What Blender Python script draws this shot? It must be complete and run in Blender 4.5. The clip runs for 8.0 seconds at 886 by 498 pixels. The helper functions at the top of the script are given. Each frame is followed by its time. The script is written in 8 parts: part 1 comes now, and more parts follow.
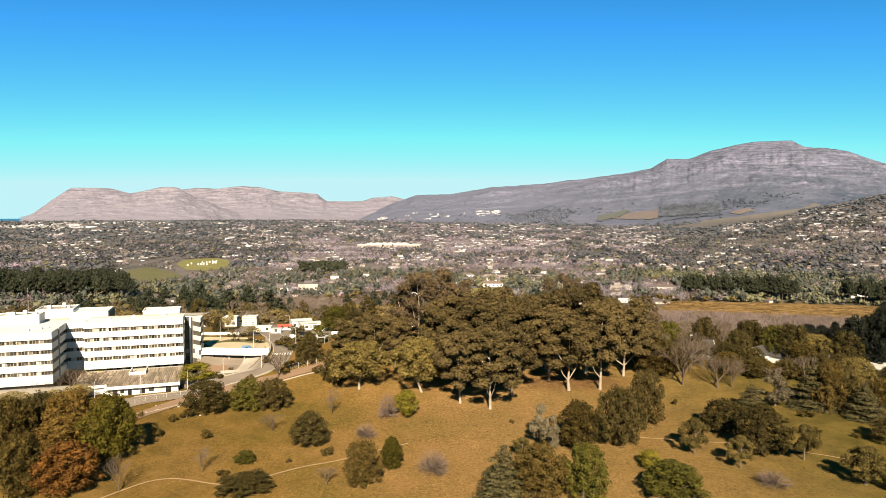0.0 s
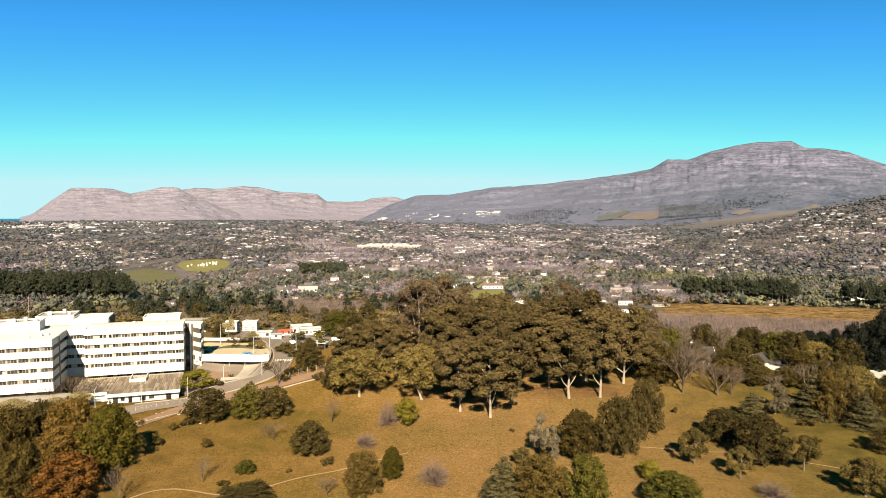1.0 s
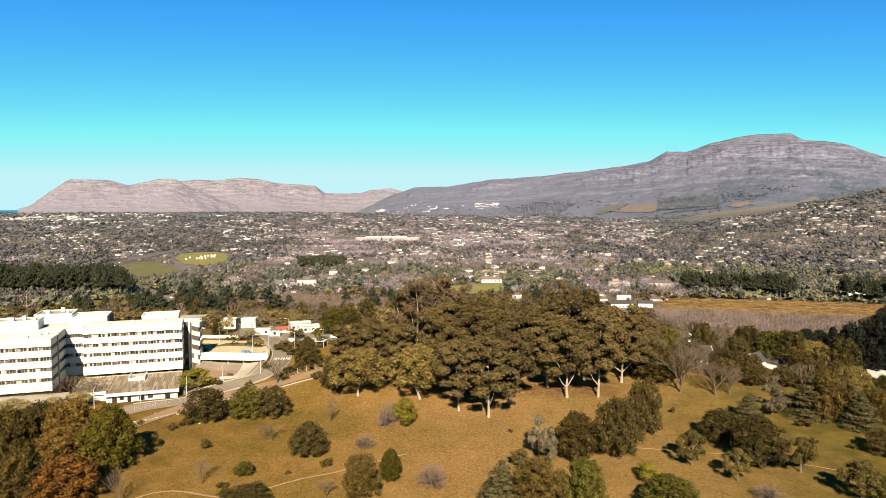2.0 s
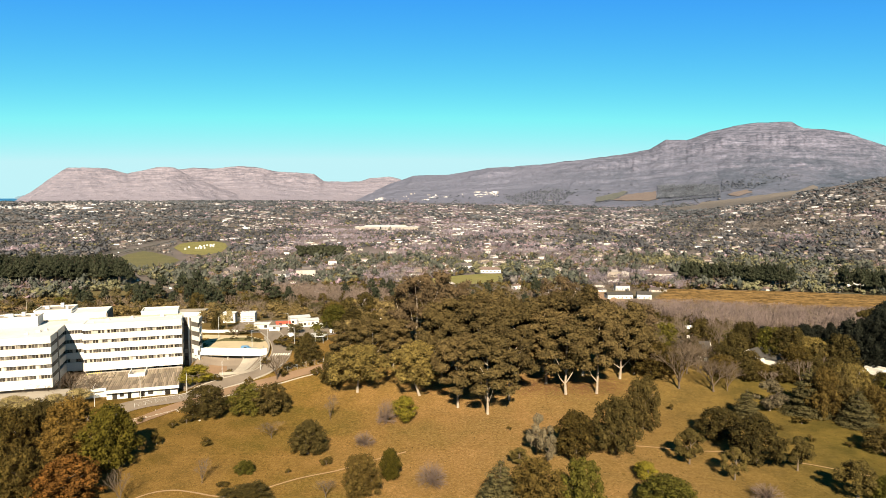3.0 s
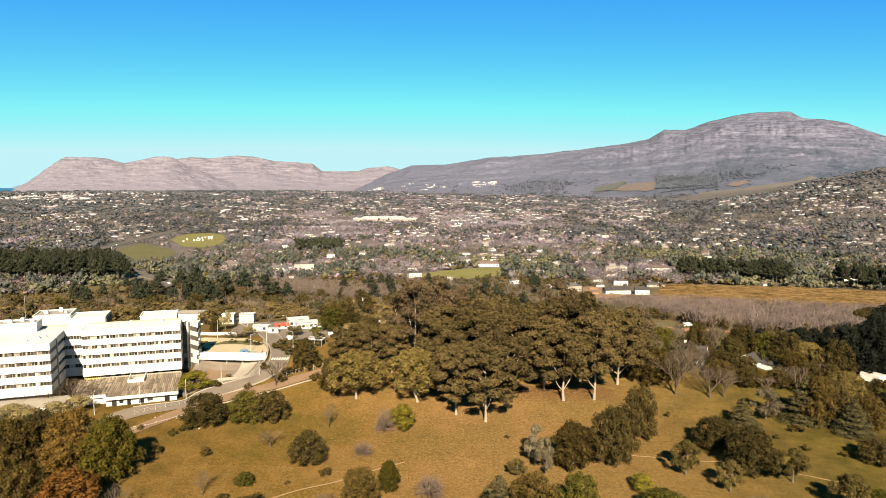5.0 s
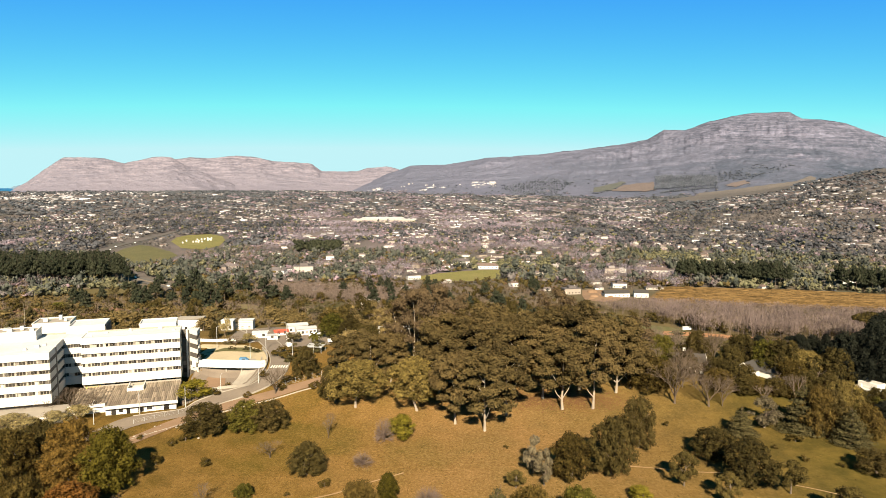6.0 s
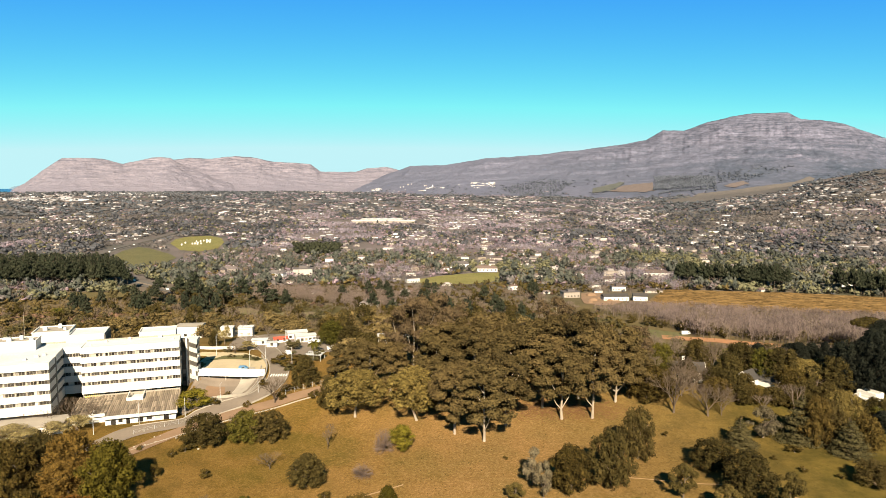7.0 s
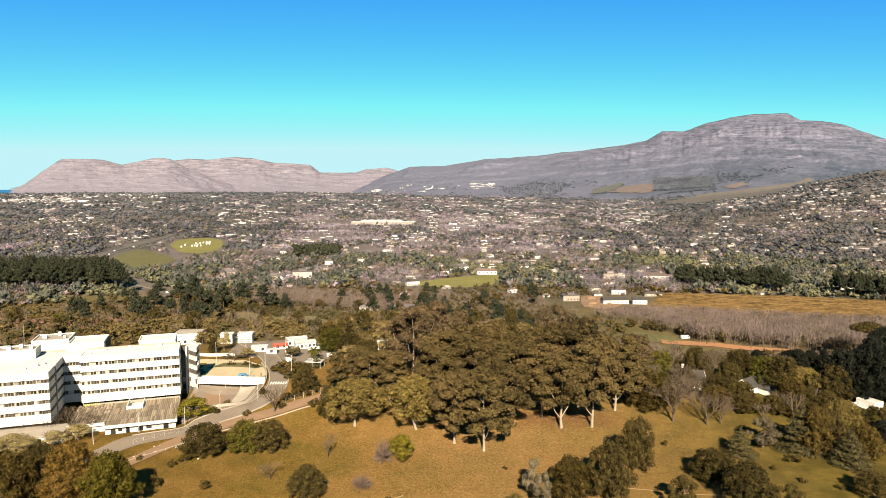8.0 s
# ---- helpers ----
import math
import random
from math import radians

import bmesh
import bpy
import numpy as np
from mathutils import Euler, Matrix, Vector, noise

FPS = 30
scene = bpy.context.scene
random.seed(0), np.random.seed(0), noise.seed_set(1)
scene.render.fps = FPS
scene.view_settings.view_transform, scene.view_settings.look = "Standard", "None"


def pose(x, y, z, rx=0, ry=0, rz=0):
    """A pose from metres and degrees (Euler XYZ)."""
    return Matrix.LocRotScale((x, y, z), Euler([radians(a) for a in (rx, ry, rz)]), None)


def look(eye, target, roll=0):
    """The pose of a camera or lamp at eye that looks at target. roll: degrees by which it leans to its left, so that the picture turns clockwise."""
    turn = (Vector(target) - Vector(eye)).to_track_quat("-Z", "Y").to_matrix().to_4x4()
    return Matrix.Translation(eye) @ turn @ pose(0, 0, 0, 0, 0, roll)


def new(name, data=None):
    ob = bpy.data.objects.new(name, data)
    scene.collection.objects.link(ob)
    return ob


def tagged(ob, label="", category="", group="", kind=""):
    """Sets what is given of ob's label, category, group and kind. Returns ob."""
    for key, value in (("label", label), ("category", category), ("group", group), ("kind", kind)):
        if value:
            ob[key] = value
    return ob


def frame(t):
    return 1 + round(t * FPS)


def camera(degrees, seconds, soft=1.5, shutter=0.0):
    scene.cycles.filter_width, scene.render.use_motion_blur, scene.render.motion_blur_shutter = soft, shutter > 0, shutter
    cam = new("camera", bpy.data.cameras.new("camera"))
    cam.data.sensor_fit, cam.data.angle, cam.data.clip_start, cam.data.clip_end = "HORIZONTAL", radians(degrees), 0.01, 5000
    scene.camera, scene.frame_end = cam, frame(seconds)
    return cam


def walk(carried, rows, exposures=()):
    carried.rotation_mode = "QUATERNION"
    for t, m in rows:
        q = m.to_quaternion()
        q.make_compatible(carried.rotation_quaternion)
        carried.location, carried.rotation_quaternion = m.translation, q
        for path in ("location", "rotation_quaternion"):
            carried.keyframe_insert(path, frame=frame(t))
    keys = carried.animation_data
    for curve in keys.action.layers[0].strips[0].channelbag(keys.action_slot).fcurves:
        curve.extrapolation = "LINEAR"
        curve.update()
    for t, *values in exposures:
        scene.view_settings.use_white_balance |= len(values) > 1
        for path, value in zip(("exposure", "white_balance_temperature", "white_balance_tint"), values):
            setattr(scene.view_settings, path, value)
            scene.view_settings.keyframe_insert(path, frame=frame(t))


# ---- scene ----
cam = camera(68.0, 8.0, 0.4)
PATH = [
    (0, (0.17, -3.39, 59.99), (0.7, 995.6, 7.5), -0.07),
    (0.5, (0.10, -3.39, 61.25), (1.1, 995.6, 9.3), -0.04),
    (1, (0.08, -3.41, 62.52), (0.6, 995.1, 10.0), -0.02),
    (1.5, (0.10, -3.29, 63.80), (1.6, 995.2, 6.3), 0.01),
    (3, (0.03, -2.88, 68.11), (4.0, 993.6, -15.4), 0.06),
    (3.5, (0.07, -2.65, 69.59), (4.6, 992.8, -22.9), 0.07),
    (4, (0.05, -2.65, 71.04), (5.5, 992.4, -27.5), 0.08),
    (4.5, (0.02, -2.61, 72.56), (6.0, 992.4, -27.4), 0.09),
    (6, (0.09, -2.61, 77.14), (7.6, 992.4, -23.4), 0.11),
    (6.5, (0.11, -2.63, 78.84), (8.1, 992.4, -22.2), 0.11),
    (7, (-0.06, -2.52, 80.40), (8.9, 992.0, -20.1), 0.10),
    (7.5, (0.06, -2.51, 81.85), (9.6, 992.5, -18.7), 0.10),
    (8, (-0.05, -2.38, 83.26), (9.4, 992.6, -16.7), 0.09),
]
walk(cam, [(t, look(eye, target, roll)) for t, eye, target, roll in PATH], [(0.0, 1.92), (8.0, 1.92)])

# ---- world, sun ----
SUN_ELEVATION, SUN_TURN = 33.0, -3.0
world = bpy.data.worlds.new("world")
scene.world = world
world.use_nodes = True
wn = world.node_tree.nodes
sky = wn.new("ShaderNodeTexSky")
sky.sky_type = "NISHITA"
sky.sun_disc = False
sky.sun_elevation = radians(SUN_ELEVATION)
sky.sun_rotation = radians(180 + SUN_TURN)
sky.altitude = 100
sky.air_density = 1.0
sky.dust_density = 0.0
sky.ozone_density = 4.0
# a clear, deep winter sky: blue above, cyan towards the horizon
SKY_LEVEL, SKY_GAIN = 0.1045, 0.258
wl = world.node_tree.links
split = wn.new("ShaderNodeSeparateColor")
join = wn.new("ShaderNodeCombineColor")
wl.new(sky.outputs["Color"], split.inputs[0])
for channel, power, gain, most in ((0, 1.78, 0.90, 0.56), (1, 1.26, 1.36, 0.92), (2, 2.0, 2.35, 0.965)):
    level = wn.new("ShaderNodeMath")
    level.operation = "MULTIPLY"
    level.inputs[1].default_value = SKY_LEVEL
    bend = wn.new("ShaderNodeMath")
    bend.operation = "POWER"
    bend.inputs[1].default_value = power
    scale = wn.new("ShaderNodeMath")
    scale.operation = "MULTIPLY"
    scale.inputs[1].default_value = gain
    wl.new(split.outputs[channel], level.inputs[0])
    wl.new(level.outputs[0], bend.inputs[0])
    wl.new(bend.outputs[0], scale.inputs[0])
    top = wn.new("ShaderNodeMath")
    top.operation = "MINIMUM"
    top.inputs[1].default_value = most
    wl.new(scale.outputs[0], top.inputs[0])
    wl.new(top.outputs[0], join.inputs[channel])
wn["Background"].inputs["Strength"].default_value = SKY_GAIN
wl.new(join.outputs[0], wn["Background"].inputs["Color"])

sun = new("sun", bpy.data.lights.new("sun", "SUN"))
sun.data.energy, sun.data.angle, sun.data.color = 5.0, radians(0.5), (1.0, 0.85, 0.62)
ce, se = math.cos(radians(SUN_ELEVATION)), math.sin(radians(SUN_ELEVATION))
sun_from = Vector((-math.sin(radians(SUN_TURN)) * ce, -math.cos(radians(SUN_TURN)) * ce, se))
sun.matrix_basis = look(sun_from * 300, (0, 0, 0))

rng = np.random.default_rng(7)


# ---- materials ----
def material(name, roughness=0.85, metallic=0.0, specular=0.3):
    m = bpy.data.materials.new(name)
    m.use_nodes = True
    b = m.node_tree.nodes["Principled BSDF"]
    b.inputs["Roughness"].default_value = roughness
    b.inputs["Metallic"].default_value = metallic
    b.inputs["Specular IOR Level"].default_value = specular
    return m, m.node_tree.nodes, m.node_tree.links, b


def place(nodes, links, space):
    if space == "world":
        return nodes.new("ShaderNodeNewGeometry").outputs["Position"]
    return nodes.new("ShaderNodeTexCoord").outputs["Object"]


def noise_node(nodes, links, vector, scale, detail=4.0, rough=0.6):
    n = nodes.new("ShaderNodeTexNoise")
    n.inputs["Scale"].default_value = scale
    n.inputs["Detail"].default_value = detail
    n.inputs["Roughness"].default_value = rough
    links.new(vector, n.inputs["Vector"])
    return n.outputs["Fac"]


def ramp(nodes, links, fac, stops, k=0.8):
    r = nodes.new("ShaderNodeValToRGB")
    while len(r.color_ramp.elements) < len(stops):
        r.color_ramp.elements.new(0.5)
    for e, (p, c) in zip(r.color_ramp.elements, stops):
        e.position, e.color = p, (*(x * k for x in c), 1)
    links.new(fac, r.inputs["Fac"])
    return r.outputs["Color"]


def mix(nodes, links, fac, a, b, blend="MIX"):
    n = nodes.new("ShaderNodeMix")
    n.data_type, n.blend_type = "RGBA", blend
    for sock, val in ((n.inputs[0], fac), (n.inputs[6], a), (n.inputs[7], b)):
        if isinstance(val, (int, float)):
            sock.default_value = val
        elif isinstance(val, tuple):
            sock.default_value = (*val, 1)
        else:
            links.new(val, sock)
    return n.outputs[2]


def bump(nodes, links, height, strength, distance, bsdf):
    n = nodes.new("ShaderNodeBump")
    n.inputs["Strength"].default_value = strength
    n.inputs["Distance"].default_value = distance
    links.new(height, n.inputs["Height"])
    links.new(n.outputs["Normal"], bsdf.inputs["Normal"])


def painted(name, colour, dirt, scale=0.6, amount=0.5, roughness=0.8, relief=0.02, specular=0.3, metallic=0.0):
    """A plain surface with stains at one scale and grain at another."""
    m, n, l, b = material(name, roughness, metallic, specular)
    v = place(n, l, "object")
    big = noise_node(n, l, v, scale, 5, 0.65)
    fine = noise_node(n, l, v, scale * 14, 3, 0.6)
    c = ramp(n, l, big, [(0.35, colour), (0.75, tuple(x + (y - x) * amount for x, y in zip(colour, dirt)))])
    c = mix(n, l, 0.25, c, ramp(n, l, fine, [(0.3, dirt), (0.65, colour)]))
    l.new(c, b.inputs["Base Color"])
    bump(n, l, fine, 0.4, relief, b)
    return m


def foliage(name, dark, light, odd, scale=6.5, per_tree=0.5, tone=0.58):
    """Leaves: two tones by clump, a third in places, and a shift from tree to tree."""
    dark, light, odd = (tuple(x * tone * k for x in c) for c, k in ((dark, 0.66), (light, 1.24), (odd, 1.36)))
    m, n, l, b = material(name, 0.8, 0.0, 0.06)
    v = place(n, l, "object")
    clump = noise_node(n, l, v, scale, 5, 0.75)
    geo = n.new("ShaderNodeNewGeometry")
    info = n.new("ShaderNodeObjectInfo")
    c = ramp(n, l, clump, [(0.41, tuple(x * 0.85 for x in dark)), (0.57, light)])
    leaf = ramp(n, l, geo.outputs["Random Per Island"], [(0.0, dark), (0.55, light), (1.0, odd)])
    c = mix(n, l, 0.36, c, leaf)
    tree = ramp(n, l, info.outputs["Random"], [(0.0, tuple(x * 0.6 for x in dark)), (0.5, light), (1.0, odd)])
    c = mix(n, l, per_tree * 0.5, c, tree)
    l.new(c, b.inputs["Base Color"])
    return m


def bark(name, a, b2):
    m, n, l, b = material(name, 0.9, 0.0, 0.15)
    v = place(n, l, "object")
    f = noise_node(n, l, v, 1.5, 5, 0.7)
    l.new(ramp(n, l, f, [(0.35, a), (0.7, b2)]), b.inputs["Base Color"])
    bump(n, l, f, 0.6, 0.05, b)
    return m


MAT = {
    "green": foliage("leaf_green", (0.030, 0.031, 0.005), (0.098, 0.089, 0.014), (0.150, 0.118, 0.024)),
    "olive": foliage("leaf_olive", (0.028, 0.021, 0.005), (0.094, 0.066, 0.015), (0.155, 0.098, 0.028)),
    "autumn": foliage("leaf_rust", (0.042, 0.017, 0.005), (0.148, 0.06, 0.012), (0.175, 0.09, 0.02)),
    "yellow": foliage("leaf_yellow_green", (0.085, 0.075, 0.008), (0.21, 0.175, 0.02), (0.26, 0.185, 0.03)),
    "grey": foliage("leaf_silver", (0.084, 0.067, 0.037), (0.185, 0.150, 0.090), (0.235, 0.192, 0.120)),
    "cedar": foliage("leaf_cedar", (0.032, 0.034, 0.016), (0.1, 0.085, 0.034), (0.14, 0.098, 0.045)),
    "gum": foliage("leaf_gum", (0.032, 0.026, 0.011), (0.117, 0.085, 0.031), (0.175, 0.117, 0.048), 6.5, 0.6),
    "rust_gum": foliage("leaf_rusty_gum", (0.045, 0.032, 0.017), (0.125, 0.086, 0.045), (0.165, 0.115, 0.062)),
    "pine": foliage("needle_pine", (0.015, 0.020, 0.014), (0.042, 0.049, 0.028), (0.062, 0.060, 0.036)),
    "mauve": foliage("bare_twigs_mauve", (0.101, 0.079, 0.067), (0.220, 0.167, 0.144), (0.268, 0.206, 0.177)),
    "brick": foliage("leaf_brick_red", (0.080, 0.046, 0.030), (0.180, 0.106, 0.070), (0.21, 0.136, 0.094)),
    "mixed": foliage("leaf_mixed", (0.034, 0.035, 0.014), (0.098, 0.084, 0.034), (0.14, 0.105, 0.052)),
    "bark": bark("bark_grey_brown", (0.075, 0.055, 0.04), (0.18, 0.14, 0.105)),
    "pale_bark": bark("bark_pale_gum", (0.17, 0.135, 0.10), (0.40, 0.335, 0.26)),
    "twig": bark("twig_mauve_brown", (0.084, 0.062, 0.047), (0.178, 0.136, 0.105)),
    "pale_bark_twig": bark("twig_pale_mauve", (0.135, 0.104, 0.088), (0.25, 0.20, 0.172)),
    "twig_dark": bark("twig_red_brown", (0.064, 0.046, 0.032), (0.132, 0.098, 0.068)),
    "twig_red": bark("twig_grey_mauve", (0.085, 0.060, 0.048), (0.165, 0.118, 0.094)),
    "white": painted("white_paint", (0.54, 0.52, 0.48), (0.38, 0.36, 0.32), 0.25, 0.25, 0.7, 0.01),
    # grey-brown panels; tone deepened to stand in for flank and recess shade
    "shade_panel": painted("grey_brown_shade_panel", (0.075, 0.066, 0.056), (0.045, 0.04, 0.034), 0.4, 0.5),
    "frame": painted("window_frame_paint", (0.36, 0.32, 0.27), (0.22, 0.19, 0.16), 1.0, 0.5),
    "roof_felt": painted("white_roof_coating", (0.53, 0.53, 0.54), (0.30, 0.29, 0.28), 0.12, 0.6, 0.85, 0.02),
    "concrete": painted("concrete", (0.30, 0.265, 0.22), (0.19, 0.165, 0.135), 0.2, 0.7),
    "tan": painted("sandy_yard", (0.40, 0.33, 0.21), (0.28, 0.22, 0.14), 0.1, 0.7, 0.95),
    "asphalt": painted("asphalt_worn", (0.170, 0.136, 0.106), (0.108, 0.084, 0.064), 0.15, 0.8, 0.9),
    "dirt": painted("dirt_track", (0.20, 0.125, 0.075), (0.12, 0.075, 0.045), 0.15, 0.8, 0.95),
    "path": painted("sandy_path", (0.29, 0.19, 0.10), (0.19, 0.12, 0.06), 0.5, 0.8, 0.95),
    "clay": painted("orange_clay", (0.30, 0.145, 0.065), (0.20, 0.10, 0.05), 0.05, 0.8, 0.95),
    "line": painted("road_paint", (0.72, 0.70, 0.64), (0.4, 0.38, 0.33), 0.8, 0.5),
    "metal": painted("galvanised_metal", (0.42, 0.42, 0.42), (0.25, 0.25, 0.25), 0.6, 0.5, 0.5),
}


def tile_material():
    m, n, l, b = material("clay_roof_tile", 0.9, 0.0, 0.2)
    v = place(n, l, "object")
    info = n.new("ShaderNodeObjectInfo")
    big = noise_node(n, l, v, 0.5, 4, 0.7)
    c = ramp(n, l, big, [(0.3, (0.115, 0.090, 0.066)), (0.55, (0.215, 0.170, 0.125)), (0.75, (0.33, 0.265, 0.200))])
    c = mix(n, l, 0.6, c, ramp(n, l, info.outputs["Random"], [(0.0, (0.085, 0.066, 0.050)), (0.6, (0.215, 0.170, 0.125)), (1.0, (0.40, 0.325, 0.245))]))
    l.new(c, b.inputs["Base Color"])
    return m


def house_paint(name, stops):
    m, n, l, b = material(name, 0.85, 0.0, 0.25)
    info = n.new("ShaderNodeObjectInfo")
    geo = n.new("ShaderNodeNewGeometry")
    v = place(n, l, "object")
    f = noise_node(n, l, v, 0.5, 4, 0.6)
    tone = n.new("ShaderNodeMath")
    tone.operation = "ADD"
    l.new(info.outputs["Random"], tone.inputs[0])
    l.new(geo.outputs["Random Per Island"], tone.inputs[1])
    wrap = n.new("ShaderNodeMath")
    wrap.operation = "FRACT"
    l.new(tone.outputs[0], wrap.inputs[0])
    c = ramp(n, l, wrap.outputs[0], stops)
    c = mix(n, l, 0.2, c, ramp(n, l, f, [(0.3, (0.25, 0.2, 0.16)), (0.7, (0.8, 0.75, 0.7))], 1), "MULTIPLY")
    l.new(c, b.inputs["Base Color"])
    return m


def glass_material():
    m, n, l, b = material("window_glass", 0.08, 0.0, 0.5)
    info = n.new("ShaderNodeObjectInfo")
    c = ramp(n, l, info.outputs["Random"], [(0.0, (0.015, 0.014, 0.013)), (0.55, (0.05, 0.045, 0.04)), (0.75, (0.10, 0.09, 0.08)), (0.9, (0.30, 0.27, 0.23)), (1.0, (0.50, 0.46, 0.40))])
    l.new(c, b.inputs["Base Color"])
    return m


def lawn_material():
    """Dry winter grass: brown patches, greener hollows, scuffs and tufts."""
    m, n, l, b = material("dry_grass_ground", 0.95, 0.0, 0.03)
    v = place(n, l, "world")
    wide = noise_node(n, l, v, 0.024, 5, 0.6)
    mid = noise_node(n, l, v, 0.13, 5, 0.65)
    fine = noise_node(n, l, v, 1.3, 6, 0.8)
    c = ramp(n, l, wide, [(0.42, (0.078, 0.068, 0.010)), (0.5, (0.170, 0.098, 0.027)), (0.58, (0.236, 0.134, 0.050))])
    c = mix(n, l, 0.48, c, ramp(n, l, mid, [(0.36, (0.052, 0.046, 0.008)), (0.5, (0.138, 0.083, 0.020)), (0.64, (0.205, 0.118, 0.042))]))
    c = mix(n, l, 0.48, c, ramp(n, l, fine, [(0.34, (0.038, 0.028, 0.007)), (0.50, (0.124, 0.076, 0.021)), (0.66, (0.255, 0.171, 0.071))]))
    # clumps of blades, a hand's breadth to a stride across
    blades = noise_node(n, l, v, 3.4, 4, 0.85)
    c = mix(n, l, 0.75, c, ramp(n, l, blades, [(0.40, (0.52, 0.50, 0.46)), (0.5, (1.0, 0.97, 0.92)), (0.60, (1.42, 1.36, 1.22))], 1), "MULTIPLY")
    # paler dry grass in the middle of the slope
    apart = n.new("ShaderNodeSeparateXYZ")
    l.new(v, apart.inputs[0])
    dry = n.new("ShaderNodeMapRange")
    dry.inputs["From Min"].default_value, dry.inputs["From Max"].default_value = -40, 15
    dry.inputs["To Max"].default_value = 0.40
    l.new(apart.outputs["X"], dry.inputs["Value"])
    c = mix(n, l, dry.outputs[0], c, ramp(n, l, fine, [(0.35, (0.145, 0.084, 0.030)), (0.52, (0.218, 0.130, 0.062)), (0.66, (0.310, 0.200, 0.098))]))
    # darker grass towards the west side of the park, lens vignetting painted into it
    west_dark = n.new("ShaderNodeMapRange")
    west_dark.inputs["From Min"].default_value, west_dark.inputs["From Max"].default_value = -22, -85
    west_dark.inputs["To Max"].default_value = 0.55
    l.new(apart.outputs["X"], west_dark.inputs["Value"])
    c = mix(n, l, west_dark.outputs[0], c, ramp(n, l, mid, [(0.36, (0.052, 0.036, 0.008)), (0.62, (0.112, 0.070, 0.018))]))
    # the greener lawn towards the east side of the park
    sep = n.new("ShaderNodeSeparateXYZ")
    l.new(v, sep.inputs[0])
    east = n.new("ShaderNodeMapRange")
    east.inputs["From Min"].default_value, east.inputs["From Max"].default_value = 32, 108
    east.inputs["To Max"].default_value = 0.85
    l.new(sep.outputs["X"], east.inputs["Value"])
    green = ramp(n, l, mid, [(0.38, (0.039, 0.036, 0.007)), (0.62, (0.092, 0.069, 0.015))])
    c = mix(n, l, east.outputs[0], c, green)
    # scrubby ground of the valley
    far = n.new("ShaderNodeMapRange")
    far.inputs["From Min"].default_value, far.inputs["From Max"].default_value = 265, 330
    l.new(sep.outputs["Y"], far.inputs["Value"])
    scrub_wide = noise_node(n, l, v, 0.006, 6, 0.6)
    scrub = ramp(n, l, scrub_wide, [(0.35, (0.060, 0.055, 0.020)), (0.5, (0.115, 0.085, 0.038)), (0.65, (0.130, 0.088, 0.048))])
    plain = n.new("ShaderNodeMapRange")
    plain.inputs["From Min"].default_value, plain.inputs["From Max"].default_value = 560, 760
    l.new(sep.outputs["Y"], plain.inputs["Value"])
    # ground of the plain takes the grey-blue of haze in its colour
    hazed_gardens = ramp(n, l, scrub_wide, [(0.35, (0.080, 0.080, 0.081)), (0.5, (0.121, 0.105, 0.111)), (0.65, (0.158, 0.129, 0.138))])
    scrub = mix(n, l, plain.outputs[0], scrub, hazed_gardens)
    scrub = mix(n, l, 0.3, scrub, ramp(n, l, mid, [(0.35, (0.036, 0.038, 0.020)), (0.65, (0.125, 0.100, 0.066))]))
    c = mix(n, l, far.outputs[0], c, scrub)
    l.new(c, b.inputs["Base Color"])
    bump(n, l, fine, 0.7, 0.25, b)
    return m


def field_material(name, a, b2, row, turn):
    """A field with rows."""
    m, n, l, b = material(name, 0.95, 0.0, 0.1)
    v = place(n, l, "world")
    mp = n.new("ShaderNodeMapping")
    mp.inputs["Rotation"].default_value = (0, 0, radians(turn))
    l.new(v, mp.inputs["Vector"])
    w = n.new("ShaderNodeTexWave")
    w.inputs["Scale"].default_value = row
    w.inputs["Distortion"].default_value = 1.5
    w.inputs["Detail"].default_value = 2
    l.new(mp.outputs[0], w.inputs["Vector"])
    f = noise_node(n, l, v, 0.03, 5, 0.65)
    c = ramp(n, l, f, [(0.35, a), (0.65, b2)])
    c = mix(n, l, 0.4, c, ramp(n, l, w.outputs["Fac"], [(0.25, tuple(x * 0.6 for x in a)), (0.6, b2)]))
    l.new(c, b.inputs["Base Color"])
    return m


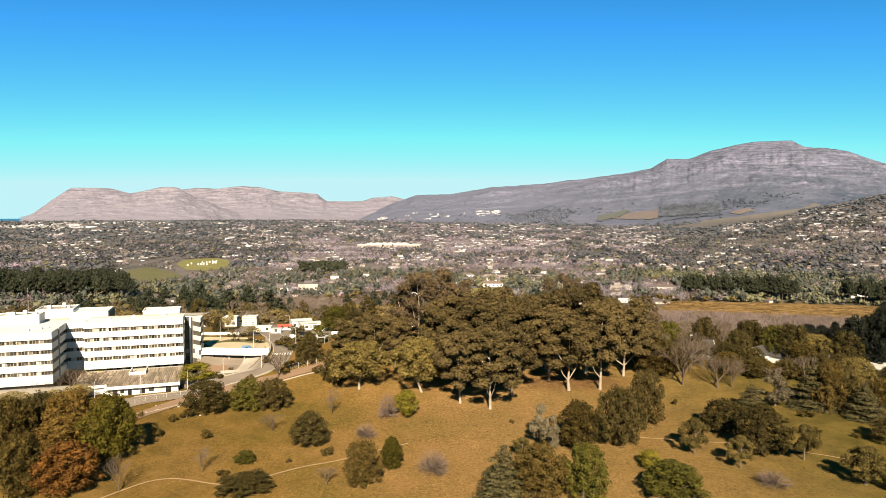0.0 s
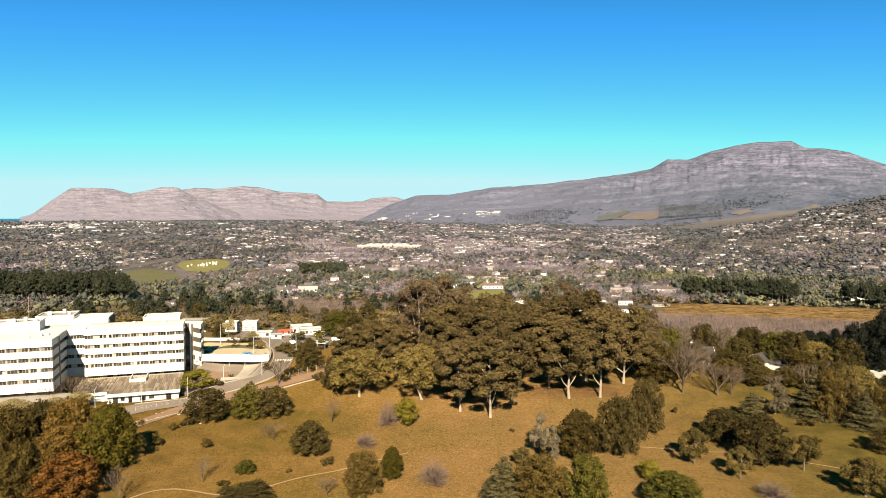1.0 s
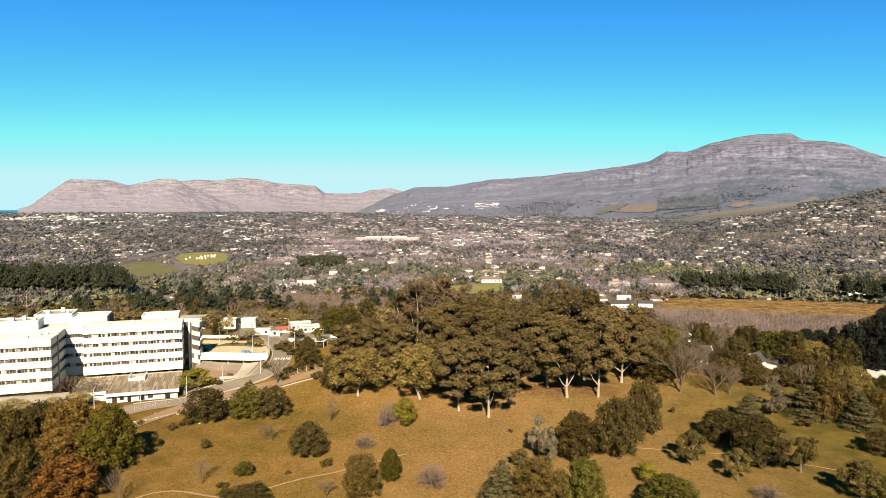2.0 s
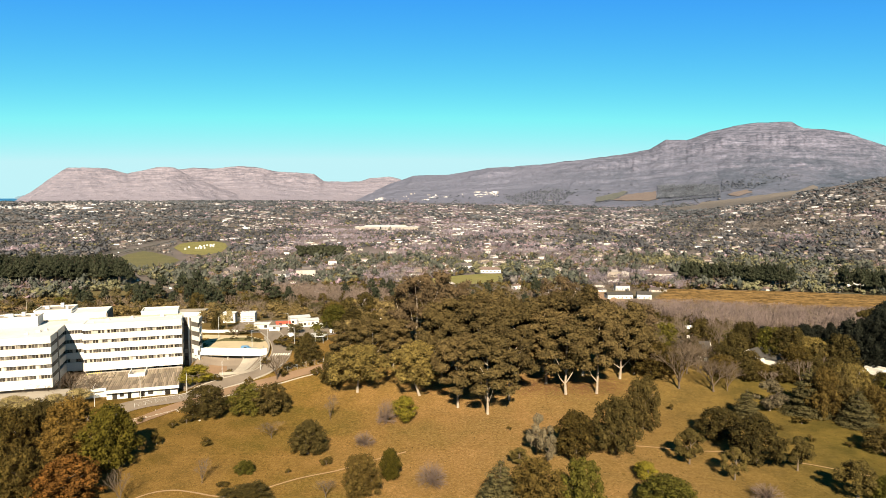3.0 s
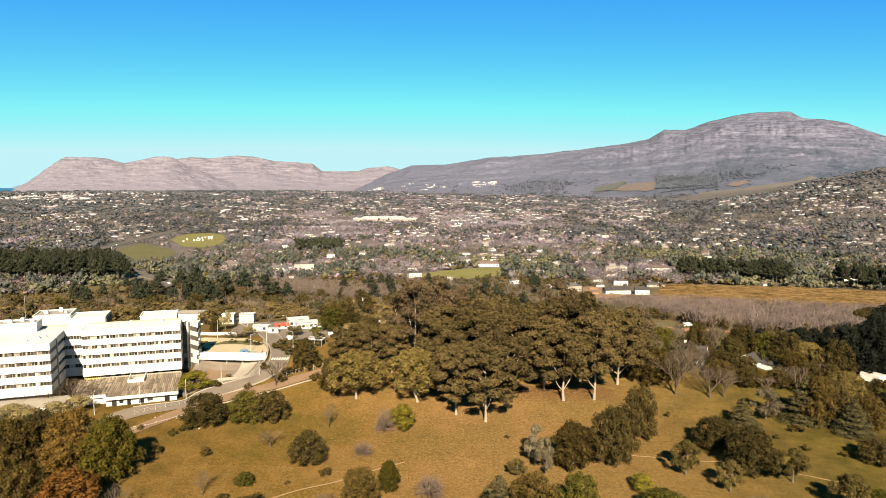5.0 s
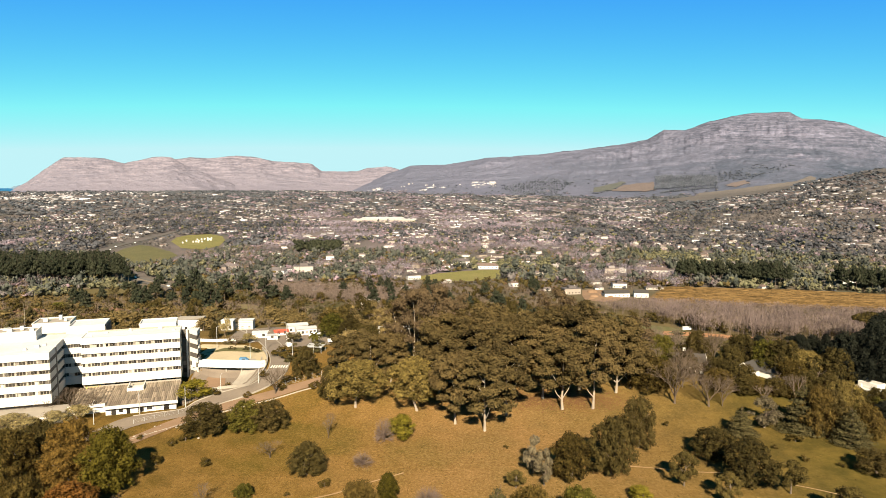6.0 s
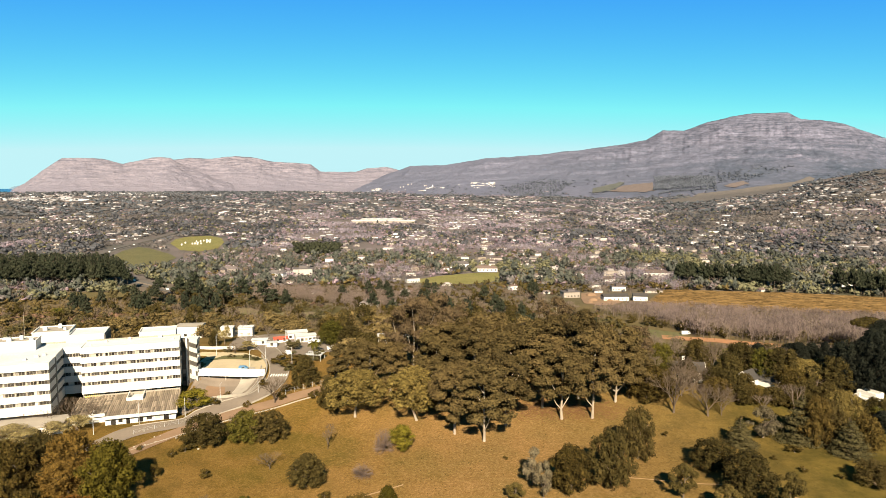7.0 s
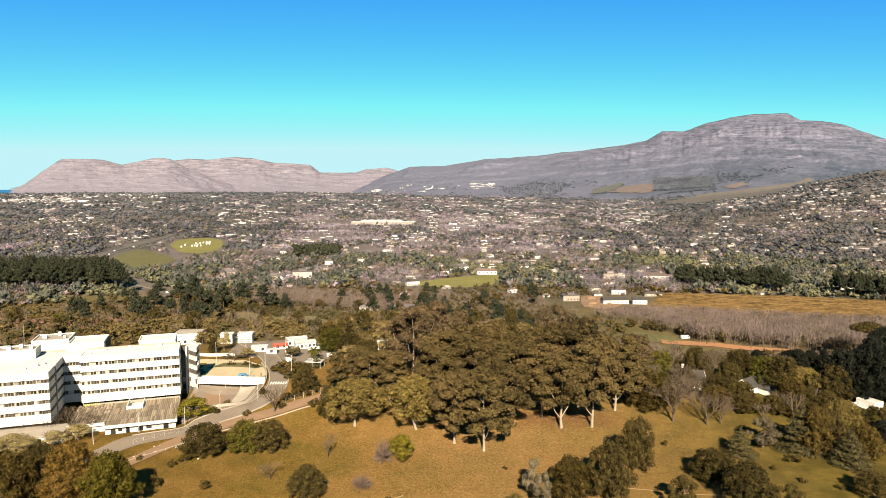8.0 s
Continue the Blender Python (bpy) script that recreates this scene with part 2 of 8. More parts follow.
def rock_material(name, scrub, wood, crag, dark, z0, z1):
    """Sandstone mountain: scrub on the gentler slopes, woods in the hollows, banded rock where it is steep."""
    m, n, l, b = material(name, 0.95, 0.0, 0.1)
    v = place(n, l, "world")
    mp = n.new("ShaderNodeMapping")
    mp.inputs["Scale"].default_value = (0.42, 0.42, 4.6)
    l.new(v, mp.inputs["Vector"])
    bands = noise_node(n, l, mp.outputs[0], 0.020, 9, 0.74)
    spots = noise_node(n, l, v, 0.035, 7, 0.8)
    wide = noise_node(n, l, v, 0.0035, 5, 0.6)
    streak_map = n.new("ShaderNodeMapping")
    streak_map.inputs["Scale"].default_value = (0.35, 0.35, 1.6)
    l.new(v, streak_map.inputs["Vector"])
    streaks = noise_node(n, l, streak_map.outputs[0], 0.010, 6, 0.65)
    geo = n.new("ShaderNodeNewGeometry")
    sep = n.new("ShaderNodeSeparateXYZ")
    l.new(geo.outputs["True Normal"], sep.inputs[0])
    steep = n.new("ShaderNodeMapRange")
    steep.inputs["From Min"].default_value, steep.inputs["From Max"].default_value = 0.86, 0.52
    wander = n.new("ShaderNodeMath")
    wander.operation = "MULTIPLY_ADD"
    wander.inputs[1].default_value = -0.40
    l.new(spots, wander.inputs[0])
    lift_up = n.new("ShaderNodeMath")
    lift_up.operation = "ADD"
    lift_up.inputs[1].default_value = 0.20
    l.new(sep.outputs["Z"], lift_up.inputs[0])
    l.new(lift_up.outputs[0], wander.inputs[2])
    l.new(wander.outputs[0], steep.inputs["Value"])
    ground = ramp(n, l, wide, [(0.44, wood), (0.47, scrub), (0.58, tuple(0.5 * (p + q) for p, q in zip(scrub, crag)))], 1)
    ground = mix(n, l, 0.55, ground, ramp(n, l, streaks, [(0.45, wood), (0.50, scrub), (0.60, tuple(0.45 * p + 0.55 * q for p, q in zip(scrub, crag)))], 1))
    rock = ramp(n, l, bands, [(0.43, dark), (0.48, tuple(0.62 * q for q in crag)), (0.53, tuple(0.95 * q for q in crag)), (0.60, tuple(1.35 * q for q in crag))], 1)
    rock = mix(n, l, 0.4, rock, ramp(n, l, spots, [(0.44, dark), (0.50, tuple(0.7 * q for q in crag)), (0.56, tuple(1.2 * q for q in crag))], 1))
    ground = mix(n, l, 0.35, ground, ramp(n, l, spots, [(0.44, tuple(0.55 * q for q in wood)), (0.56, tuple(1.25 * q for q in scrub))], 1))
    # bare ledges show through the scrub on the upper half
    spot_z = n.new("ShaderNodeSeparateXYZ")
    l.new(v, spot_z.inputs[0])
    upper = n.new("ShaderNodeMapRange")
    upper.inputs["From Min"].default_value, upper.inputs["From Max"].default_value = z0, z1
    upper.inputs["To Max"].default_value = 0.75
    l.new(spot_z.outputs["Z"], upper.inputs["Value"])
    bare = n.new("ShaderNodeMath")
    bare.operation = "MAXIMUM"
    l.new(steep.outputs[0], bare.inputs[0])
    l.new(upper.outputs[0], bare.inputs[1])
    # lighter tone mixed in westwards: haze on the farther shoulder put into colour
    west = n.new("ShaderNodeMapRange")
    west.inputs["From Min"].default_value, west.inputs["From Max"].default_value = 2000, 300
    west.inputs["To Max"].default_value = 0.7
    l.new(spot_z.outputs["X"], west.inputs["Value"])
    ground = mix(n, l, west.outputs[0], ground, tuple(0.35 * p + 0.65 * q for p, q in zip(scrub, crag)))
    c = mix(n, l, bare.outputs[0], ground, rock)
    l.new(c, b.inputs["Base Color"])
    bump(n, l, bands, 0.9, 14.0, b)
    return m


def water_material():
    m, n, l, b = material("sea_water", 0.35, 0.0, 0.4)
    v = place(n, l, "world")
    f = noise_node(n, l, v, 0.01, 3, 0.5)
    l.new(ramp(n, l, f, [(0.3, (0.010, 0.075, 0.190)), (0.7, (0.020, 0.110, 0.240))]), b.inputs["Base Color"])
    return m


MAT["dark"] = foliage("leaf_dark_green", (0.025, 0.021, 0.006), (0.075, 0.057, 0.016), (0.112, 0.077, 0.026))
MAT["honey"] = foliage("leaf_honey_green", (0.062, 0.048, 0.014), (0.205, 0.150, 0.042), (0.260, 0.182, 0.060))
MAT["pale_twig"] = foliage("poplar_twigs", (0.150, 0.112, 0.101), (0.225, 0.172, 0.160), (0.270, 0.212, 0.198), 0.05, 0.0, 0.56)
MAT["vine"] = foliage("bare_vines", (0.098, 0.062, 0.024), (0.180, 0.112, 0.044), (0.240, 0.155, 0.066), 0.2, 0.0)
MAT["motorway"] = painted("motorway_asphalt", (0.110, 0.100, 0.092), (0.075, 0.068, 0.062), 0.05, 0.6, 0.95, 0.02, 0.05)
MAT["straw"] = foliage("dry_grass_blades", (0.075, 0.062, 0.015), (0.160, 0.104, 0.028), (0.225, 0.150, 0.052), 0.05, 0.0)
# suburb crowns greyed: the haze of distance is put into the leaf colour
MAT["far_green"] = foliage("suburb_leaf_hazed_green", (0.081, 0.077, 0.075), (0.143, 0.128, 0.123), (0.186, 0.159, 0.153), 0.012, 0.0, 0.72)
MAT["far_dark"] = foliage("suburb_leaf_hazed_deep", (0.047, 0.050, 0.057), (0.086, 0.088, 0.099), (0.115, 0.110, 0.121), 0.012, 0.0, 0.70)
# crowns farther out, with a bluer haze in the base colour
MAT["haze_green"] = foliage("far_leaf_hazed_green", (0.074, 0.078, 0.084), (0.124, 0.124, 0.134), (0.158, 0.150, 0.160), 0.012, 0.0, 0.78)
MAT["haze_dark"] = foliage("far_leaf_hazed_dark", (0.054, 0.062, 0.074), (0.094, 0.102, 0.116), (0.126, 0.128, 0.140), 0.012, 0.0, 0.76)
MAT["far_blue"] = foliage("far_needle_haze_blue", (0.062, 0.072, 0.092), (0.086, 0.096, 0.120), (0.108, 0.114, 0.138), 0.012, 0.0, 1.0)
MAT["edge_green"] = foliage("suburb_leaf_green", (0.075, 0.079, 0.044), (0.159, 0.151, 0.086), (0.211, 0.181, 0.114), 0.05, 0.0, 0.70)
MAT["edge_dark"] = foliage("suburb_leaf_hazed_dark", (0.040, 0.049, 0.041), (0.087, 0.092, 0.076), (0.124, 0.115, 0.101), 0.05, 0.0, 0.70)
# twigs and brick leaves shifted to blue-grey for the same haze
MAT["far_brown"] = foliage("far_twigs_hazed_brown", (0.139, 0.118, 0.140), (0.231, 0.199, 0.237), (0.294, 0.260, 0.305), 0.012, 0.0, 0.76)
MAT["far_red"] = foliage("far_leaf_hazed_brick", (0.173, 0.121, 0.143), (0.279, 0.206, 0.240), (0.343, 0.265, 0.310), 0.012, 0.0, 0.80)
MAT["thin_leaf"] = foliage("leaf_thin_yellow", (0.150, 0.118, 0.046), (0.330, 0.258, 0.110), (0.420, 0.335, 0.160))
MAT["heath"] = foliage("leaf_heath_brown", (0.068, 0.052, 0.020), (0.188, 0.136, 0.052), (0.250, 0.180, 0.078))
MAT["young"] = foliage("leaf_young_olive", (0.042, 0.034, 0.010), (0.130, 0.098, 0.028), (0.175, 0.125, 0.040))
MAT["bronze"] = foliage("leaf_bronze", (0.046, 0.028, 0.006), (0.150, 0.090, 0.018), (0.195, 0.118, 0.030))
MAT["cone_green"] = foliage("leaf_cone_green", (0.024, 0.021, 0.003), (0.086, 0.070, 0.008), (0.124, 0.096, 0.014))
MAT["litter"] = painted("red_leaf_litter", (0.150, 0.074, 0.034), (0.100, 0.056, 0.024), 0.3, 0.8, 0.95, 0.05, 0.05)
MAT["tile"] = tile_material()
MAT["glass"] = glass_material()
MAT["lawn"] = lawn_material()
MAT["vineyard"] = field_material("vineyard_rows", (0.105, 0.068, 0.028), (0.160, 0.104, 0.044), 0.10, 75)
MAT["meadow"] = field_material("green_meadow", (0.125, 0.120, 0.036), (0.190, 0.165, 0.062), 0.4, 20)
MAT["rough_grass"] = field_material("rough_grass", (0.078, 0.078, 0.034), (0.125, 0.110, 0.050), 0.4, 20)
MAT["golden_grass"] = field_material("golden_grass", (0.078, 0.066, 0.028), (0.120, 0.094, 0.042), 0.3, 20)
MAT["vines"] = field_material("young_vines", (0.110, 0.100, 0.045), (0.190, 0.150, 0.075), 0.16, 20)
# hill fields greyed and blued, distance haze included in the tone
MAT["hill_tan"] = field_material("tan_field_hazed", (0.106, 0.088, 0.086), (0.140, 0.113, 0.106), 0.4, 30)
MAT["hill_green"] = field_material("dull_green_field_hazed", (0.068, 0.074, 0.070), (0.100, 0.102, 0.092), 0.4, 40)
MAT["hill_brown"] = field_material("brown_field_hazed", (0.090, 0.084, 0.082), (0.124, 0.108, 0.100), 0.4, 60)
MAT["plaster"] = house_paint("house_walls", [(0.0, (0.58, 0.58, 0.58)), (0.2, (0.44, 0.42, 0.40)), (0.45, (0.24, 0.20, 0.165)), (0.65, (0.34, 0.31, 0.28)), (0.85, (0.46, 0.44, 0.42)), (1.0, (0.62, 0.62, 0.62))])
# roofs nudged towards blue-grey with the rest of the hazed suburb
MAT["house_roof"] = house_paint("house_roofs", [(0.0, (0.115, 0.080, 0.069)), (0.3, (0.065, 0.056, 0.056)), (0.55, (0.120, 0.106, 0.106)), (0.75, (0.135, 0.098, 0.086)), (0.9, (0.140, 0.115, 0.108)), (1.0, (0.420, 0.400, 0.400))])
# rock, scrub and wood tones are blued: aerial haze painted into the mountains
MAT["rock_grey"] = rock_material("mountain_grey_mauve_hazed", (0.053, 0.062, 0.090), (0.036, 0.047, 0.068), (0.118, 0.117, 0.160), (0.042, 0.048, 0.072), 165, 350)
MAT["rock_tan"] = rock_material("mountain_tan_hazed", (0.098, 0.094, 0.124), (0.056, 0.062, 0.092), (0.172, 0.154, 0.184), (0.050, 0.054, 0.078), 95, 230)
# wall colours for far houses, with a bluish haze mixed into them
MAT["far_plaster"] = house_paint("far_house_walls_hazed", [(0.0, (0.46, 0.47, 0.50)), (0.3, (0.31, 0.31, 0.33)), (0.6, (0.19, 0.17, 0.17)), (0.85, (0.36, 0.36, 0.38)), (1.0, (0.54, 0.55, 0.58))])
# blue of the headland is distance haze put into its colour
MAT["headland"] = painted("headland_haze_blue", (0.10, 0.15, 0.20), (0.08, 0.13, 0.18), 0.01, 0.6, 0.95, 0.02, 0.05)
MAT["slate"] = painted("dark_slate_roof", (0.036, 0.033, 0.032), (0.060, 0.053, 0.046), 0.5, 0.7, 0.7, 0.03)
MAT["black_needle"] = foliage("needle_black_green", (0.006, 0.008, 0.006), (0.018, 0.021, 0.014), (0.028, 0.028, 0.018))
MAT["sea"] = water_material()
MAT["red"] = painted("red_roof_sheet", (0.45, 0.07, 0.04), (0.30, 0.08, 0.05), 0.6, 0.4, 0.6)
MAT["blue"] = painted("blue_paint", (0.09, 0.20, 0.33), (0.06, 0.12, 0.20), 0.6, 0.4, 0.4)
MAT["yellow_paint"] = painted("yellow_paint", (0.70, 0.50, 0.06), (0.45, 0.33, 0.08), 0.6, 0.4)
MAT["car_white"] = painted("car_paint_white", (0.78, 0.78, 0.76), (0.55, 0.55, 0.53), 0.6, 0.3, 0.25, 0.0, 0.5)
MAT["rubber"] = painted("black_rubber", (0.02, 0.02, 0.02), (0.05, 0.05, 0.05), 2.0, 0.5)


# ---- building helpers ----
def box(bm, x0, x1, y0, y1, z0, z1):
    vs = [bm.verts.new(c) for c in ((x0, y0, z0), (x1, y0, z0), (x1, y1, z0), (x0, y1, z0), (x0, y0, z1), (x1, y0, z1), (x1, y1, z1), (x0, y1, z1))]
    for f in ((3, 2, 1, 0), (4, 5, 6, 7), (0, 1, 5, 4), (1, 2, 6, 5), (2, 3, 7, 6), (3, 0, 4, 7)):
        bm.faces.new([vs[i] for i in f])


def prism(bm, outline, z0, z1):
    """An upright prism over an outline of (x, y), counter-clockwise."""
    lo = [bm.verts.new((x, y, z0)) for x, y in outline]
    hi = [bm.verts.new((x, y, z1)) for x, y in outline]
    n = len(outline)
    bm.faces.new(lo[::-1])
    bm.faces.new(hi)
    for i in range(n):
        bm.faces.new((lo[i], lo[(i + 1) % n], hi[(i + 1) % n], hi[i]))


def tube(bm, a, b, r0, r1, sides=6):
    a, b = Vector(a), Vector(b)
    q = (b - a).to_track_quat("Z", "Y")
    rings = []
    for p, r in ((a, r0), (b, r1)):
        rings.append([bm.verts.new(p + q @ Vector((r * math.cos(t), r * math.sin(t), 0))) for t in (2 * math.pi * i / sides for i in range(sides))])
    for i in range(sides):
        j = (i + 1) % sides
        bm.faces.new((rings[0][i], rings[0][j], rings[1][j], rings[1][i]))
    bm.faces.new(rings[1])
    bm.faces.new(rings[0][::-1])


def soften(bm, width):
    bmesh.ops.bevel(bm, geom=list(bm.edges), offset=width, segments=1, affect="EDGES", clamp_overlap=True)


def mesh_of(name, bm, mat):
    me = bpy.data.meshes.new(name)
    bm.normal_update()
    bm.to_mesh(me)
    bm.free()
    me.materials.append(mat)
    return me


def part(name, bm, mat, parent, label=""):
    ob = new(name, mesh_of(name, bm, mat))
    ob.parent = parent
    return tagged(ob, label)


def shared(name, me, parent, m=None):
    ob = new(name, me)
    ob.parent = parent
    if m is not None:
        ob.matrix_basis = m
    return ob


def thing(name, m, label, category, group="", kind=""):
    e = new(name)
    e.empty_display_size = 0.5
    e.matrix_basis = m
    return tagged(e, label, category, group, kind)


def array_mesh(name, verts, faces, mat, smooth=False):
    """A mesh from numpy arrays: verts (n, 3), triangles (m, 3)."""
    me = bpy.data.meshes.new(name)
    me.vertices.add(len(verts))
    me.vertices.foreach_set("co", np.ascontiguousarray(verts, dtype=np.float32).ravel())
    me.loops.add(faces.size)
    me.loops.foreach_set("vertex_index", np.ascontiguousarray(faces, dtype=np.int32).ravel())
    me.polygons.add(len(faces))
    k = faces.shape[1]
    me.polygons.foreach_set("loop_start", np.arange(0, faces.size, k, dtype=np.int32))
    me.polygons.foreach_set("loop_total", np.full(len(faces), k, dtype=np.int32))
    me.update(calc_edges=True)
    if smooth:
        me.polygons.foreach_set("use_smooth", np.ones(len(faces), dtype=bool))
    me.materials.append(mat)
    return me


# ---- the lie of the land ----
def step(a, b, x):
    t = np.clip((x - a) / (b - a), 0, 1)
    return t * t * (3 - 2 * t)


def land(x, y):
    """Height of the ground."""
    x, y = np.asarray(x, float), np.asarray(y, float)
    lawn = -0.3 + 0.032 * (np.clip(y, 60, 200) - 150) + 0.008 * np.clip(x, -100, 150)
    z = lawn + (8 - lawn) * step(192, 245, y)
    z = z - 4.0 * np.exp(-(((x + 79) / 12) ** 4 + ((y - 234) / 9) ** 4))
    # level ground round the white building
    u, v = (x + 124.8) * 0.951 + (y - 204.7) * 0.309, -(x + 124.8) * 0.309 + (y - 204.7) * 0.951
    pad = step(-75, -60, u) * (1 - step(39.5, 44, u)) * step(-16, -8, v) * (1 - step(48, 64, v))
    z = z + (1.7 - z) * pad
    # the valley side, steeper towards the east
    steep = step(20, 90, x)
    z = z + (-29 - z) * step(285 - 35 * steep, 570 - 145 * steep, y)
    d, az = np.hypot(x, y), np.degrees(np.arctan2(x, y))
    # plain raised towards the mountains: compressed distance fitted to the camera's view
    z = z + np.interp(az, [-60, -12, 0, 10, 20, 26], [53, 53, 40, 34, 15, 0]) * step(1500, 3300, d)
    hill = np.interp(az, [8, 15, 22, 27, 31, 35, 60, 100], [0, 3, 34, 78, 124, 165, 230, 0])
    z = z + hill * step(1250, 2900, d)
    z = z + 0.10 * np.sin(x * 0.31 + 1.3 * np.sin(y * 0.11)) * np.sin(y * 0.27 + x * 0.05)
    return z


def land_at(x, y):
    return float(land(x, y))


def build_ground():
    radii = [0.0] + list(np.arange(30, 320, 2.5))
    while radii[-1] < 4900:
        radii.append(radii[-1] * 1.028 + 0.5)
    radii = np.array(radii[1:])
    az = np.radians(np.concatenate([np.arange(-48, 48, 0.6), np.arange(48, 312, 6.0)]))
    R, A = np.meshgrid(radii, az, indexing="ij")
    X, Y = R * np.sin(A), R * np.cos(A)
    Z = land(X, Y)
    verts = np.stack([X, Y, Z], -1).reshape(-1, 3)
    n = len(az)
    i, j = np.meshgrid(np.arange(len(radii) - 1), np.arange(n), indexing="ij")
    k = (j + 1) % n
    faces = np.stack([i * n + j, (i + 1) * n + j, (i + 1) * n + k, i * n + k], -1).reshape(-1, 4)
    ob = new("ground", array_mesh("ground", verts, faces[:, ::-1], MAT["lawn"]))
    bm = bmesh.new()
    bm.from_mesh(ob.data)
    bm.verts.ensure_lookup_table()
    bm.faces.new([bm.verts[i] for i in range(n)])
    bmesh.ops.recalc_face_normals(bm, faces=list(bm.faces))
    bm.to_mesh(ob.data)
    bm.free()
    for p in ob.data.polygons:
        p.use_smooth = True
    if ob.data.polygons[10].normal.z < 0:
        ob.data.flip_normals()
    tagged(ob, "dry brown winter grass falling to a wide valley floor", "ground", kind="structure")


build_ground()


def lift(outline, gap, name, mat, label, category, lift_by=0.15, kind="structure", base=None):
    """A sheet over the ground inside an outline, cut in cells of the given gap."""
    bm = bmesh.new()
    vs = [bm.verts.new((x, y, 0)) for x, y in outline]
    bm.faces.new(vs)
    xs, ys = [p[0] for p in outline], [p[1] for p in outline]
    for axis, lo, hi in ((0, min(xs), max(xs)), (1, min(ys), max(ys))):
        c = lo + gap
        while c < hi:
            co, no = Vector((0, 0, 0)), Vector((0, 0, 0))
            co[axis], no[axis] = c, 1
            bmesh.ops.bisect_plane(bm, geom=list(bm.verts) + list(bm.edges) + list(bm.faces), plane_co=co, plane_no=no)
            c += gap
    for v in bm.verts:
        v.co.z = float((base or land)(v.co.x, v.co.y)) + lift_by
    bm.normal_update()
    for f in bm.faces:
        if f.normal.z < 0:
            f.normal_flip()
    ob = new(name, mesh_of(name, bm, mat))
    return tagged(ob, label, category, kind=kind)


def smooth_line(points, gap):
    """A line through points, bent smoothly, with a point every gap metres."""
    pts = [Vector((*p, 0)) for p in points]
    pts = [2 * pts[0] - pts[1]] + pts + [2 * pts[-1] - pts[-2]]
    out = []
    for a, b, c, d in zip(pts, pts[1:], pts[2:], pts[3:]):
        n = max(2, int((c - b).length / gap))
        for i in range(n):
            t = i / n
            out.append(0.5 * (2 * b + (c - a) * t + (2 * a - 5 * b + 4 * c - d) * t * t + (3 * b - a - 3 * c + d) * t ** 3))
    out.append(pts[-2])
    return out


def ribbon(points, width, name, mat, label, category, up=0.18, gap=2.0, high=0.0, side=0.0, kind="structure", cross=4):
    """A strip that lies along a line on the ground; high: a kerb or wall of that height."""
    line = smooth_line(points, gap)
    bm = bmesh.new()
    rows = []
    for i, p in enumerate(line):
        d = (line[min(i + 1, len(line) - 1)] - line[max(i - 1, 0)]).normalized()
        s = Vector((-d.y, d.x, 0))
        row = []
        for k in range(cross + 1):
            q = p + s * (side + width * (k / cross - 0.5))
            row.append(bm.verts.new((q.x, q.y, land_at(q.x, q.y) + up + high)))
        if high:
            for k in (cross, 0):
                q = row[k].co
                row.append(bm.verts.new((q.x, q.y, q.z - high - up - 0.3)))
        rows.append(row)
    for a, b in zip(rows, rows[1:]):
        n = len(a)
        for k in range(n if high else n - 1):
            bm.faces.new((a[k], a[(k + 1) % n], b[(k + 1) % n], b[k]))
    if high:
        bm.faces.new(rows[0])
        bm.faces.new(rows[-1])
    bmesh.ops.recalc_face_normals(bm, faces=list(bm.faces))
    if not high:
        bm.normal_update()
        for f in bm.faces:
            if f.normal.z < 0:
                f.normal_flip()
    ob = new(name, mesh_of(name, bm, mat))
    return tagged(ob, label, category, kind=kind)


# ---- mountains and sea ----
def slope(t, hollow, cliff):
    """Share of the full height on the way from the foot (0) to the crest (1): a hollow lower slope, then cliff steps."""
    base = t ** hollow
    if t <= 0.5:
        return base
    steps = np.interp(t, [0.5, 0.66, 0.675, 0.75, 0.77, 0.84, 0.865, 1.0], [0.5 ** hollow, 0.465, 0.52, 0.59, 0.66, 0.735, 0.855, 1.0])
    return base + (steps - base) * cliff


def crest_line(skyline, az, t, outside=None):
    """Height of the crest over a bearing, its steps evened out towards the foot of the slope."""
    at, up = [a for a, _ in skyline], [h for _, h in skyline]
    sharp = np.interp(az, at, up, left=outside, right=outside)
    even = sum(np.interp(az + k, at, up, left=outside, right=outside) for k in (-2.4, -1.6, -0.8, 0.0, 0.8, 1.6, 2.4)) / 7
    return even + (sharp - even) * t ** 3


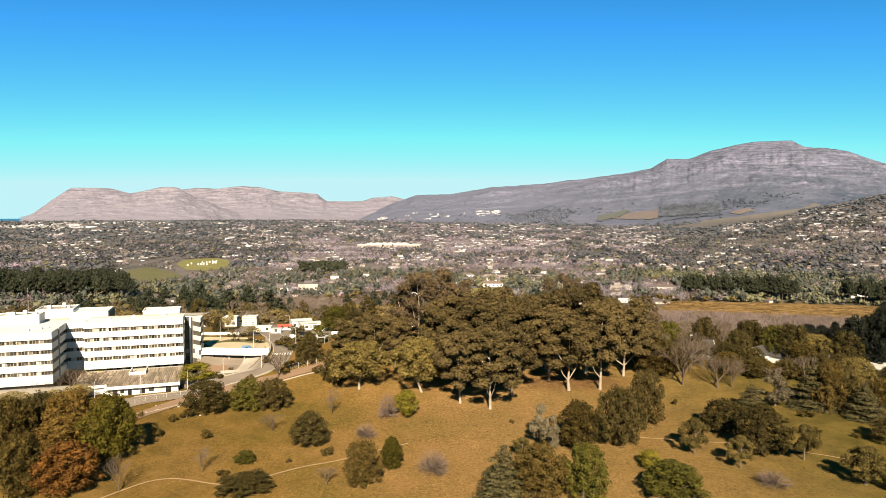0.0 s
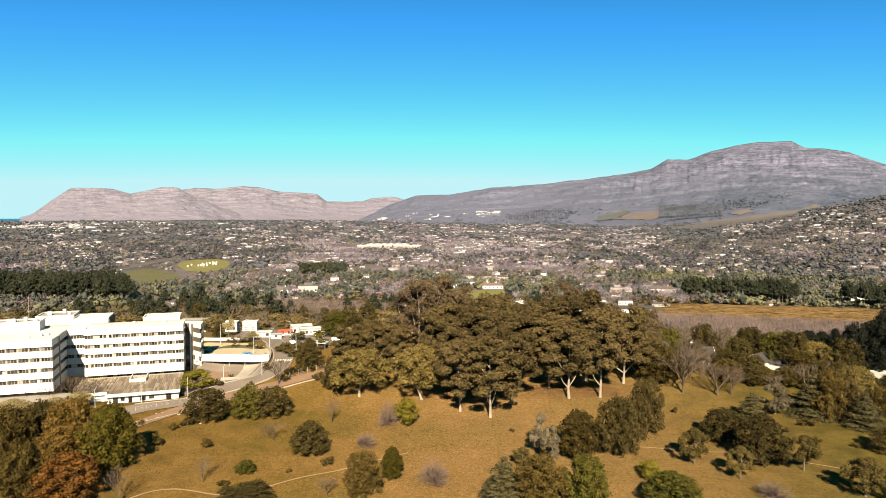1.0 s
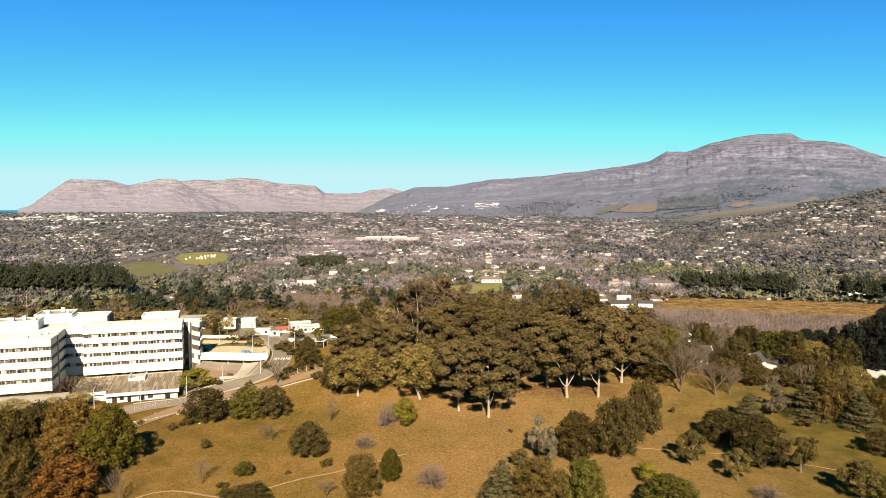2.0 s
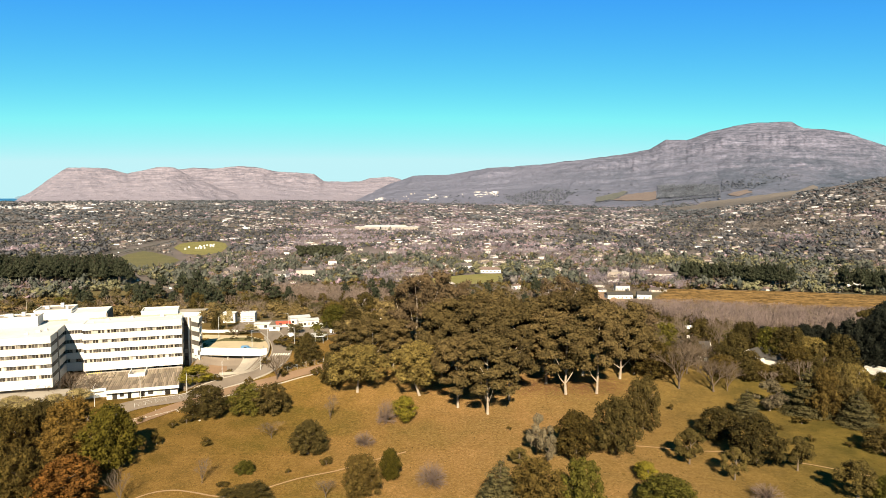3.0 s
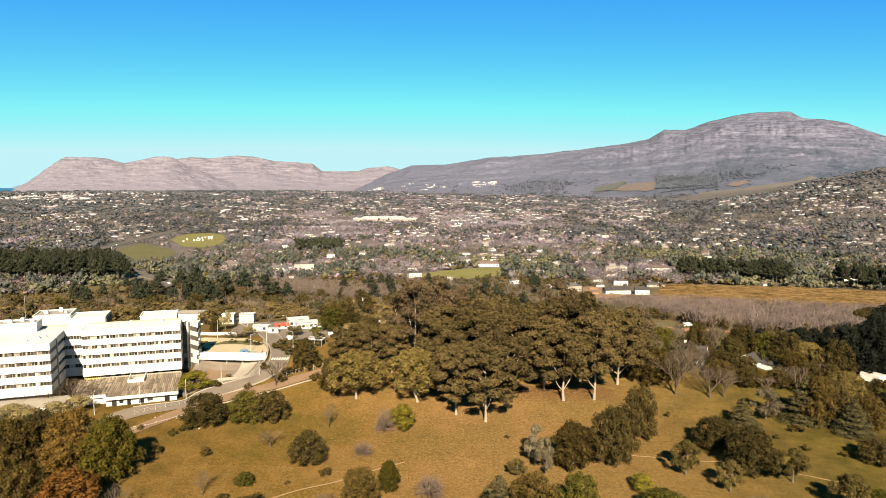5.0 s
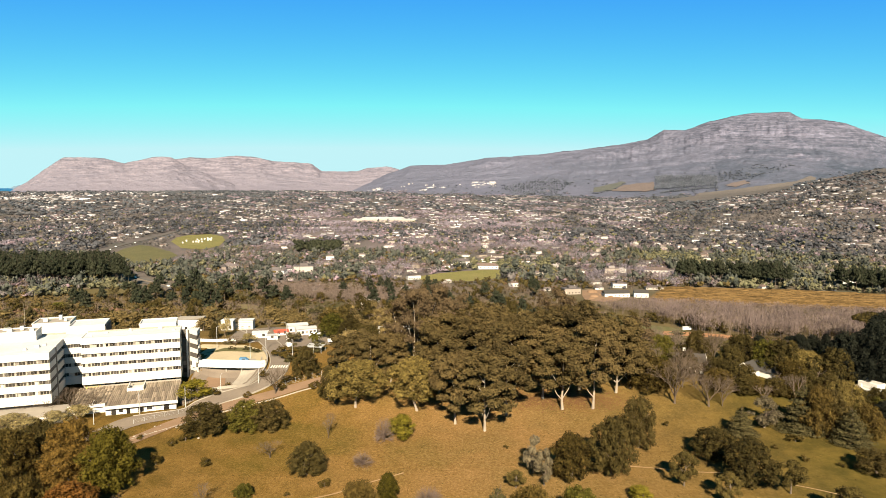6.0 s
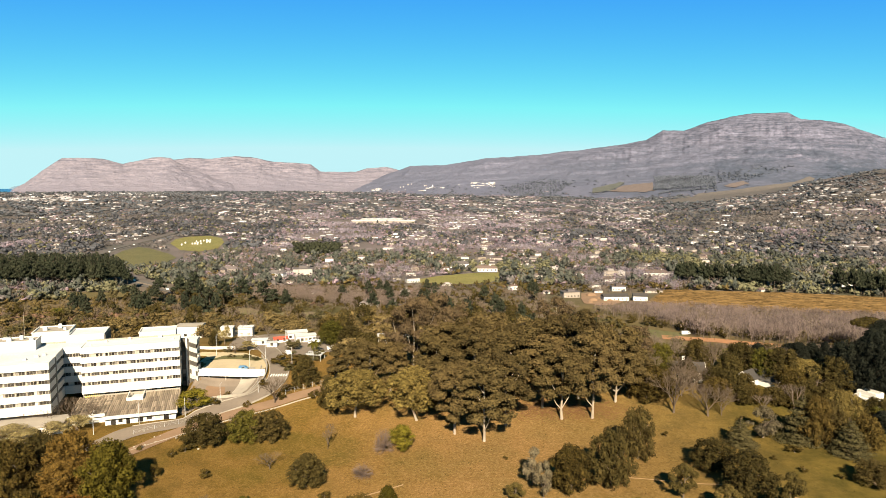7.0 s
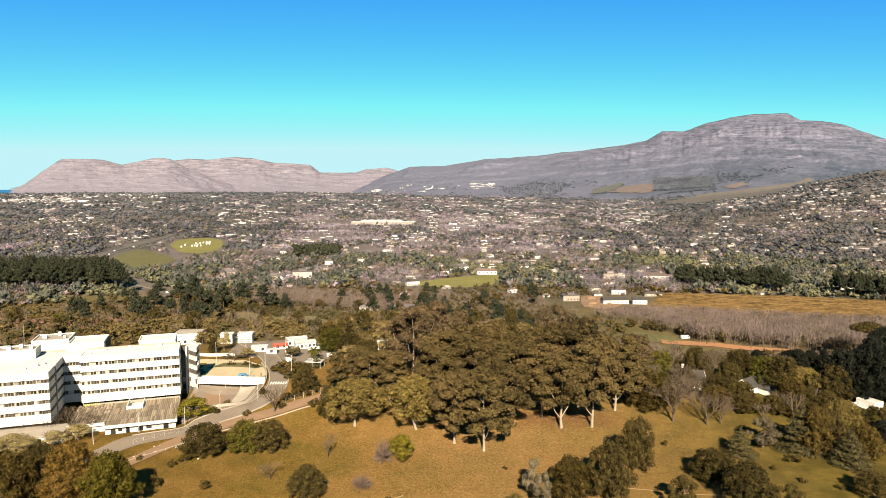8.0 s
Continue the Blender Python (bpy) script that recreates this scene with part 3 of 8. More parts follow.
def mountain(name, skyline, crest, foot, mat, label, seed, rough=1.0, hollow=1.7, cliff=0.6, carve=0.05):
    """A range: skyline as (degrees, height), crest and foot as distances; gullies, buttresses, ledges and crags between."""
    az0, az1 = skyline[0][0], skyline[-1][0]
    cols, rows, back = int((az1 - az0) / 0.10), 104, 4
    angles = np.linspace(az0, az1, cols)
    even_rise = name != "headland"
    verts, s_all = [], list(np.linspace(0, 0.3, 8, endpoint=False)) + list(np.linspace(0.3, 1, rows - 8)) + list(np.linspace(1.03, 1.25, back))
    for i, a in enumerate(angles):
        sa, ca = math.sin(radians(a)), math.cos(radians(a))
        face = cliff * max(0.0, min(1.2, 0.55 + 1.6 * noise.noise(Vector((a * 0.33, seed, 1.0)))))
        rib = 1 - 2 * abs(noise.fractal(Vector((a * 1.5, seed, 4.0)), 0.8, 2.2, 3))
        for s in s_all:
            t = min(s, 1.0)
            h = float(crest_line(skyline, a, t if even_rise else 1.0)) + 29
            d = foot + (crest - foot) * s
            x, y = d * sa, d * ca
            gully = noise.fractal(Vector((a * 0.8 + seed + t * 1.4, t * 2.6, seed)), 1.0, 2.1, 5)
            fine = noise.fractal(Vector((x * 0.008, y * 0.008, seed)), 0.7, 2.1, 6)
            push = (0.005 * rib * min(1.0, max(0.0, (t - 0.68) * 9)) + 0.006 * gully + 0.005 * fine)
            u = min(1.0, max(0.0, t + push * min(1.0, max(0.0, (t - 0.40) * 5)) * min(1.0, 6 * (1 - t)) * rough))
            ledge = math.tanh(3 * math.sin(64.0 * u + 2.0 * gully + 0.8 * fine)) * 0.5 * max(0.0, min(1.0, 0.6 + 1.4 * fine))
            g = slope(u, hollow, face) + (0.024 * u * u) * ledge * min(1, 6 * (1 - t)) * rough
            inner = max(0.0, (t - 0.4) / 0.6) ** 1.2 * min(1.0, 7 * (1 - t))
            broad = noise.noise(Vector((x * 0.0016 + seed, y * 0.0016, 2.0)))
            z = -34 + h * g + inner * (gully * carve * h + broad * 0.07 * h + fine * 7 * rough)
            if s > 1:
                z = -34 + h * max(0.0, 1 - (s - 1) * 2.4) + 2
            verts.append((x, y, z + (fine * 4 if 0.5 < s <= 1 else 0)))
    n = len(s_all)
    i, j = np.meshgrid(np.arange(cols - 1), np.arange(n - 1), indexing="ij")
    faces = np.stack([i * n + j, (i + 1) * n + j, (i + 1) * n + j + 1, i * n + j + 1], -1).reshape(-1, 4)
    ob = new(name, array_mesh(name, np.array(verts), faces, mat))
    if sum(p.normal.z for p in list(ob.data.polygons)[::50]) < 0:
        ob.data.flip_normals()
    return tagged(ob, label, "mountain", kind="structure")


MID_RANGE = [(-25.5, 73), (-23.4, 188), (-21.8, 235), (-20.5, 249), (-18.7, 247), (-16.9, 269), (-15.6, 262), (-13.7, 231), (-11.9, 224), (-10.8, 216), (-10, 163),
             (-7, 164), (-6.1, 185), (-4.4, 202), (-3.5, 181), (-2.4, 148), (0.8, 94), (5.7, -9)]
WEST_RANGE = [(-33.5, -18), (-33.0, 22), (-32.5, 51), (-31.9, 74), (-30.8, 146), (-29.4, 224), (-28.0, 229), (-26.7, 225), (-25.3, 195), (-24.2, 214), (-23.2, 236), (-22.6, 240),
              (-21.9, 234), (-20.5, 174), (-18.3, 103), (-15.1, 19)]
EAST_RANGE = [(-8.0, 7), (-4.6, 137), (-2.4, 197), (0.8, 208), (4.2, 252), (6.7, 267), (8.9, 281), (11.9, 306), (14.3, 327), (17.5, 368), (18.2, 400), (18.8, 429),
              (20.4, 426), (22.3, 477), (23.9, 504), (25.6, 523), (27.9, 514), (28.8, 472), (30.0, 464), (31.6, 433), (34, 351), (38.3, 237), (46.3, 66)]
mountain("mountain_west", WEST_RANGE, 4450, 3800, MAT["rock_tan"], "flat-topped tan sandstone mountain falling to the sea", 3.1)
mountain("mountain_middle", MID_RANGE, 4850, 3950, MAT["rock_tan"], "low hazy mauve mountain range behind the town", 8.4)
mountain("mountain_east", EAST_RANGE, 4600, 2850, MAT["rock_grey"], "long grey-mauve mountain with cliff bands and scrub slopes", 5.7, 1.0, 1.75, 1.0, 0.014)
mountain("headland", [(-33.1, 30), (-32.7, 56), (-32.3, 64), (-31.8, 60), (-31.2, 44)], 4880, 4790, MAT["headland"], "faint haze-blue headland across the bay", 1.7, 0.1)

RANGES = ((WEST_RANGE, 4450, 3800, 1.7), (MID_RANGE, 4850, 3950, 1.7), (EAST_RANGE, 4600, 2850, 1.75))


def relief(x, y):
    """Height of the ground or of the mountain slope that covers it."""
    z = land(x, y)
    d, az = np.hypot(x, y), np.degrees(np.arctan2(x, y))
    for skyline, crest, foot, hollow in RANGES:
        t = np.clip((d - foot) / (crest - foot), 0, 1)
        top = crest_line(skyline, az, t, -60)
        z = np.maximum(z, -34 + (top + 29) * t ** hollow)
    return z


bm = bmesh.new()
rows = []
for d, z in ((4200, 24.6), (4500, 28), (4700, 32), (4930, 37)):
    rows.append([bm.verts.new((d * math.sin(radians(a)), d * math.cos(radians(a)), z)) for a in range(-60, -27, 3)])
for a, b in zip(rows, rows[1:]):
    for i in range(len(a) - 1):
        bm.faces.new((a[i], a[i + 1], b[i + 1], b[i]))
tagged(new("water", mesh_of("water", bm, MAT["sea"])), "deep blue sea beyond the coastal plain", "sea", kind="structure")


# ---- fields, roads ----
VINEYARD = [(188, 584), (232, 662), (300, 652), (348, 645), (430, 615), (520, 580), (450, 520), (377, 535), (298, 548), (237, 565)]
lift(VINEYARD, 22, "vineyard", MAT["vineyard"], "golden brown winter vineyard in rows", "field", 0.4)
lift([(-24, 712), (-19, 738), (2, 762), (30, 780), (55, 790), (76, 792), (75, 748), (60, 716), (33, 698), (4, 700)], 12, "playing_field", MAT["meadow"], "pale green mown playing field", "field", 0.4)
lift([(-478, 1172), (-503, 1261), (-501, 1313), (-466, 1341), (-423, 1287), (-388, 1193), (-363, 1082), (-376, 1030), (-415, 1056)], 40, "sports_oval", MAT["meadow"], "bright green sports ground among trees", "field", 0.5)
lift([(-465, 905), (-500, 1040), (-503, 1105), (-474, 1080), (-408, 998), (-378, 948), (-370, 890), (-392, 850)], 40, "grass_bank", MAT["rough_grass"], "green grass bank beside the motorway", "field", 0.5)
lift([(134, 586), (136, 608), (143, 640), (152, 646), (163, 640), (166, 612), (172, 594), (158, 578), (146, 576)], 8, "building_site", MAT["dirt"], "bare brown earth of a building site", "ground", 0.4)
lift([(-180, 541), (-182, 580), (-100, 535), (-30, 378), (-64, 350), (-110, 460)], 15, "vine_field", MAT["vines"], "thin young vines in pale rows", "field", 0.4)
lift([(-366, 620), (-382, 646), (-303, 645), (-272, 626), (-290, 614), (-330, 611)], 12, "rough_field", MAT["golden_grass"], "rough olive-brown grass field behind hedges", "field", 0.4)
ribbon([(160, 455), (176, 450.5), (193, 446), (211, 437), (237, 427), (252, 421), (275, 412)], 12.0, "clay_track", MAT["clay"], "orange clay track between bare trees", "track", 0.3, 5)
MOTORWAY = [(-120, 545), (-170, 583), (-200, 602), (-235, 630), (-263, 653), (-290, 678), (-325, 709), (-356, 741), (-430, 850), (-490, 949), (-519, 1040), (-530, 1121), (-533, 1193), (-546, 1313), (-557, 1460), (-502, 1600)]
for offset in (-5.2, 5.2):
    ribbon(MOTORWAY, 7.2, "motorway", MAT["motorway"], "grey motorway carriageway curving through the valley", "road", 0.5, 10, side=offset)
ribbon(MOTORWAY, 0.5, "motorway_barrier", MAT["asphalt"], "grey concrete barrier between the carriageways", "barrier", 0.4, 10, 0.6)


def sector(corners, seed):
    """A field outline from (bearing, distance) corners, with wavering edges."""
    out = []
    for (a0, d0), (a1, d1) in zip(corners, corners[1:] + corners[:1]):
        for i in range(9):
            t = i / 9
            a, d = a0 + (a1 - a0) * t, d0 + (d1 - d0) * t
            if i:
                a += 0.15 * noise.noise(Vector((a * 3, d * 0.02, seed)))
                d += 25 * noise.noise(Vector((a * 2, d * 0.02, seed + 9)))
            out.append((d * math.sin(radians(a)), d * math.cos(radians(a))))
    return out


HILL_FIELDS = [sector([(14.75, 3533), (15.75, 3652), (18.09, 3687), (18.29, 3474), (16.4, 3484)], 1.0), sector([(13.3, 3625), (15.55, 3752), (15.92, 3719), (14.75, 3533), (13.31, 3496)], 2.0),
               sector([(19.03, 2778), (21.7, 3388), (24.33, 3443), (26.03, 3502), (28.56, 3601), (29.56, 3725), (29.9, 3690), (28.59, 2622), (24.36, 2659), (20.0, 2604)], 3.0),
               sector([(23.57, 3536), (25.04, 3604), (25.41, 3551), (24.33, 3487)], 4.0), sector([(30.07, 2751), (31.82, 3300), (32.47, 2775), (32.34, 2630), (30.59, 2665)], 5.0),
               sector([(32.8, 2621), (34.4, 2563), (36, 2700), (36, 3000), (34.4, 3000)], 6.0)]
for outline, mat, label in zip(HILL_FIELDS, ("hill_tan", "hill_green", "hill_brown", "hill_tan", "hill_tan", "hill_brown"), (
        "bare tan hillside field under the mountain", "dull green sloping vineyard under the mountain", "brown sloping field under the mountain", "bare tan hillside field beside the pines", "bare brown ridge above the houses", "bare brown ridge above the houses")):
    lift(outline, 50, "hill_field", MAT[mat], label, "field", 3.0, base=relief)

lift([(150, 486), (182, 466), (176, 457), (158, 452), (146, 456), (140, 470)], 6, "garden_plots", MAT["rough_grass"], "green garden plots below the poplars", "field", 0.3)

# vine rows
rows_v, rows_f = [], []
vy = 470.0
edge = VINEYARD + VINEYARD[:1]
while vy < 670:
    cuts = []
    for (ax, ay), (bx, by) in zip(edge, edge[1:]):
        ay2, by2 = ay + 0.12 * ax, by + 0.12 * bx
        if (ay2 > vy + 30) != (by2 > vy + 30):
            k = (vy + 30 - ay2) / (by2 - ay2)
            cuts.append(ax + (bx - ax) * k)
    cuts.sort()
    for x0, x1 in zip(cuts[::2], cuts[1::2]):
        x = x0 + 2 + 5 * abs(noise.noise(Vector((vy * 3.7, 0.5, 0))))
        while x < x1 - 6:
            y = vy + 30 - 0.12 * x
            z, w = land_at(x, y) + 0.4, min(x1 - 1 - x, 11 + 9 * noise.noise(Vector((x * 0.37, vy * 1.9, 4))))
            n0 = len(rows_v)
            h0 = 0.7 + 0.5 * noise.noise(Vector((x * 0.2, y * 0.2, 0)))
            rows_v += [(x, y - 0.5, z), (x + w, y - 0.5 - 0.12 * w, z), (x + w, y - 0.12 * w, z + h0), (x, y, z + h0), (x, y + 0.5, z), (x + w, y + 0.5 - 0.12 * w, z)]
            rows_f += [(n0, n0 + 1, n0 + 2, n0 + 3), (n0 + 3, n0 + 2, n0 + 5, n0 + 4)]
            x += w + (0.05 if noise.noise(Vector((x * 0.9, vy, 8))) < 0.45 else 2.0)
    vy += 4.2
tagged(new("vine_rows", array_mesh("vine_rows", np.array(rows_v), np.array(rows_f), MAT["vine"])), "rows of leafless brown vines", "vines", kind="stuff")


# ---- trees ----
def ico(level):
    bm = bmesh.new()
    bmesh.ops.create_icosphere(bm, subdivisions=level, radius=1.0)
    v = np.array([q.co[:] for q in bm.verts])
    f = np.array([[q.index for q in p.verts] for p in bm.faces])
    bm.free()
    return v, f


ICO1, ICO2 = ico(1), ico(2)
OCTA = (np.array([(1, 0, 0), (0, 1, 0), (-1, 0, 0), (0, -1, 0), (0, 0, 1), (0, 0, -1)], float), np.array([(0, 1, 4), (1, 2, 4), (2, 3, 4), (3, 0, 4), (1, 0, 5), (2, 1, 5), (3, 2, 5), (0, 3, 5)]))
ICO0 = (np.zeros((3, 3)), np.array([[0, 1, 2]]))


def lumps(blobs, leaves, size, core=ICO1, r=None, flat=0.0, shrink=0.86, jag=0.25, loose=0.38):
    """Crown geometry: lumpy cores under a skin of leaf sprays. blobs: centre and radii, six numbers a row."""
    r = r or rng
    vs, fs, base = [], [], 0
    blobs = np.asarray(blobs, float)
    for b in blobs:
        cv, cf = core
        k = 1 + jag * r.normal(size=(len(cv), 1))
        vs.append(b[:3] + cv * b[3:] * shrink * k)
        fs.append(cf + base)
        base += len(cv)
    area = (blobs[:, 3] * blobs[:, 4] + blobs[:, 4] * blobs[:, 5] + blobs[:, 3] * blobs[:, 5])
    pick = r.choice(len(blobs), leaves, p=area / area.sum())
    d = r.normal(size=(leaves, 3))
    d[:, 2] = d[:, 2] * 0.9 + 0.15
    d /= np.linalg.norm(d, axis=1)[:, None]
    c = blobs[pick, :3] + d * blobs[pick, 3:] * r.uniform(0.82, 1.16, (leaves, 1))
    nrm = d + r.normal(size=(leaves, 3)) * loose
    nrm[:, 2] += flat
    nrm /= np.linalg.norm(nrm, axis=1)[:, None]
    t = np.cross(nrm, r.normal(size=(leaves, 3)))
    t /= np.linalg.norm(t, axis=1)[:, None] + 1e-9
    q = np.cross(nrm, t)
    s = size * r.uniform(0.6, 1.4, (leaves, 1))
    bend = nrm * s * 0.25
    spray = np.stack([c + t * s - bend, c - t * s * 0.6 + q * s * 0.6, c - t * s * 0.6 - q * s * 0.6 + bend * 0.6], 1).reshape(-1, 3)
    fs.append(np.arange(leaves)[:, None] * 3 + base + [0, 1, 2])
    vs.append(spray)
    return np.concatenate(vs), np.concatenate(fs)


def branches(name, mat, height, spread, r, girth=0.03, forks=3, first=0.25, levels=4, droop=0.0, twigs=0):
    """A trunk that forks into tapering limbs; twigs: fine sticks at the ends."""
    bm = bmesh.new()
    ends = []

    def grow(p, d, length, rad, level):
        q = p + d * length
        tube(bm, p, q, rad, rad * 0.68, 7 if level == 0 else (5 if level == 1 else 3))
        ends.append((q, level))
        if level >= levels:
            return
        n = forks if level else forks + 1
        for k in range(n):
            turn = 2 * math.pi * (k + r.uniform(-0.3, 0.3)) / n + level
            tilt = spread * r.uniform(0.6, 1.25)
            side = d.orthogonal().normalized()
            side.rotate(Matrix.Rotation(turn, 3, d))
            e = (d * math.cos(tilt) + side * math.sin(tilt) + Vector((0, 0, 0.12 - droop))).normalized()
            grow(q, e, length * r.uniform(0.62, 0.85), rad * 0.65, level + 1)

    grow(Vector((0, 0, -0.3)), Vector((r.uniform(-0.06, 0.06), r.uniform(-0.06, 0.06), 1)).normalized(), height * first + 0.3, height * girth, 0)
    return mesh_of(name, bm, mat), ends


def soft_blobs(r, n, width, low, high, size, top=0.75):
    """Clumps filling a round crown between two heights."""
    out = []
    for _ in range(n):
        a, h = r.uniform(0, 2 * math.pi), r.uniform(0, 1)
        rad = width * 0.5 * math.sqrt(max(0.05, 1 - (2 * h - 0.85) ** 2 * top)) * math.sqrt(r.uniform(0.1, 1)) * 0.8
        s = size * r.uniform(0.7, 1.25)
        out.append((rad * math.cos(a), rad * math.sin(a), low + (high - low) * h * 0.92, s, s, s * 0.8))
    return out


def fit_unit(v, f, mat, name):
    """A crown mesh in a box one unit wide and one unit high."""
    v = v.copy()
    wide = 0.5 * (np.percentile(v[:, 0], 99) - np.percentile(v[:, 0], 1) + np.percentile(v[:, 1], 99) - np.percentile(v[:, 1], 1))
    v[:, :2] /= wide
    v[:, 2] /= np.percentile(v[:, 2], 99.5)
    return array_mesh(name, v, f, mat)


def unit_mesh(me, wide=None):
    v = np.array([p.co[:] for p in me.vertices])
    w = 0.5 * (np.ptp(v[:, 0]) + np.ptp(v[:, 1]))
    s = np.array([1 / w, 1 / w, 1 / v[:, 2].max()])
    me.vertices.foreach_set("co", (v * s).astype(np.float32).ravel())
    me.update()
    return me


def trunk_mesh(r, mat, height=0.6, girth=0.025, lean=0.05, limbs=5, reach=0.28):
    """A tapered trunk with a few limbs, for a tree one unit high."""
    bm = bmesh.new()
    p = Vector((0, 0, -0.02))
    rad = girth
    for k in range(4):
        q = p + Vector((r.uniform(-lean, lean), r.uniform(-lean, lean), (height + 0.02) / 4))
        tube(bm, p, q, rad * (1.25 if k == 0 else 1), rad * 0.84, 8)
        p, rad = q, rad * 0.84
        if k >= 1:
            for _ in range(limbs // 3 + 1):
                a = r.uniform(0, 6.28)
                m = p + Vector((math.cos(a) * reach * 0.5, math.sin(a) * reach * 0.5, 0.10))
                e = p + Vector((math.cos(a) * reach, math.sin(a) * reach, 0.22))
                tube(bm, p, m, rad * 0.55, rad * 0.4, 5)
                tube(bm, m, e, rad * 0.4, rad * 0.18, 5)
    return mesh_of("trunk", bm, mat)


def crown_blobs(r, n, shape, low, size):
    """Leaf clumps over the skin of a crown one unit wide and high, standing out unevenly, and a few within."""
    out = []
    lean = r.uniform(-0.05, 0.05, 2)
    for k in range(n):
        h = ((k + r.uniform(0, 1)) / n)
        a = k * 2.39996 + r.uniform(-0.35, 0.35)
        if shape == "dome":
            reach = 0.5 * math.sqrt(max(0.02, 1 - ((h - 0.36) / 0.66) ** 2))
        elif shape == "egg":
            reach = 0.5 * min(1.0, 0.62 + 1.5 * h) * math.sqrt(max(0.01, 1 - h ** 1.7))
        else:
            reach = 0.5 * min(1.0, 0.75 + 1.2 * h) * max(0.04, 1 - h) ** 0.62
        bulge = 1 + 0.28 * noise.noise(Vector((2.2 * math.cos(a), 2.2 * math.sin(a), 4.5 * h + 17 * lean[0])))
        reach *= bulge * (r.uniform(0.76, 1.0) if r.uniform() < 0.82 else r.uniform(0.2, 0.7))
        s = size * r.uniform(0.65, 1.3)
        z = low + (1 - low) * (0.05 + 0.9 * h)
        out.append((reach * math.cos(a) + lean[0] * h, reach * math.sin(a) + lean[1] * h, z, s, s, s * r.uniform(0.75, 1.05)))
    for h, q in ((0.22, 0.27), (0.45, 0.28), (0.66, 0.20)):
        q *= 0.8 if shape != "dome" else 1.0
        out.append((lean[0] * h, lean[1] * h, low + (1 - low) * h, q, q, 0.24))
    return out


def make_full(r, mat, leaves, shape="dome", n=85, low=0.05, size=0.0205, clump=0.088, stem="bark", girth=0.032):
    """A dense evergreen: many small leaf clumps with dark gaps between them, leaves turned all ways."""
    v, f = lumps(crown_blobs(r, n, shape, low, clump), leaves, size, ICO1, r, 0.0, 0.52, 0.3, 0.55)
    return [("trunk", trunk_mesh(r, MAT[stem], 0.5, girth)), ("crown", fit_unit(v, f, mat, "crown"))]


def make_round(r, mat, leaves, n=16, low=0.10, core=ICO1, size=0.026, clump=0.17, shape=0.75):
    v, f = lumps(soft_blobs(r, n, 1.0, low + 0.08, 0.92, clump, shape), leaves, size, core, r, shrink=0.60)
    return [("trunk", trunk_mesh(r, MAT["bark"], 0.5, 0.035)), ("crown", fit_unit(v, f, mat, "crown"))]


def make_gum(r, mat, leaves, n=28, low=0.17, size=0.021, wide=0.43):
    """Tall gum: pale trunk, steep limbs, rounded clouds of leaves almost to the foot."""
    blobs = []
    for k in range(n):
        a = k * 2.4 + r.uniform(-0.4, 0.4)
        h = low + (0.93 - low) * ((k + 0.5) / n) ** 0.85
        reach = wide * math.sqrt(max(0.05, 1 - ((h - 0.50) / 0.56) ** 2)) * r.uniform(0.55, 1.0)
        s = r.uniform(0.085, 0.14)
        blobs.append((reach * math.cos(a), reach * math.sin(a), h, s * 1.15, s * 1.15, s * 0.55))
        for _ in range(2):
            o = r.normal(size=3) * (0.085, 0.085, 0.03)
            blobs.append((reach * math.cos(a) + o[0], reach * math.sin(a) + o[1], h + o[2], s * 0.75, s * 0.75, s * 0.42))
    # leaves keep their shape on a tree half as high again as wide
    tall = [(x, y, z * 1.55, sx, sy, sz * 1.25) for x, y, z, sx, sy, sz in blobs]
    v, f = lumps(tall, leaves, size * 1.15, ICO1, r, 0.30, 0.54, 0.3, 0.5)
    bm = bmesh.new()
    p, rad = Vector((0, 0, -0.02)), 0.026
    spine = [p.copy()]
    for k in range(5):
        q = p + Vector((r.uniform(-0.02, 0.02), r.uniform(-0.02, 0.02), 0.155))
        tube(bm, p, q, rad * (1.25 if k == 0 else 1), rad * 0.82, 8)
        p, rad = q, rad * 0.82
        spine.append(p.copy())
    for b in blobs[3::12]:
        end = Vector(b[:3])
        k = min(4, max(1, int((end.z - 0.22) / 0.155)))
        a = spine[k]
        m = a.lerp(end, 0.5) + Vector((0, 0, -0.02))
        tube(bm, a, m, 0.010, 0.007, 5)
        tube(bm, m, end + Vector((0, 0, b[5] * 0.4)), 0.007, 0.003, 5)
    return [("trunk", mesh_of("trunk", bm, MAT["pale_bark"])), ("crown", fit_unit(v, f, mat, "crown"))]


def make_cedar(r, mat, leaves, tiers=11):
    """Cedar: flat drooping tiers of uneven length, rounded at the top."""
    blobs = []
    for k in range(tiers):
        h = 0.08 + 0.88 * k / (tiers - 1)
        reach = 0.46 * (1 - h) ** 0.8 + 0.035
        n = max(3, int(10 * (1 - h)) + 3)
        for j in range(n):
            a = 2 * math.pi * j / n + k * 0.7 + r.uniform(-0.3, 0.3)
            q = reach * r.uniform(0.35, 0.95)
            s = (reach * 0.40 + 0.03) * r.uniform(0.7, 1.2)
            blobs.append((q * math.cos(a), q * math.sin(a), h - 0.05 * q / 0.4 + r.uniform(-0.02, 0.02), s, s, 0.030))
    v, f = lumps(blobs, leaves, 0.019, ICO1, r, 0.5, 0.55, 0.25)
    return [("trunk", trunk_mesh(r, MAT["bark"], 0.9, 0.022, 0.01, 3, 0.1)), ("crown", fit_unit(v, f, mat, "crown"))]


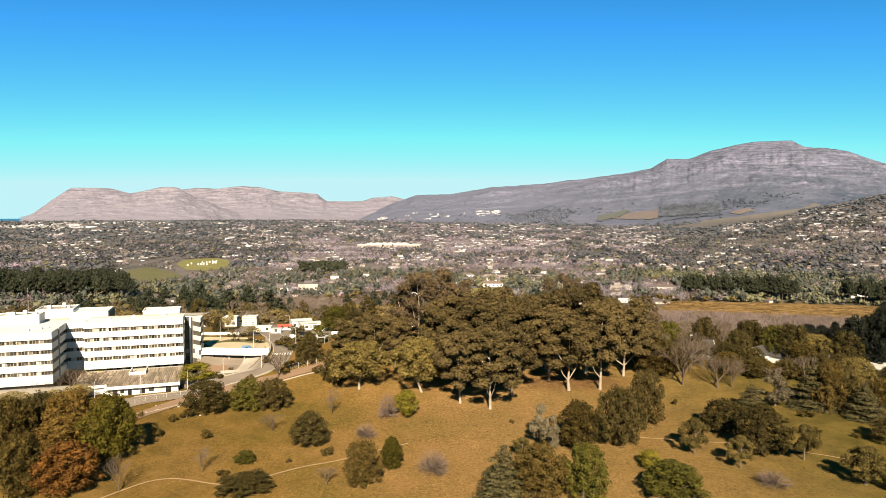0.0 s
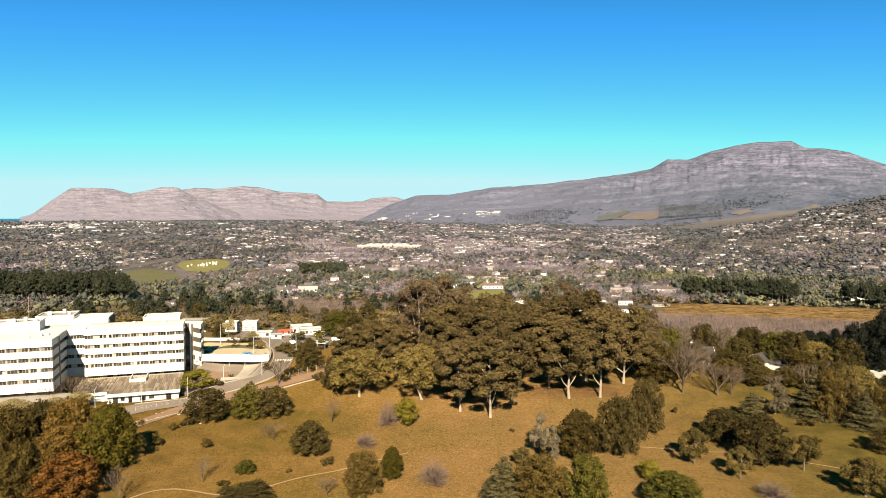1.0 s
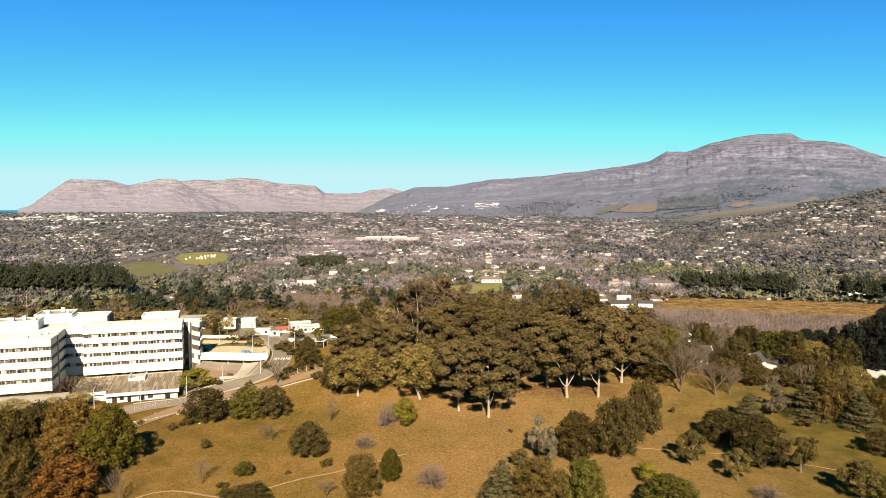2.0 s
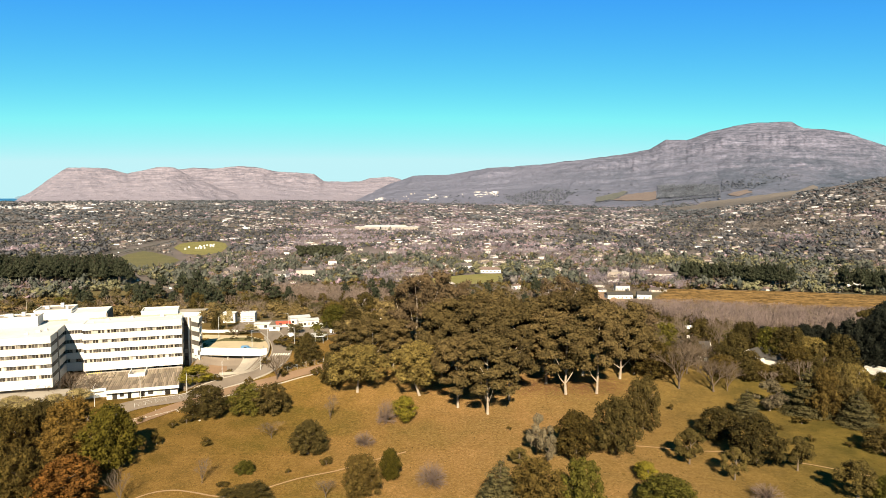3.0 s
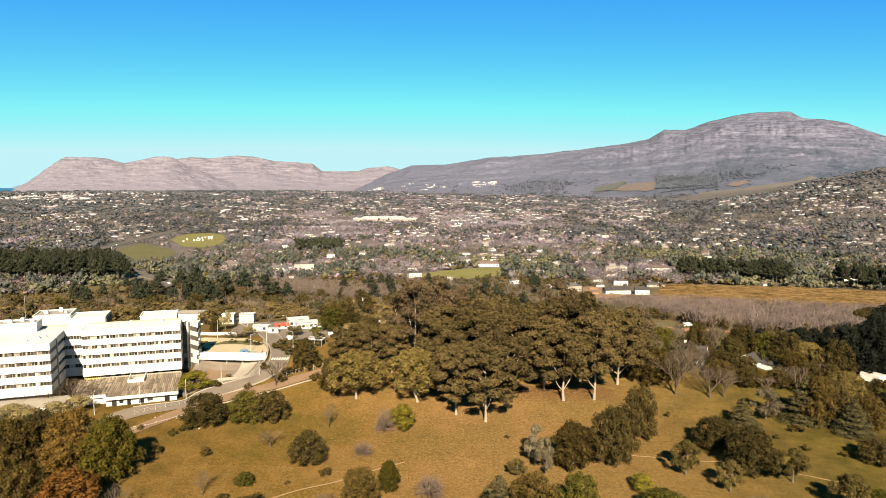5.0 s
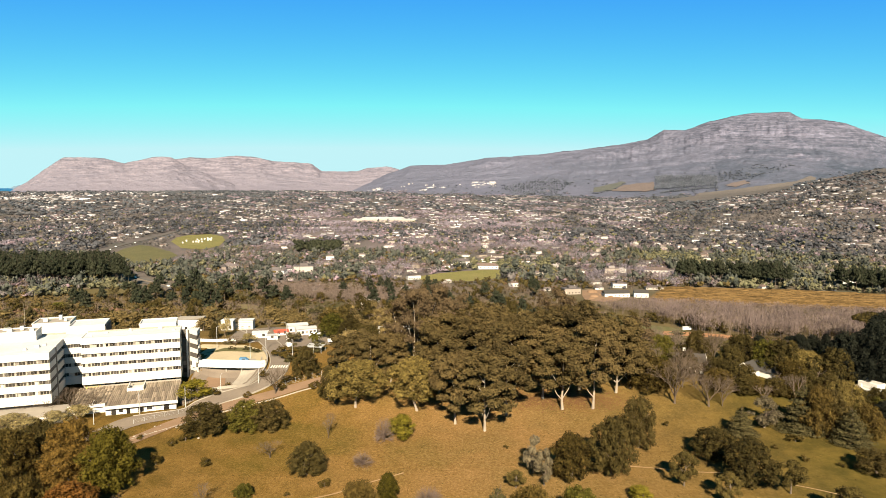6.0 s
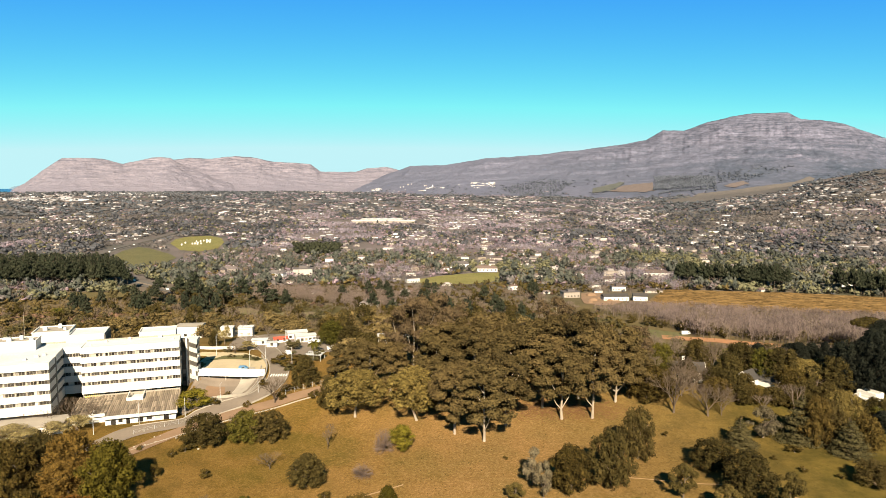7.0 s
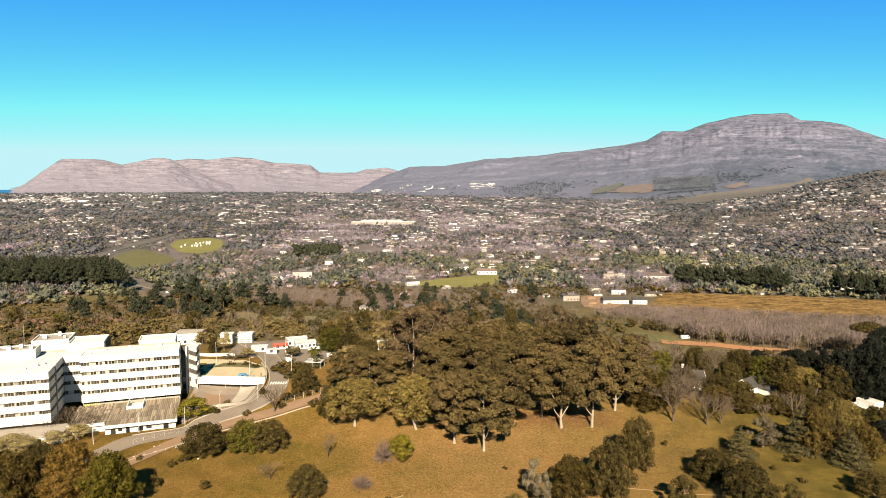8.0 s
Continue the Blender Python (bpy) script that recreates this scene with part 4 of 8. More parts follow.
def make_pine(r, mat, leaves):
    """Plantation pine: bare stem, narrow ragged top."""
    blobs = []
    for k in range(12):
        h = 0.50 + 0.47 * k / 11
        reach = 0.40 * (1.05 - h) + 0.10
        a = k * 2.4
        blobs.append((reach * math.cos(a) * 0.8, reach * math.sin(a) * 0.8, h, reach * 0.6, reach * 0.6, 0.075))
    v, f = lumps(blobs, leaves, 0.05, ICO1, r, 0.1, 0.7, 0.35, 0.7)
    return [("trunk", trunk_mesh(r, MAT["bark"], 0.85, 0.014, 0.01, 3, 0.12)), ("crown", fit_unit(v, f, mat, "crown"))]


def make_bare(r, mat, spread=0.5, levels=5, first=0.24, forks=3, girth=0.028, droop=0.0):
    me, _ = branches("trunk", mat, 1.0, spread, r, girth, forks, first, levels, droop)
    return [("trunk", unit_mesh(me))]


def make_twiggy(r, mat):
    """A leafless shrub: many fine stems fanning from the foot."""
    bm = bmesh.new()
    tube(bm, (0, 0, -0.05), (0, 0, 0.22), 0.022, 0.016, 5)
    for _ in range(120):
        a, t = r.uniform(0, 6.28), math.acos(r.uniform(-0.15, 1.0))
        d = Vector((math.cos(a) * math.sin(t), math.sin(a) * math.sin(t), math.cos(t)))
        base = Vector((math.cos(a) * 0.012, math.sin(a) * 0.012, r.uniform(0.06, 0.22)))
        mid = base + d * r.uniform(0.22, 0.34)
        tube(bm, base, mid, 0.006, 0.0045, 3)
        for _ in range(4):
            e = (d + Vector(r.normal(size=3)) * 0.36).normalized()
            tip = mid + e * r.uniform(0.18, 0.36)
            tip.z = max(tip.z, 0.02)
            tube(bm, mid, tip, 0.0042, 0.0015, 3)
    return [("stem_clump", unit_mesh(mesh_of("stem_clump", bm, mat)))]


KINDS = {}


def kind_of(key, maker, n):
    KINDS[key] = [maker(np.random.default_rng(100 * len(KINDS) + i)) for i in range(n)]


SHAPES = ("dome", "egg", "dome")


def full_kind(key, mat, leaves, n, **more):
    """Several crowns of one leaf, each of another outline."""
    KINDS[key] = [make_full(np.random.default_rng(100 * len(KINDS) + i), MAT[mat], leaves, SHAPES[(len(KINDS) + i) % 3], **more) for i in range(n)]


full_kind("round_dark", "dark", 9500, 3)
full_kind("round_green", "green", 9500, 2)
full_kind("round_olive", "olive", 9500, 3)


def make_standard(r, mat, leaves):
    """A young tree: open ragged crown over a pale bare foot."""
    v, f = lumps(soft_blobs(r, 40, 1.0, 0.26, 0.95, 0.095, 0.95), leaves, 0.021, ICO1, r, shrink=0.5, loose=0.6)
    return [("trunk", trunk_mesh(r, MAT["bark"], 0.7, 0.035, 0.02, 6, 0.24)), ("crown", fit_unit(v, f, mat, "crown"))]


KINDS["cone"] = [make_full(np.random.default_rng(8), MAT["cone_green"], 11000, "egg", 100, 0.02)]
kind_of("standard", lambda r: make_standard(r, MAT["young"], 6000), 3)
KINDS["black_fir"] = [make_full(np.random.default_rng(90 + i), MAT["black_needle"], 8000, "spire", 90, 0.03, 0.021, 0.08) for i in range(2)]
KINDS["black_round"] = [make_full(np.random.default_rng(95 + i), MAT["black_needle"], 8000, "dome", 90, 0.03, 0.021, 0.085) for i in range(2)]
full_kind("autumn", "autumn", 9500, 1)
full_kind("bronze", "bronze", 9500, 2)
KINDS["spire"] = [make_full(np.random.default_rng(77), MAT["dark"], 8000, "spire", 90, 0.03, 0.02, 0.075)]
kind_of("yellow", lambda r: make_round(r, MAT["yellow"], 4600, 20, 0.10, size=0.022), 1)
kind_of("silver", lambda r: make_round(r, MAT["grey"], 3000, 18, 0.12, size=0.024, clump=0.13), 2)
kind_of("cedar", lambda r: make_cedar(r, MAT["cedar"], 11000), 2)
kind_of("gum", lambda r: make_gum(r, MAT["gum"], 12000, low=0.29, size=0.0195), 4)
KINDS["honey_gum"] = [make_full(np.random.default_rng(60 + i), MAT["honey"], 10500, "dome", 90, 0.34, 0.0195, 0.080, "pale_bark", 0.024) for i in range(2)]
kind_of("rusty_gum", lambda r: make_gum(r, MAT["rust_gum"], 4200, 14, 0.42, 0.018), 2)
kind_of("silver_thin", lambda r: make_round(r, MAT["thin_leaf"], 2400, 12, 0.30, size=0.026, clump=0.16, core=ICO0), 2)
kind_of("bare", lambda r: make_bare(r, MAT["twig_dark"], girth=0.034), 3)
kind_of("twiggy", lambda r: make_twiggy(r, MAT["twig_red"]), 2)
kind_of("shrub", lambda r: make_round(r, MAT["olive"], 420, 8, 0.02, size=0.07, clump=0.22), 2)
kind_of("mid_dark", lambda r: make_round(r, MAT["dark"], 700, 12, 0.03, size=0.045, clump=0.18), 2)
kind_of("mid_mixed", lambda r: make_round(r, MAT["mixed"], 700, 12, 0.03, size=0.045, clump=0.18), 3)
kind_of("mid_olive", lambda r: make_round(r, MAT["olive"], 700, 12, 0.03, size=0.045, clump=0.18), 2)
kind_of("mid_heath", lambda r: make_round(r, MAT["heath"], 700, 12, 0.03, size=0.045, clump=0.18), 2)
kind_of("mid_green", lambda r: make_round(r, MAT["green"], 700, 12, 0.03, size=0.045, clump=0.18), 1)
kind_of("mid_pine", lambda r: make_pine(r, MAT["pine"], 380), 3)
kind_of("poplar", lambda r: make_bare(r, MAT["pale_bark_twig"], 0.34, 5, 0.22, 2, 0.011), 3)
kind_of("mid_bare", lambda r: make_bare(r, MAT["twig"], 0.5, 4, girth=0.036), 3)



def make_umbrella(r, mat, leaves):
    """Stone pine: tall bare trunk, steep limbs and one wide flat-domed crown."""
    blobs = []
    for k in range(60):
        a, q = k * 2.4, 0.46 * math.sqrt((k + 0.5) / 60)
        blobs.append((q * math.cos(a), q * math.sin(a), 0.90 - 0.5 * q * q + r.uniform(-0.03, 0.03), 0.09, 0.09, 0.055))
    v, f = lumps(blobs, leaves, 0.02, ICO1, r, 0.3, 0.75, 0.25)
    return [("trunk", trunk_mesh(r, MAT["bark"], 0.80, 0.022, 0.01, 8, 0.26)), ("crown", fit_unit(v, f, mat, "crown"))]


kind_of("umbrella", lambda r: make_umbrella(r, MAT["dark"], 5000), 1)
GROWN = [0]


def plant(key, name, x, y, h, w, label, group="", sink=0.0):
    """One tree: its parts stand under an empty at the foot of the trunk."""
    g = GROWN[0]
    GROWN[0] += 1
    rr = np.random.default_rng(5000 + g)
    meshes = KINDS[key][g % len(KINDS[key])]
    m = pose(x, y, land_at(x, y) - sink, 0, 0, rr.uniform(0, 360)) @ Matrix.Diagonal((w, w, h, 1))
    e = thing(name, m, label, "tree" if "shrub" not in name else "shrub", group)
    for part_name, me in meshes:
        shared(part_name, me, e)
    return e


def grow_list(rows, key, name, label, group=""):
    for x, y, h, w in rows:
        plant(key, name, x, y, h, w, label, group)


BLACK = [
    (148, 226, 17.5, 14), (154, 223, 19.5, 16), (161, 231, 19.0, 14.4),
]
ROUND_DARK = [
    (125.7, 230.8, 13.5, 13.6),
    (107.2, 230.8, 10.9, 10.3), (-71.1, 192.2, 9.3, 12.4), (-52.1, 195.4, 8.9, 10.8), (-34.8, 165.4, 8.7, 9.3),
    (-44.3, 139.7, 2.9, 11.5), (76.8, 172.9, 8.5, 10.9), (79.8, 157.8, 12.2, 12.0), (45.6, 163.9, 14.6, 11.3), (57.9, 180.0, 14.9, 9.7),
    (118.4, 188.8, 13.2, 9.8), (-108.1, 170.8, 12.6, 12.0), (115.9, 163.1, 6.4, 9.8), (-36.7, 214.4, 11.2, 7.6),
    (106.3, 217.0, 6.0, 9.0), (142.8, 203.8, 7.8, 9.1),
]
ROUND_GREEN = [
    (30.5, 134.7, 11.4, 9.6), (49.8, 135.1, 7.4, 11.6), (-59.1, 195.3, 8.8, 11.2), (98.8, 136.8, 6.1, 6.3), (-48.3, 154.0, 3.0, 4.7),
]
ROUND_OLIVE = [
    (72.8, 219.7, 12.0, 12.9), (79.1, 223.6, 9.2, 12.0), (114.1, 187.3, 14.9, 9.1), (127.2, 184.1, 10.4, 8.3), 
    (-111.0, 162.3, 14.0, 11.1), (-92.2, 138.1, 13.5, 10.6), (-17.8, 141.5, 9.8, 8.0),
    (21.2, 134.7, 11.2, 11.3), (34.8, 162.0, 11.8, 10.6), (-103.7, 143.0, 13.7, 10.4),
]
CONE = [
    (-83.4, 158.2, 15.7, 12.9), (-12.0, 150.3, 7.3, 4.9),
]
STANDARD = [
    (62.8, 157.3, 8.8, 6.2), (87.6, 152.7, 8.6, 6.4), (93.7, 138.9, 8.6, 7.8), (70.3, 148.4, 7.7, 5.0), (19.9, 156.9, 4.5, 4.6),
]
BRONZE = [
    (-98.0, 167.3, 14.4, 13.0), (-96.3, 162.2, 9.6, 12.3),
]
AUTUMN = [
    (-83.9, 139.6, 11.0, 13.2),
]
YELLOW = [
    (-82.6, 215.7, 6.4, 10.4), (-10.1, 186.4, 7.8, 7.7), (49.4, 149.2, 4.2, 5.4),
]
GREY = [
    (25.4, 164.9, 10.6, 5.4), (27.3, 158.2, 9.6, 5.2), (101.1, 193.5, 9.4, 9.4),
]
CEDAR = [
    (111.6, 191.1, 13.5, 13.1), (120.1, 180.7, 10.0, 10.8), (91.4, 188.2, 7.8, 9.1), (13.2, 134.9, 10.8, 10.4),
]
BARE = [
    (-85.5, 270.5, 4.9, 8.6), (94.6, 208.6, 8.9, 9.3), (-119.2, 206.4, 8.6, 11.4), (-131.3, 205.1, 6.3, 11.0), (-113.3, 207.3, 7.4, 8.1),
    (-138.2, 204.4, 6.0, 9.1), (-125.3, 205.8, 6.8, 9.2), (-62.8, 196.6, 7.8, 4.6), (-56.0, 218.5, 8.8, 11.7), (-32.9, 188.2, 8.4, 5.4),
    (-47.1, 175.7, 5.1, 7.9), (-26.1, 141.3, 3.9, 5.7), (-56.9, 148.9, 6.4, 5.4), (79.4, 210.6, 15.8, 18.8), (90.2, 208.3, 10.5, 16.8),
    (-71.6, 138.9, 8.4, 6.3),
]
TWIGGY = [
    (-15.8, 185.6, 8.7, 7.0), (-20.4, 169.9, 4.4, 7.1), (-2.1, 147.4, 6.2, 9.4), (73.3, 138.7, 3.8, 9.1),
]
SHRUB = [
    (-57.3, 250.8, 4.0, 8.9), (-63.0, 256.3, 3.3, 6.8), (-51.4, 243.7, 4.0, 7.3), (-63.3, 231.4, 2.3, 3.3), (-43.1, 222.2, 2.8, 4.0),
    (-53.0, 226.9, 2.5, 5.2), (-65.0, 215.9, 2.2, 2.7), (-76.1, 217.7, 2.6, 2.7), (80.4, 189.5, 1.4, 2.4), (-20.8, 144.8, 0.9, 1.3),
    (19.8, 180.1, 1.2, 1.5), (-89.3, 188.6, 1.6, 1.7), (109.0, 166.7, 1.3, 2.1), (96.9, 178.5, 1.2, 1.6), (-63.6, 170.8, 2.2, 3.1),
    (-77.6, 172.0, 3.6, 2.8), (-28.8, 158.5, 2.0, 3.2), (-75.2, 187.1, 2.5, 3.4), (-77.9, 183.6, 2.2, 2.3), (105.3, 183.0, 2.0, 4.6),
    (71.1, 194.7, 2.0, 1.7), (-39.9, 142.2, 1.1, 1.8), (101.1, 170.5, 1.7, 2.2), (-37.4, 153.8, 1.3, 1.4), (-54.7, 221.1, 2.6, 3.5),
    (-74.9, 226.1, 2.3, 2.8), (24.0, 149.0, 1.5, 1.6), (-51.6, 147.2, 1.3, 2.9),
]
HONEY = [
    (126.2, 194.5, 13.9, 10.1), (-27.3, 209.4, 15.7, 17.2), (-6.7, 206.8, 17.4, 17.7),
]
GUM = [
    (5.6, 197.8, 22.8, 14.9), (14.5, 192.8, 24.9, 16.6), (22.2, 203.3, 23.9, 15.3), (41.1, 207.2, 24.9, 17.8), (51.2, 207.4, 28.6, 17.1),
    (35.8, 214.8, 25.8, 17.2), (26.4, 216.7, 27.4, 17.4), (12.8, 215.4, 27.6, 18.4), (0.4, 217.3, 24.2, 16.3), (61.7, 218.2, 26.5, 16.5),
    (49.6, 220.9, 31.0, 17.5), (-16.7, 225.9, 18.1, 12.0), (36.3, 224.1, 27.5, 17.9), (18.3, 224.2, 28.9, 18.0),
    (-23.6, 224.2, 19.4, 12.0), (4.4, 226.5, 25.7, 18.1), (67.4, 221.4, 18.5, 14.5), (-32.6, 224.6, 18.2, 12.8),
]
GUM_THIN = [
    (-8.9, 231.5, 32.3, 14.4), (-2.7, 233.8, 33.1, 16.6), (4.6, 236.9, 30.0, 14.7), (-13.3, 236.6, 27.1, 12.6),
    (44.5, 236.5, 30.0, 15.5), (72.3, 231.1, 22.0, 13.5),
]

grow_list(BLACK, "black_round", "dark_tree", "tall near-black evergreen at the wood's edge", "park trees")
grow_list(ROUND_DARK, "round_dark", "dark_tree", "dense rounded dark green tree on dry grass", "park trees")
grow_list(ROUND_GREEN, "round_green", "green_tree", "rounded leafy green tree on dry grass", "park trees")
grow_list(ROUND_OLIVE, "round_olive", "olive_tree", "rounded olive-brown tree on dry grass", "park trees")
grow_list(HONEY, "honey_gum", "honey_tree", "spreading honey-green tree with a pale forked trunk", "park trees")
grow_list(CONE, "cone", "conical_tree", "dense conical green tree on dry grass", "park trees")
grow_list(STANDARD, "standard", "young_tree", "small olive-green tree with a pale bare foot", "park trees")
grow_list(AUTUMN, "autumn", "autumn_tree", "broad tree with rust-coloured leaves", "park trees")
grow_list(BRONZE, "bronze", "bronze_tree", "broad tree turning from olive to bronze", "park trees")
grow_list(YELLOW, "yellow", "yellow_shrub", "rounded yellow-green shrub on dry grass", "park trees")
grow_list(GREY, "silver", "silver_tree", "thin silvery grey-leaved tree", "park trees")
grow_list(CEDAR, "cedar", "cedar_tree", "layered dark cedar on dry grass", "park trees")
grow_list(BARE, "bare", "bare_tree", "leafless pale grey-brown tree", "park trees")
grow_list(TWIGGY, "twiggy", "bare_shrub", "leafless mauve twiggy shrub fanning from the ground", "park trees")
grow_list(SHRUB, "shrub", "small_shrub", "small low shrub on dry grass", "park trees")
grow_list(GUM, "gum", "gum_tree", "tall gum tree with pale trunk and dark clouded crown", "park trees")
grow_list(GUM_THIN, "rusty_gum", "gum_tree", "tall thin-crowned rusty brown gum tree", "park trees")


# ---- scattered woodland ----
def inside(x, y, outline):
    hit = np.zeros(np.shape(x), bool)
    n = len(outline)
    for i in range(n):
        (x0, y0), (x1, y1) = outline[i], outline[(i + 1) % n]
        cross = ((y0 > y) != (y1 > y)) & (x < (x1 - x0) * (y - y0) / (y1 - y0 + 1e-9) + x0)
        hit ^= cross
    return hit


def template(r, level, kind):
    """A small crown for far trees, one unit wide and high; twigs: a leafless fan of sticks; brush: a stem under a haze of fine twigs."""
    if kind == "twigs":
        n, w = ((30, 0.015), (18, 0.045), (10, 0.08))[level]
        vs, fs = [], []
        for k in range(n):
            a, lean = r.uniform(0, 6.28), r.uniform(0.05, 0.5)
            foot = np.array([math.cos(a) * 0.06, math.sin(a) * 0.06, r.uniform(0.0, 0.35)])
            tip = np.array([math.cos(a) * lean, math.sin(a) * lean, r.uniform(0.65, 1.0)])
            side = np.array([-math.sin(a + 0.6), math.cos(a + 0.6), 0]) * w * r.uniform(0.7, 1.5)
            mid = foot * 0.4 + tip * 0.6
            vs += [foot, mid + side, tip, mid - side]
            fs += [(4 * k, 4 * k + 1, 4 * k + 2), (4 * k, 4 * k + 2, 4 * k + 3)]
        return np.array(vs), np.array(fs)
    if kind == "brush":
        vs, fs = [np.array(q) for q in ((-0.02, 0, 0), (0.02, 0, 0), (0.01, 0, 0.7), (-0.01, 0, 0.7))], [(0, 1, 2), (0, 2, 3)]
        for k in range(1, 34):
            a, out = r.uniform(0, 6.28), 0.5 * math.sqrt(r.uniform())
            foot = np.array([math.cos(a) * out, math.sin(a) * out, r.uniform(0.38, 0.86) - 0.3 * out * out])
            tip = foot + np.array([math.cos(a) * 0.12 + r.normal() * 0.06, math.sin(a) * 0.12 + r.normal() * 0.06, r.uniform(0.10, 0.20)])
            side = np.array([-math.sin(a * 3), math.cos(a * 3), 0]) * 0.024 * r.uniform(0.7, 1.6)
            mid = 0.5 * (foot + tip)
            vs += [foot, mid + side, tip, mid - side]
            fs += [(4 * k, 4 * k + 1, 4 * k + 2), (4 * k, 4 * k + 2, 4 * k + 3)]
        return np.array(vs), np.array(fs)
    if level == 0:
        v, f = lumps(soft_blobs(r, 2, 0.9, 0.25, 0.85, 0.34), 18, 0.17, OCTA, r, shrink=0.85)
    elif level == 1:
        v, f = lumps(soft_blobs(r, 1, 0.6, 0.3, 0.7, 0.40), 16, 0.18, ICO1, r, jag=0.2, shrink=0.8)
    else:
        v, f = lumps(soft_blobs(r, 1, 0.7, 0.3, 0.7, 0.40), 5, 0.24, OCTA, r, jag=0.22)
    v = v.copy()
    v[:, :2] /= 0.5 * (np.ptp(v[:, 0]) + np.ptp(v[:, 1]))
    v[:, 2] = np.clip(v[:, 2], 0, None) / v[:, 2].max()
    return v, f


TEMPLATES = {(l, k): [template(np.random.default_rng(40 + l * 10 + i), l, k) for i in range(6)] for l in (0, 1, 2) for k in ("round", "twigs", "brush")}


def stuff(name, xs, ys, hs, ws, level, mat, label, category, kind="round", up=0.0):
    """Many small crowns joined into one mesh."""
    vs, fs, base = [], [], 0
    zs = relief(xs, ys)
    r = np.random.default_rng(len(name) * 31 + len(xs))
    turn = r.uniform(0, 6.28, len(xs))
    for i in range(len(xs)):
        v, f = TEMPLATES[(level, kind)][i % 6]
        c, s = math.cos(turn[i]), math.sin(turn[i])
        q = np.empty_like(v)
        q[:, 0] = (v[:, 0] * c - v[:, 1] * s) * ws[i] + xs[i]
        q[:, 1] = (v[:, 0] * s + v[:, 1] * c) * ws[i] + ys[i]
        q[:, 2] = v[:, 2] * hs[i] + zs[i] + up
        vs.append(q)
        fs.append(f + base)
        base += len(v)
    if vs:
        tagged(new(name, array_mesh(name, np.concatenate(vs), np.concatenate(fs), mat, level == 1)), label, category, kind="stuff")


def polar_scatter(r, d0, d1, n, half=37.0):
    d = np.sqrt(r.uniform(d0 * d0, d1 * d1, n))
    a = np.radians(r.uniform(-half, half, n))
    return d * np.sin(a), d * np.cos(a)


HIGHWAY = MOTORWAY[1:-1]
OPEN = HILL_FIELDS + [VINEYARD, [(-26, 706), (-24, 740), (30, 785), (80, 800), (79, 742), (62, 710), (33, 690)], [(-478, 1150), (-510, 1261), (-501, 1320), (-460, 1348), (-415, 1290), (-380, 1193), (-330, 985), (-390, 975)],
        [(-440, 860), (-505, 1040), (-506, 1110), (-474, 1085), (-400, 1000), (-360, 940), (-350, 850)],
        [(120, 545), (128, 650), (215, 640), (185, 560)],
        [(-150, 190), (-150, 300), (-35, 305), (-38, 190)], [(-42, 120), (-42, 246), (80, 246), (80, 120)],
        [(-180, 541), (-182, 580), (-100, 535), (-30, 378), (-64, 350), (-110, 460)], [(-366, 618), (-382, 646), (-303, 645), (-272, 626), (-290, 612), (-330, 609)]]
HOUSE_SPOTS = []


def free(x, y, margin=0.0):
    ok = np.ones(np.shape(x), bool)
    for o in OPEN:
        ok &= ~inside(x, y, o)
    for (ax, ay), (bx, by) in zip(HIGHWAY, HIGHWAY[1:]):
        dx, dy = bx - ax, by - ay
        t = np.clip(((x - ax) * dx + (y - ay) * dy) / (dx * dx + dy * dy), 0, 1)
        ok &= np.hypot(x - ax - t * dx, y - ay - t * dy) > 17
        ok &= ~((np.hypot(x - ax - t * dx + 0.4 * 20, y - ay - t * dy + 0.9 * 20) < 12 + 0.02 * np.clip(y - 640, 0, 600)) & (y > 640))
    return ok


def clear_of_houses(x, y):
    """Open ground round each house and a strip cleared towards the camera to keep it in view, with a few trees left."""
    luck = np.random.default_rng(len(x)).uniform(size=len(x))
    ok = np.ones(np.shape(x), bool)
    for hx, hy, size in HOUSE_SPOTS:
        d = math.hypot(hx, hy)
        ux, uy = hx / d, hy / d
        along = (hx - x) * ux + (hy - y) * uy
        across = np.abs((x - hx) * uy - (y - hy) * ux)
        ok &= ~((along > -size * 0.55) & (along < size * 0.5 + max(0.023 * d, 24)) & (across < size * 0.58) & (luck > 0.14))
    return ok


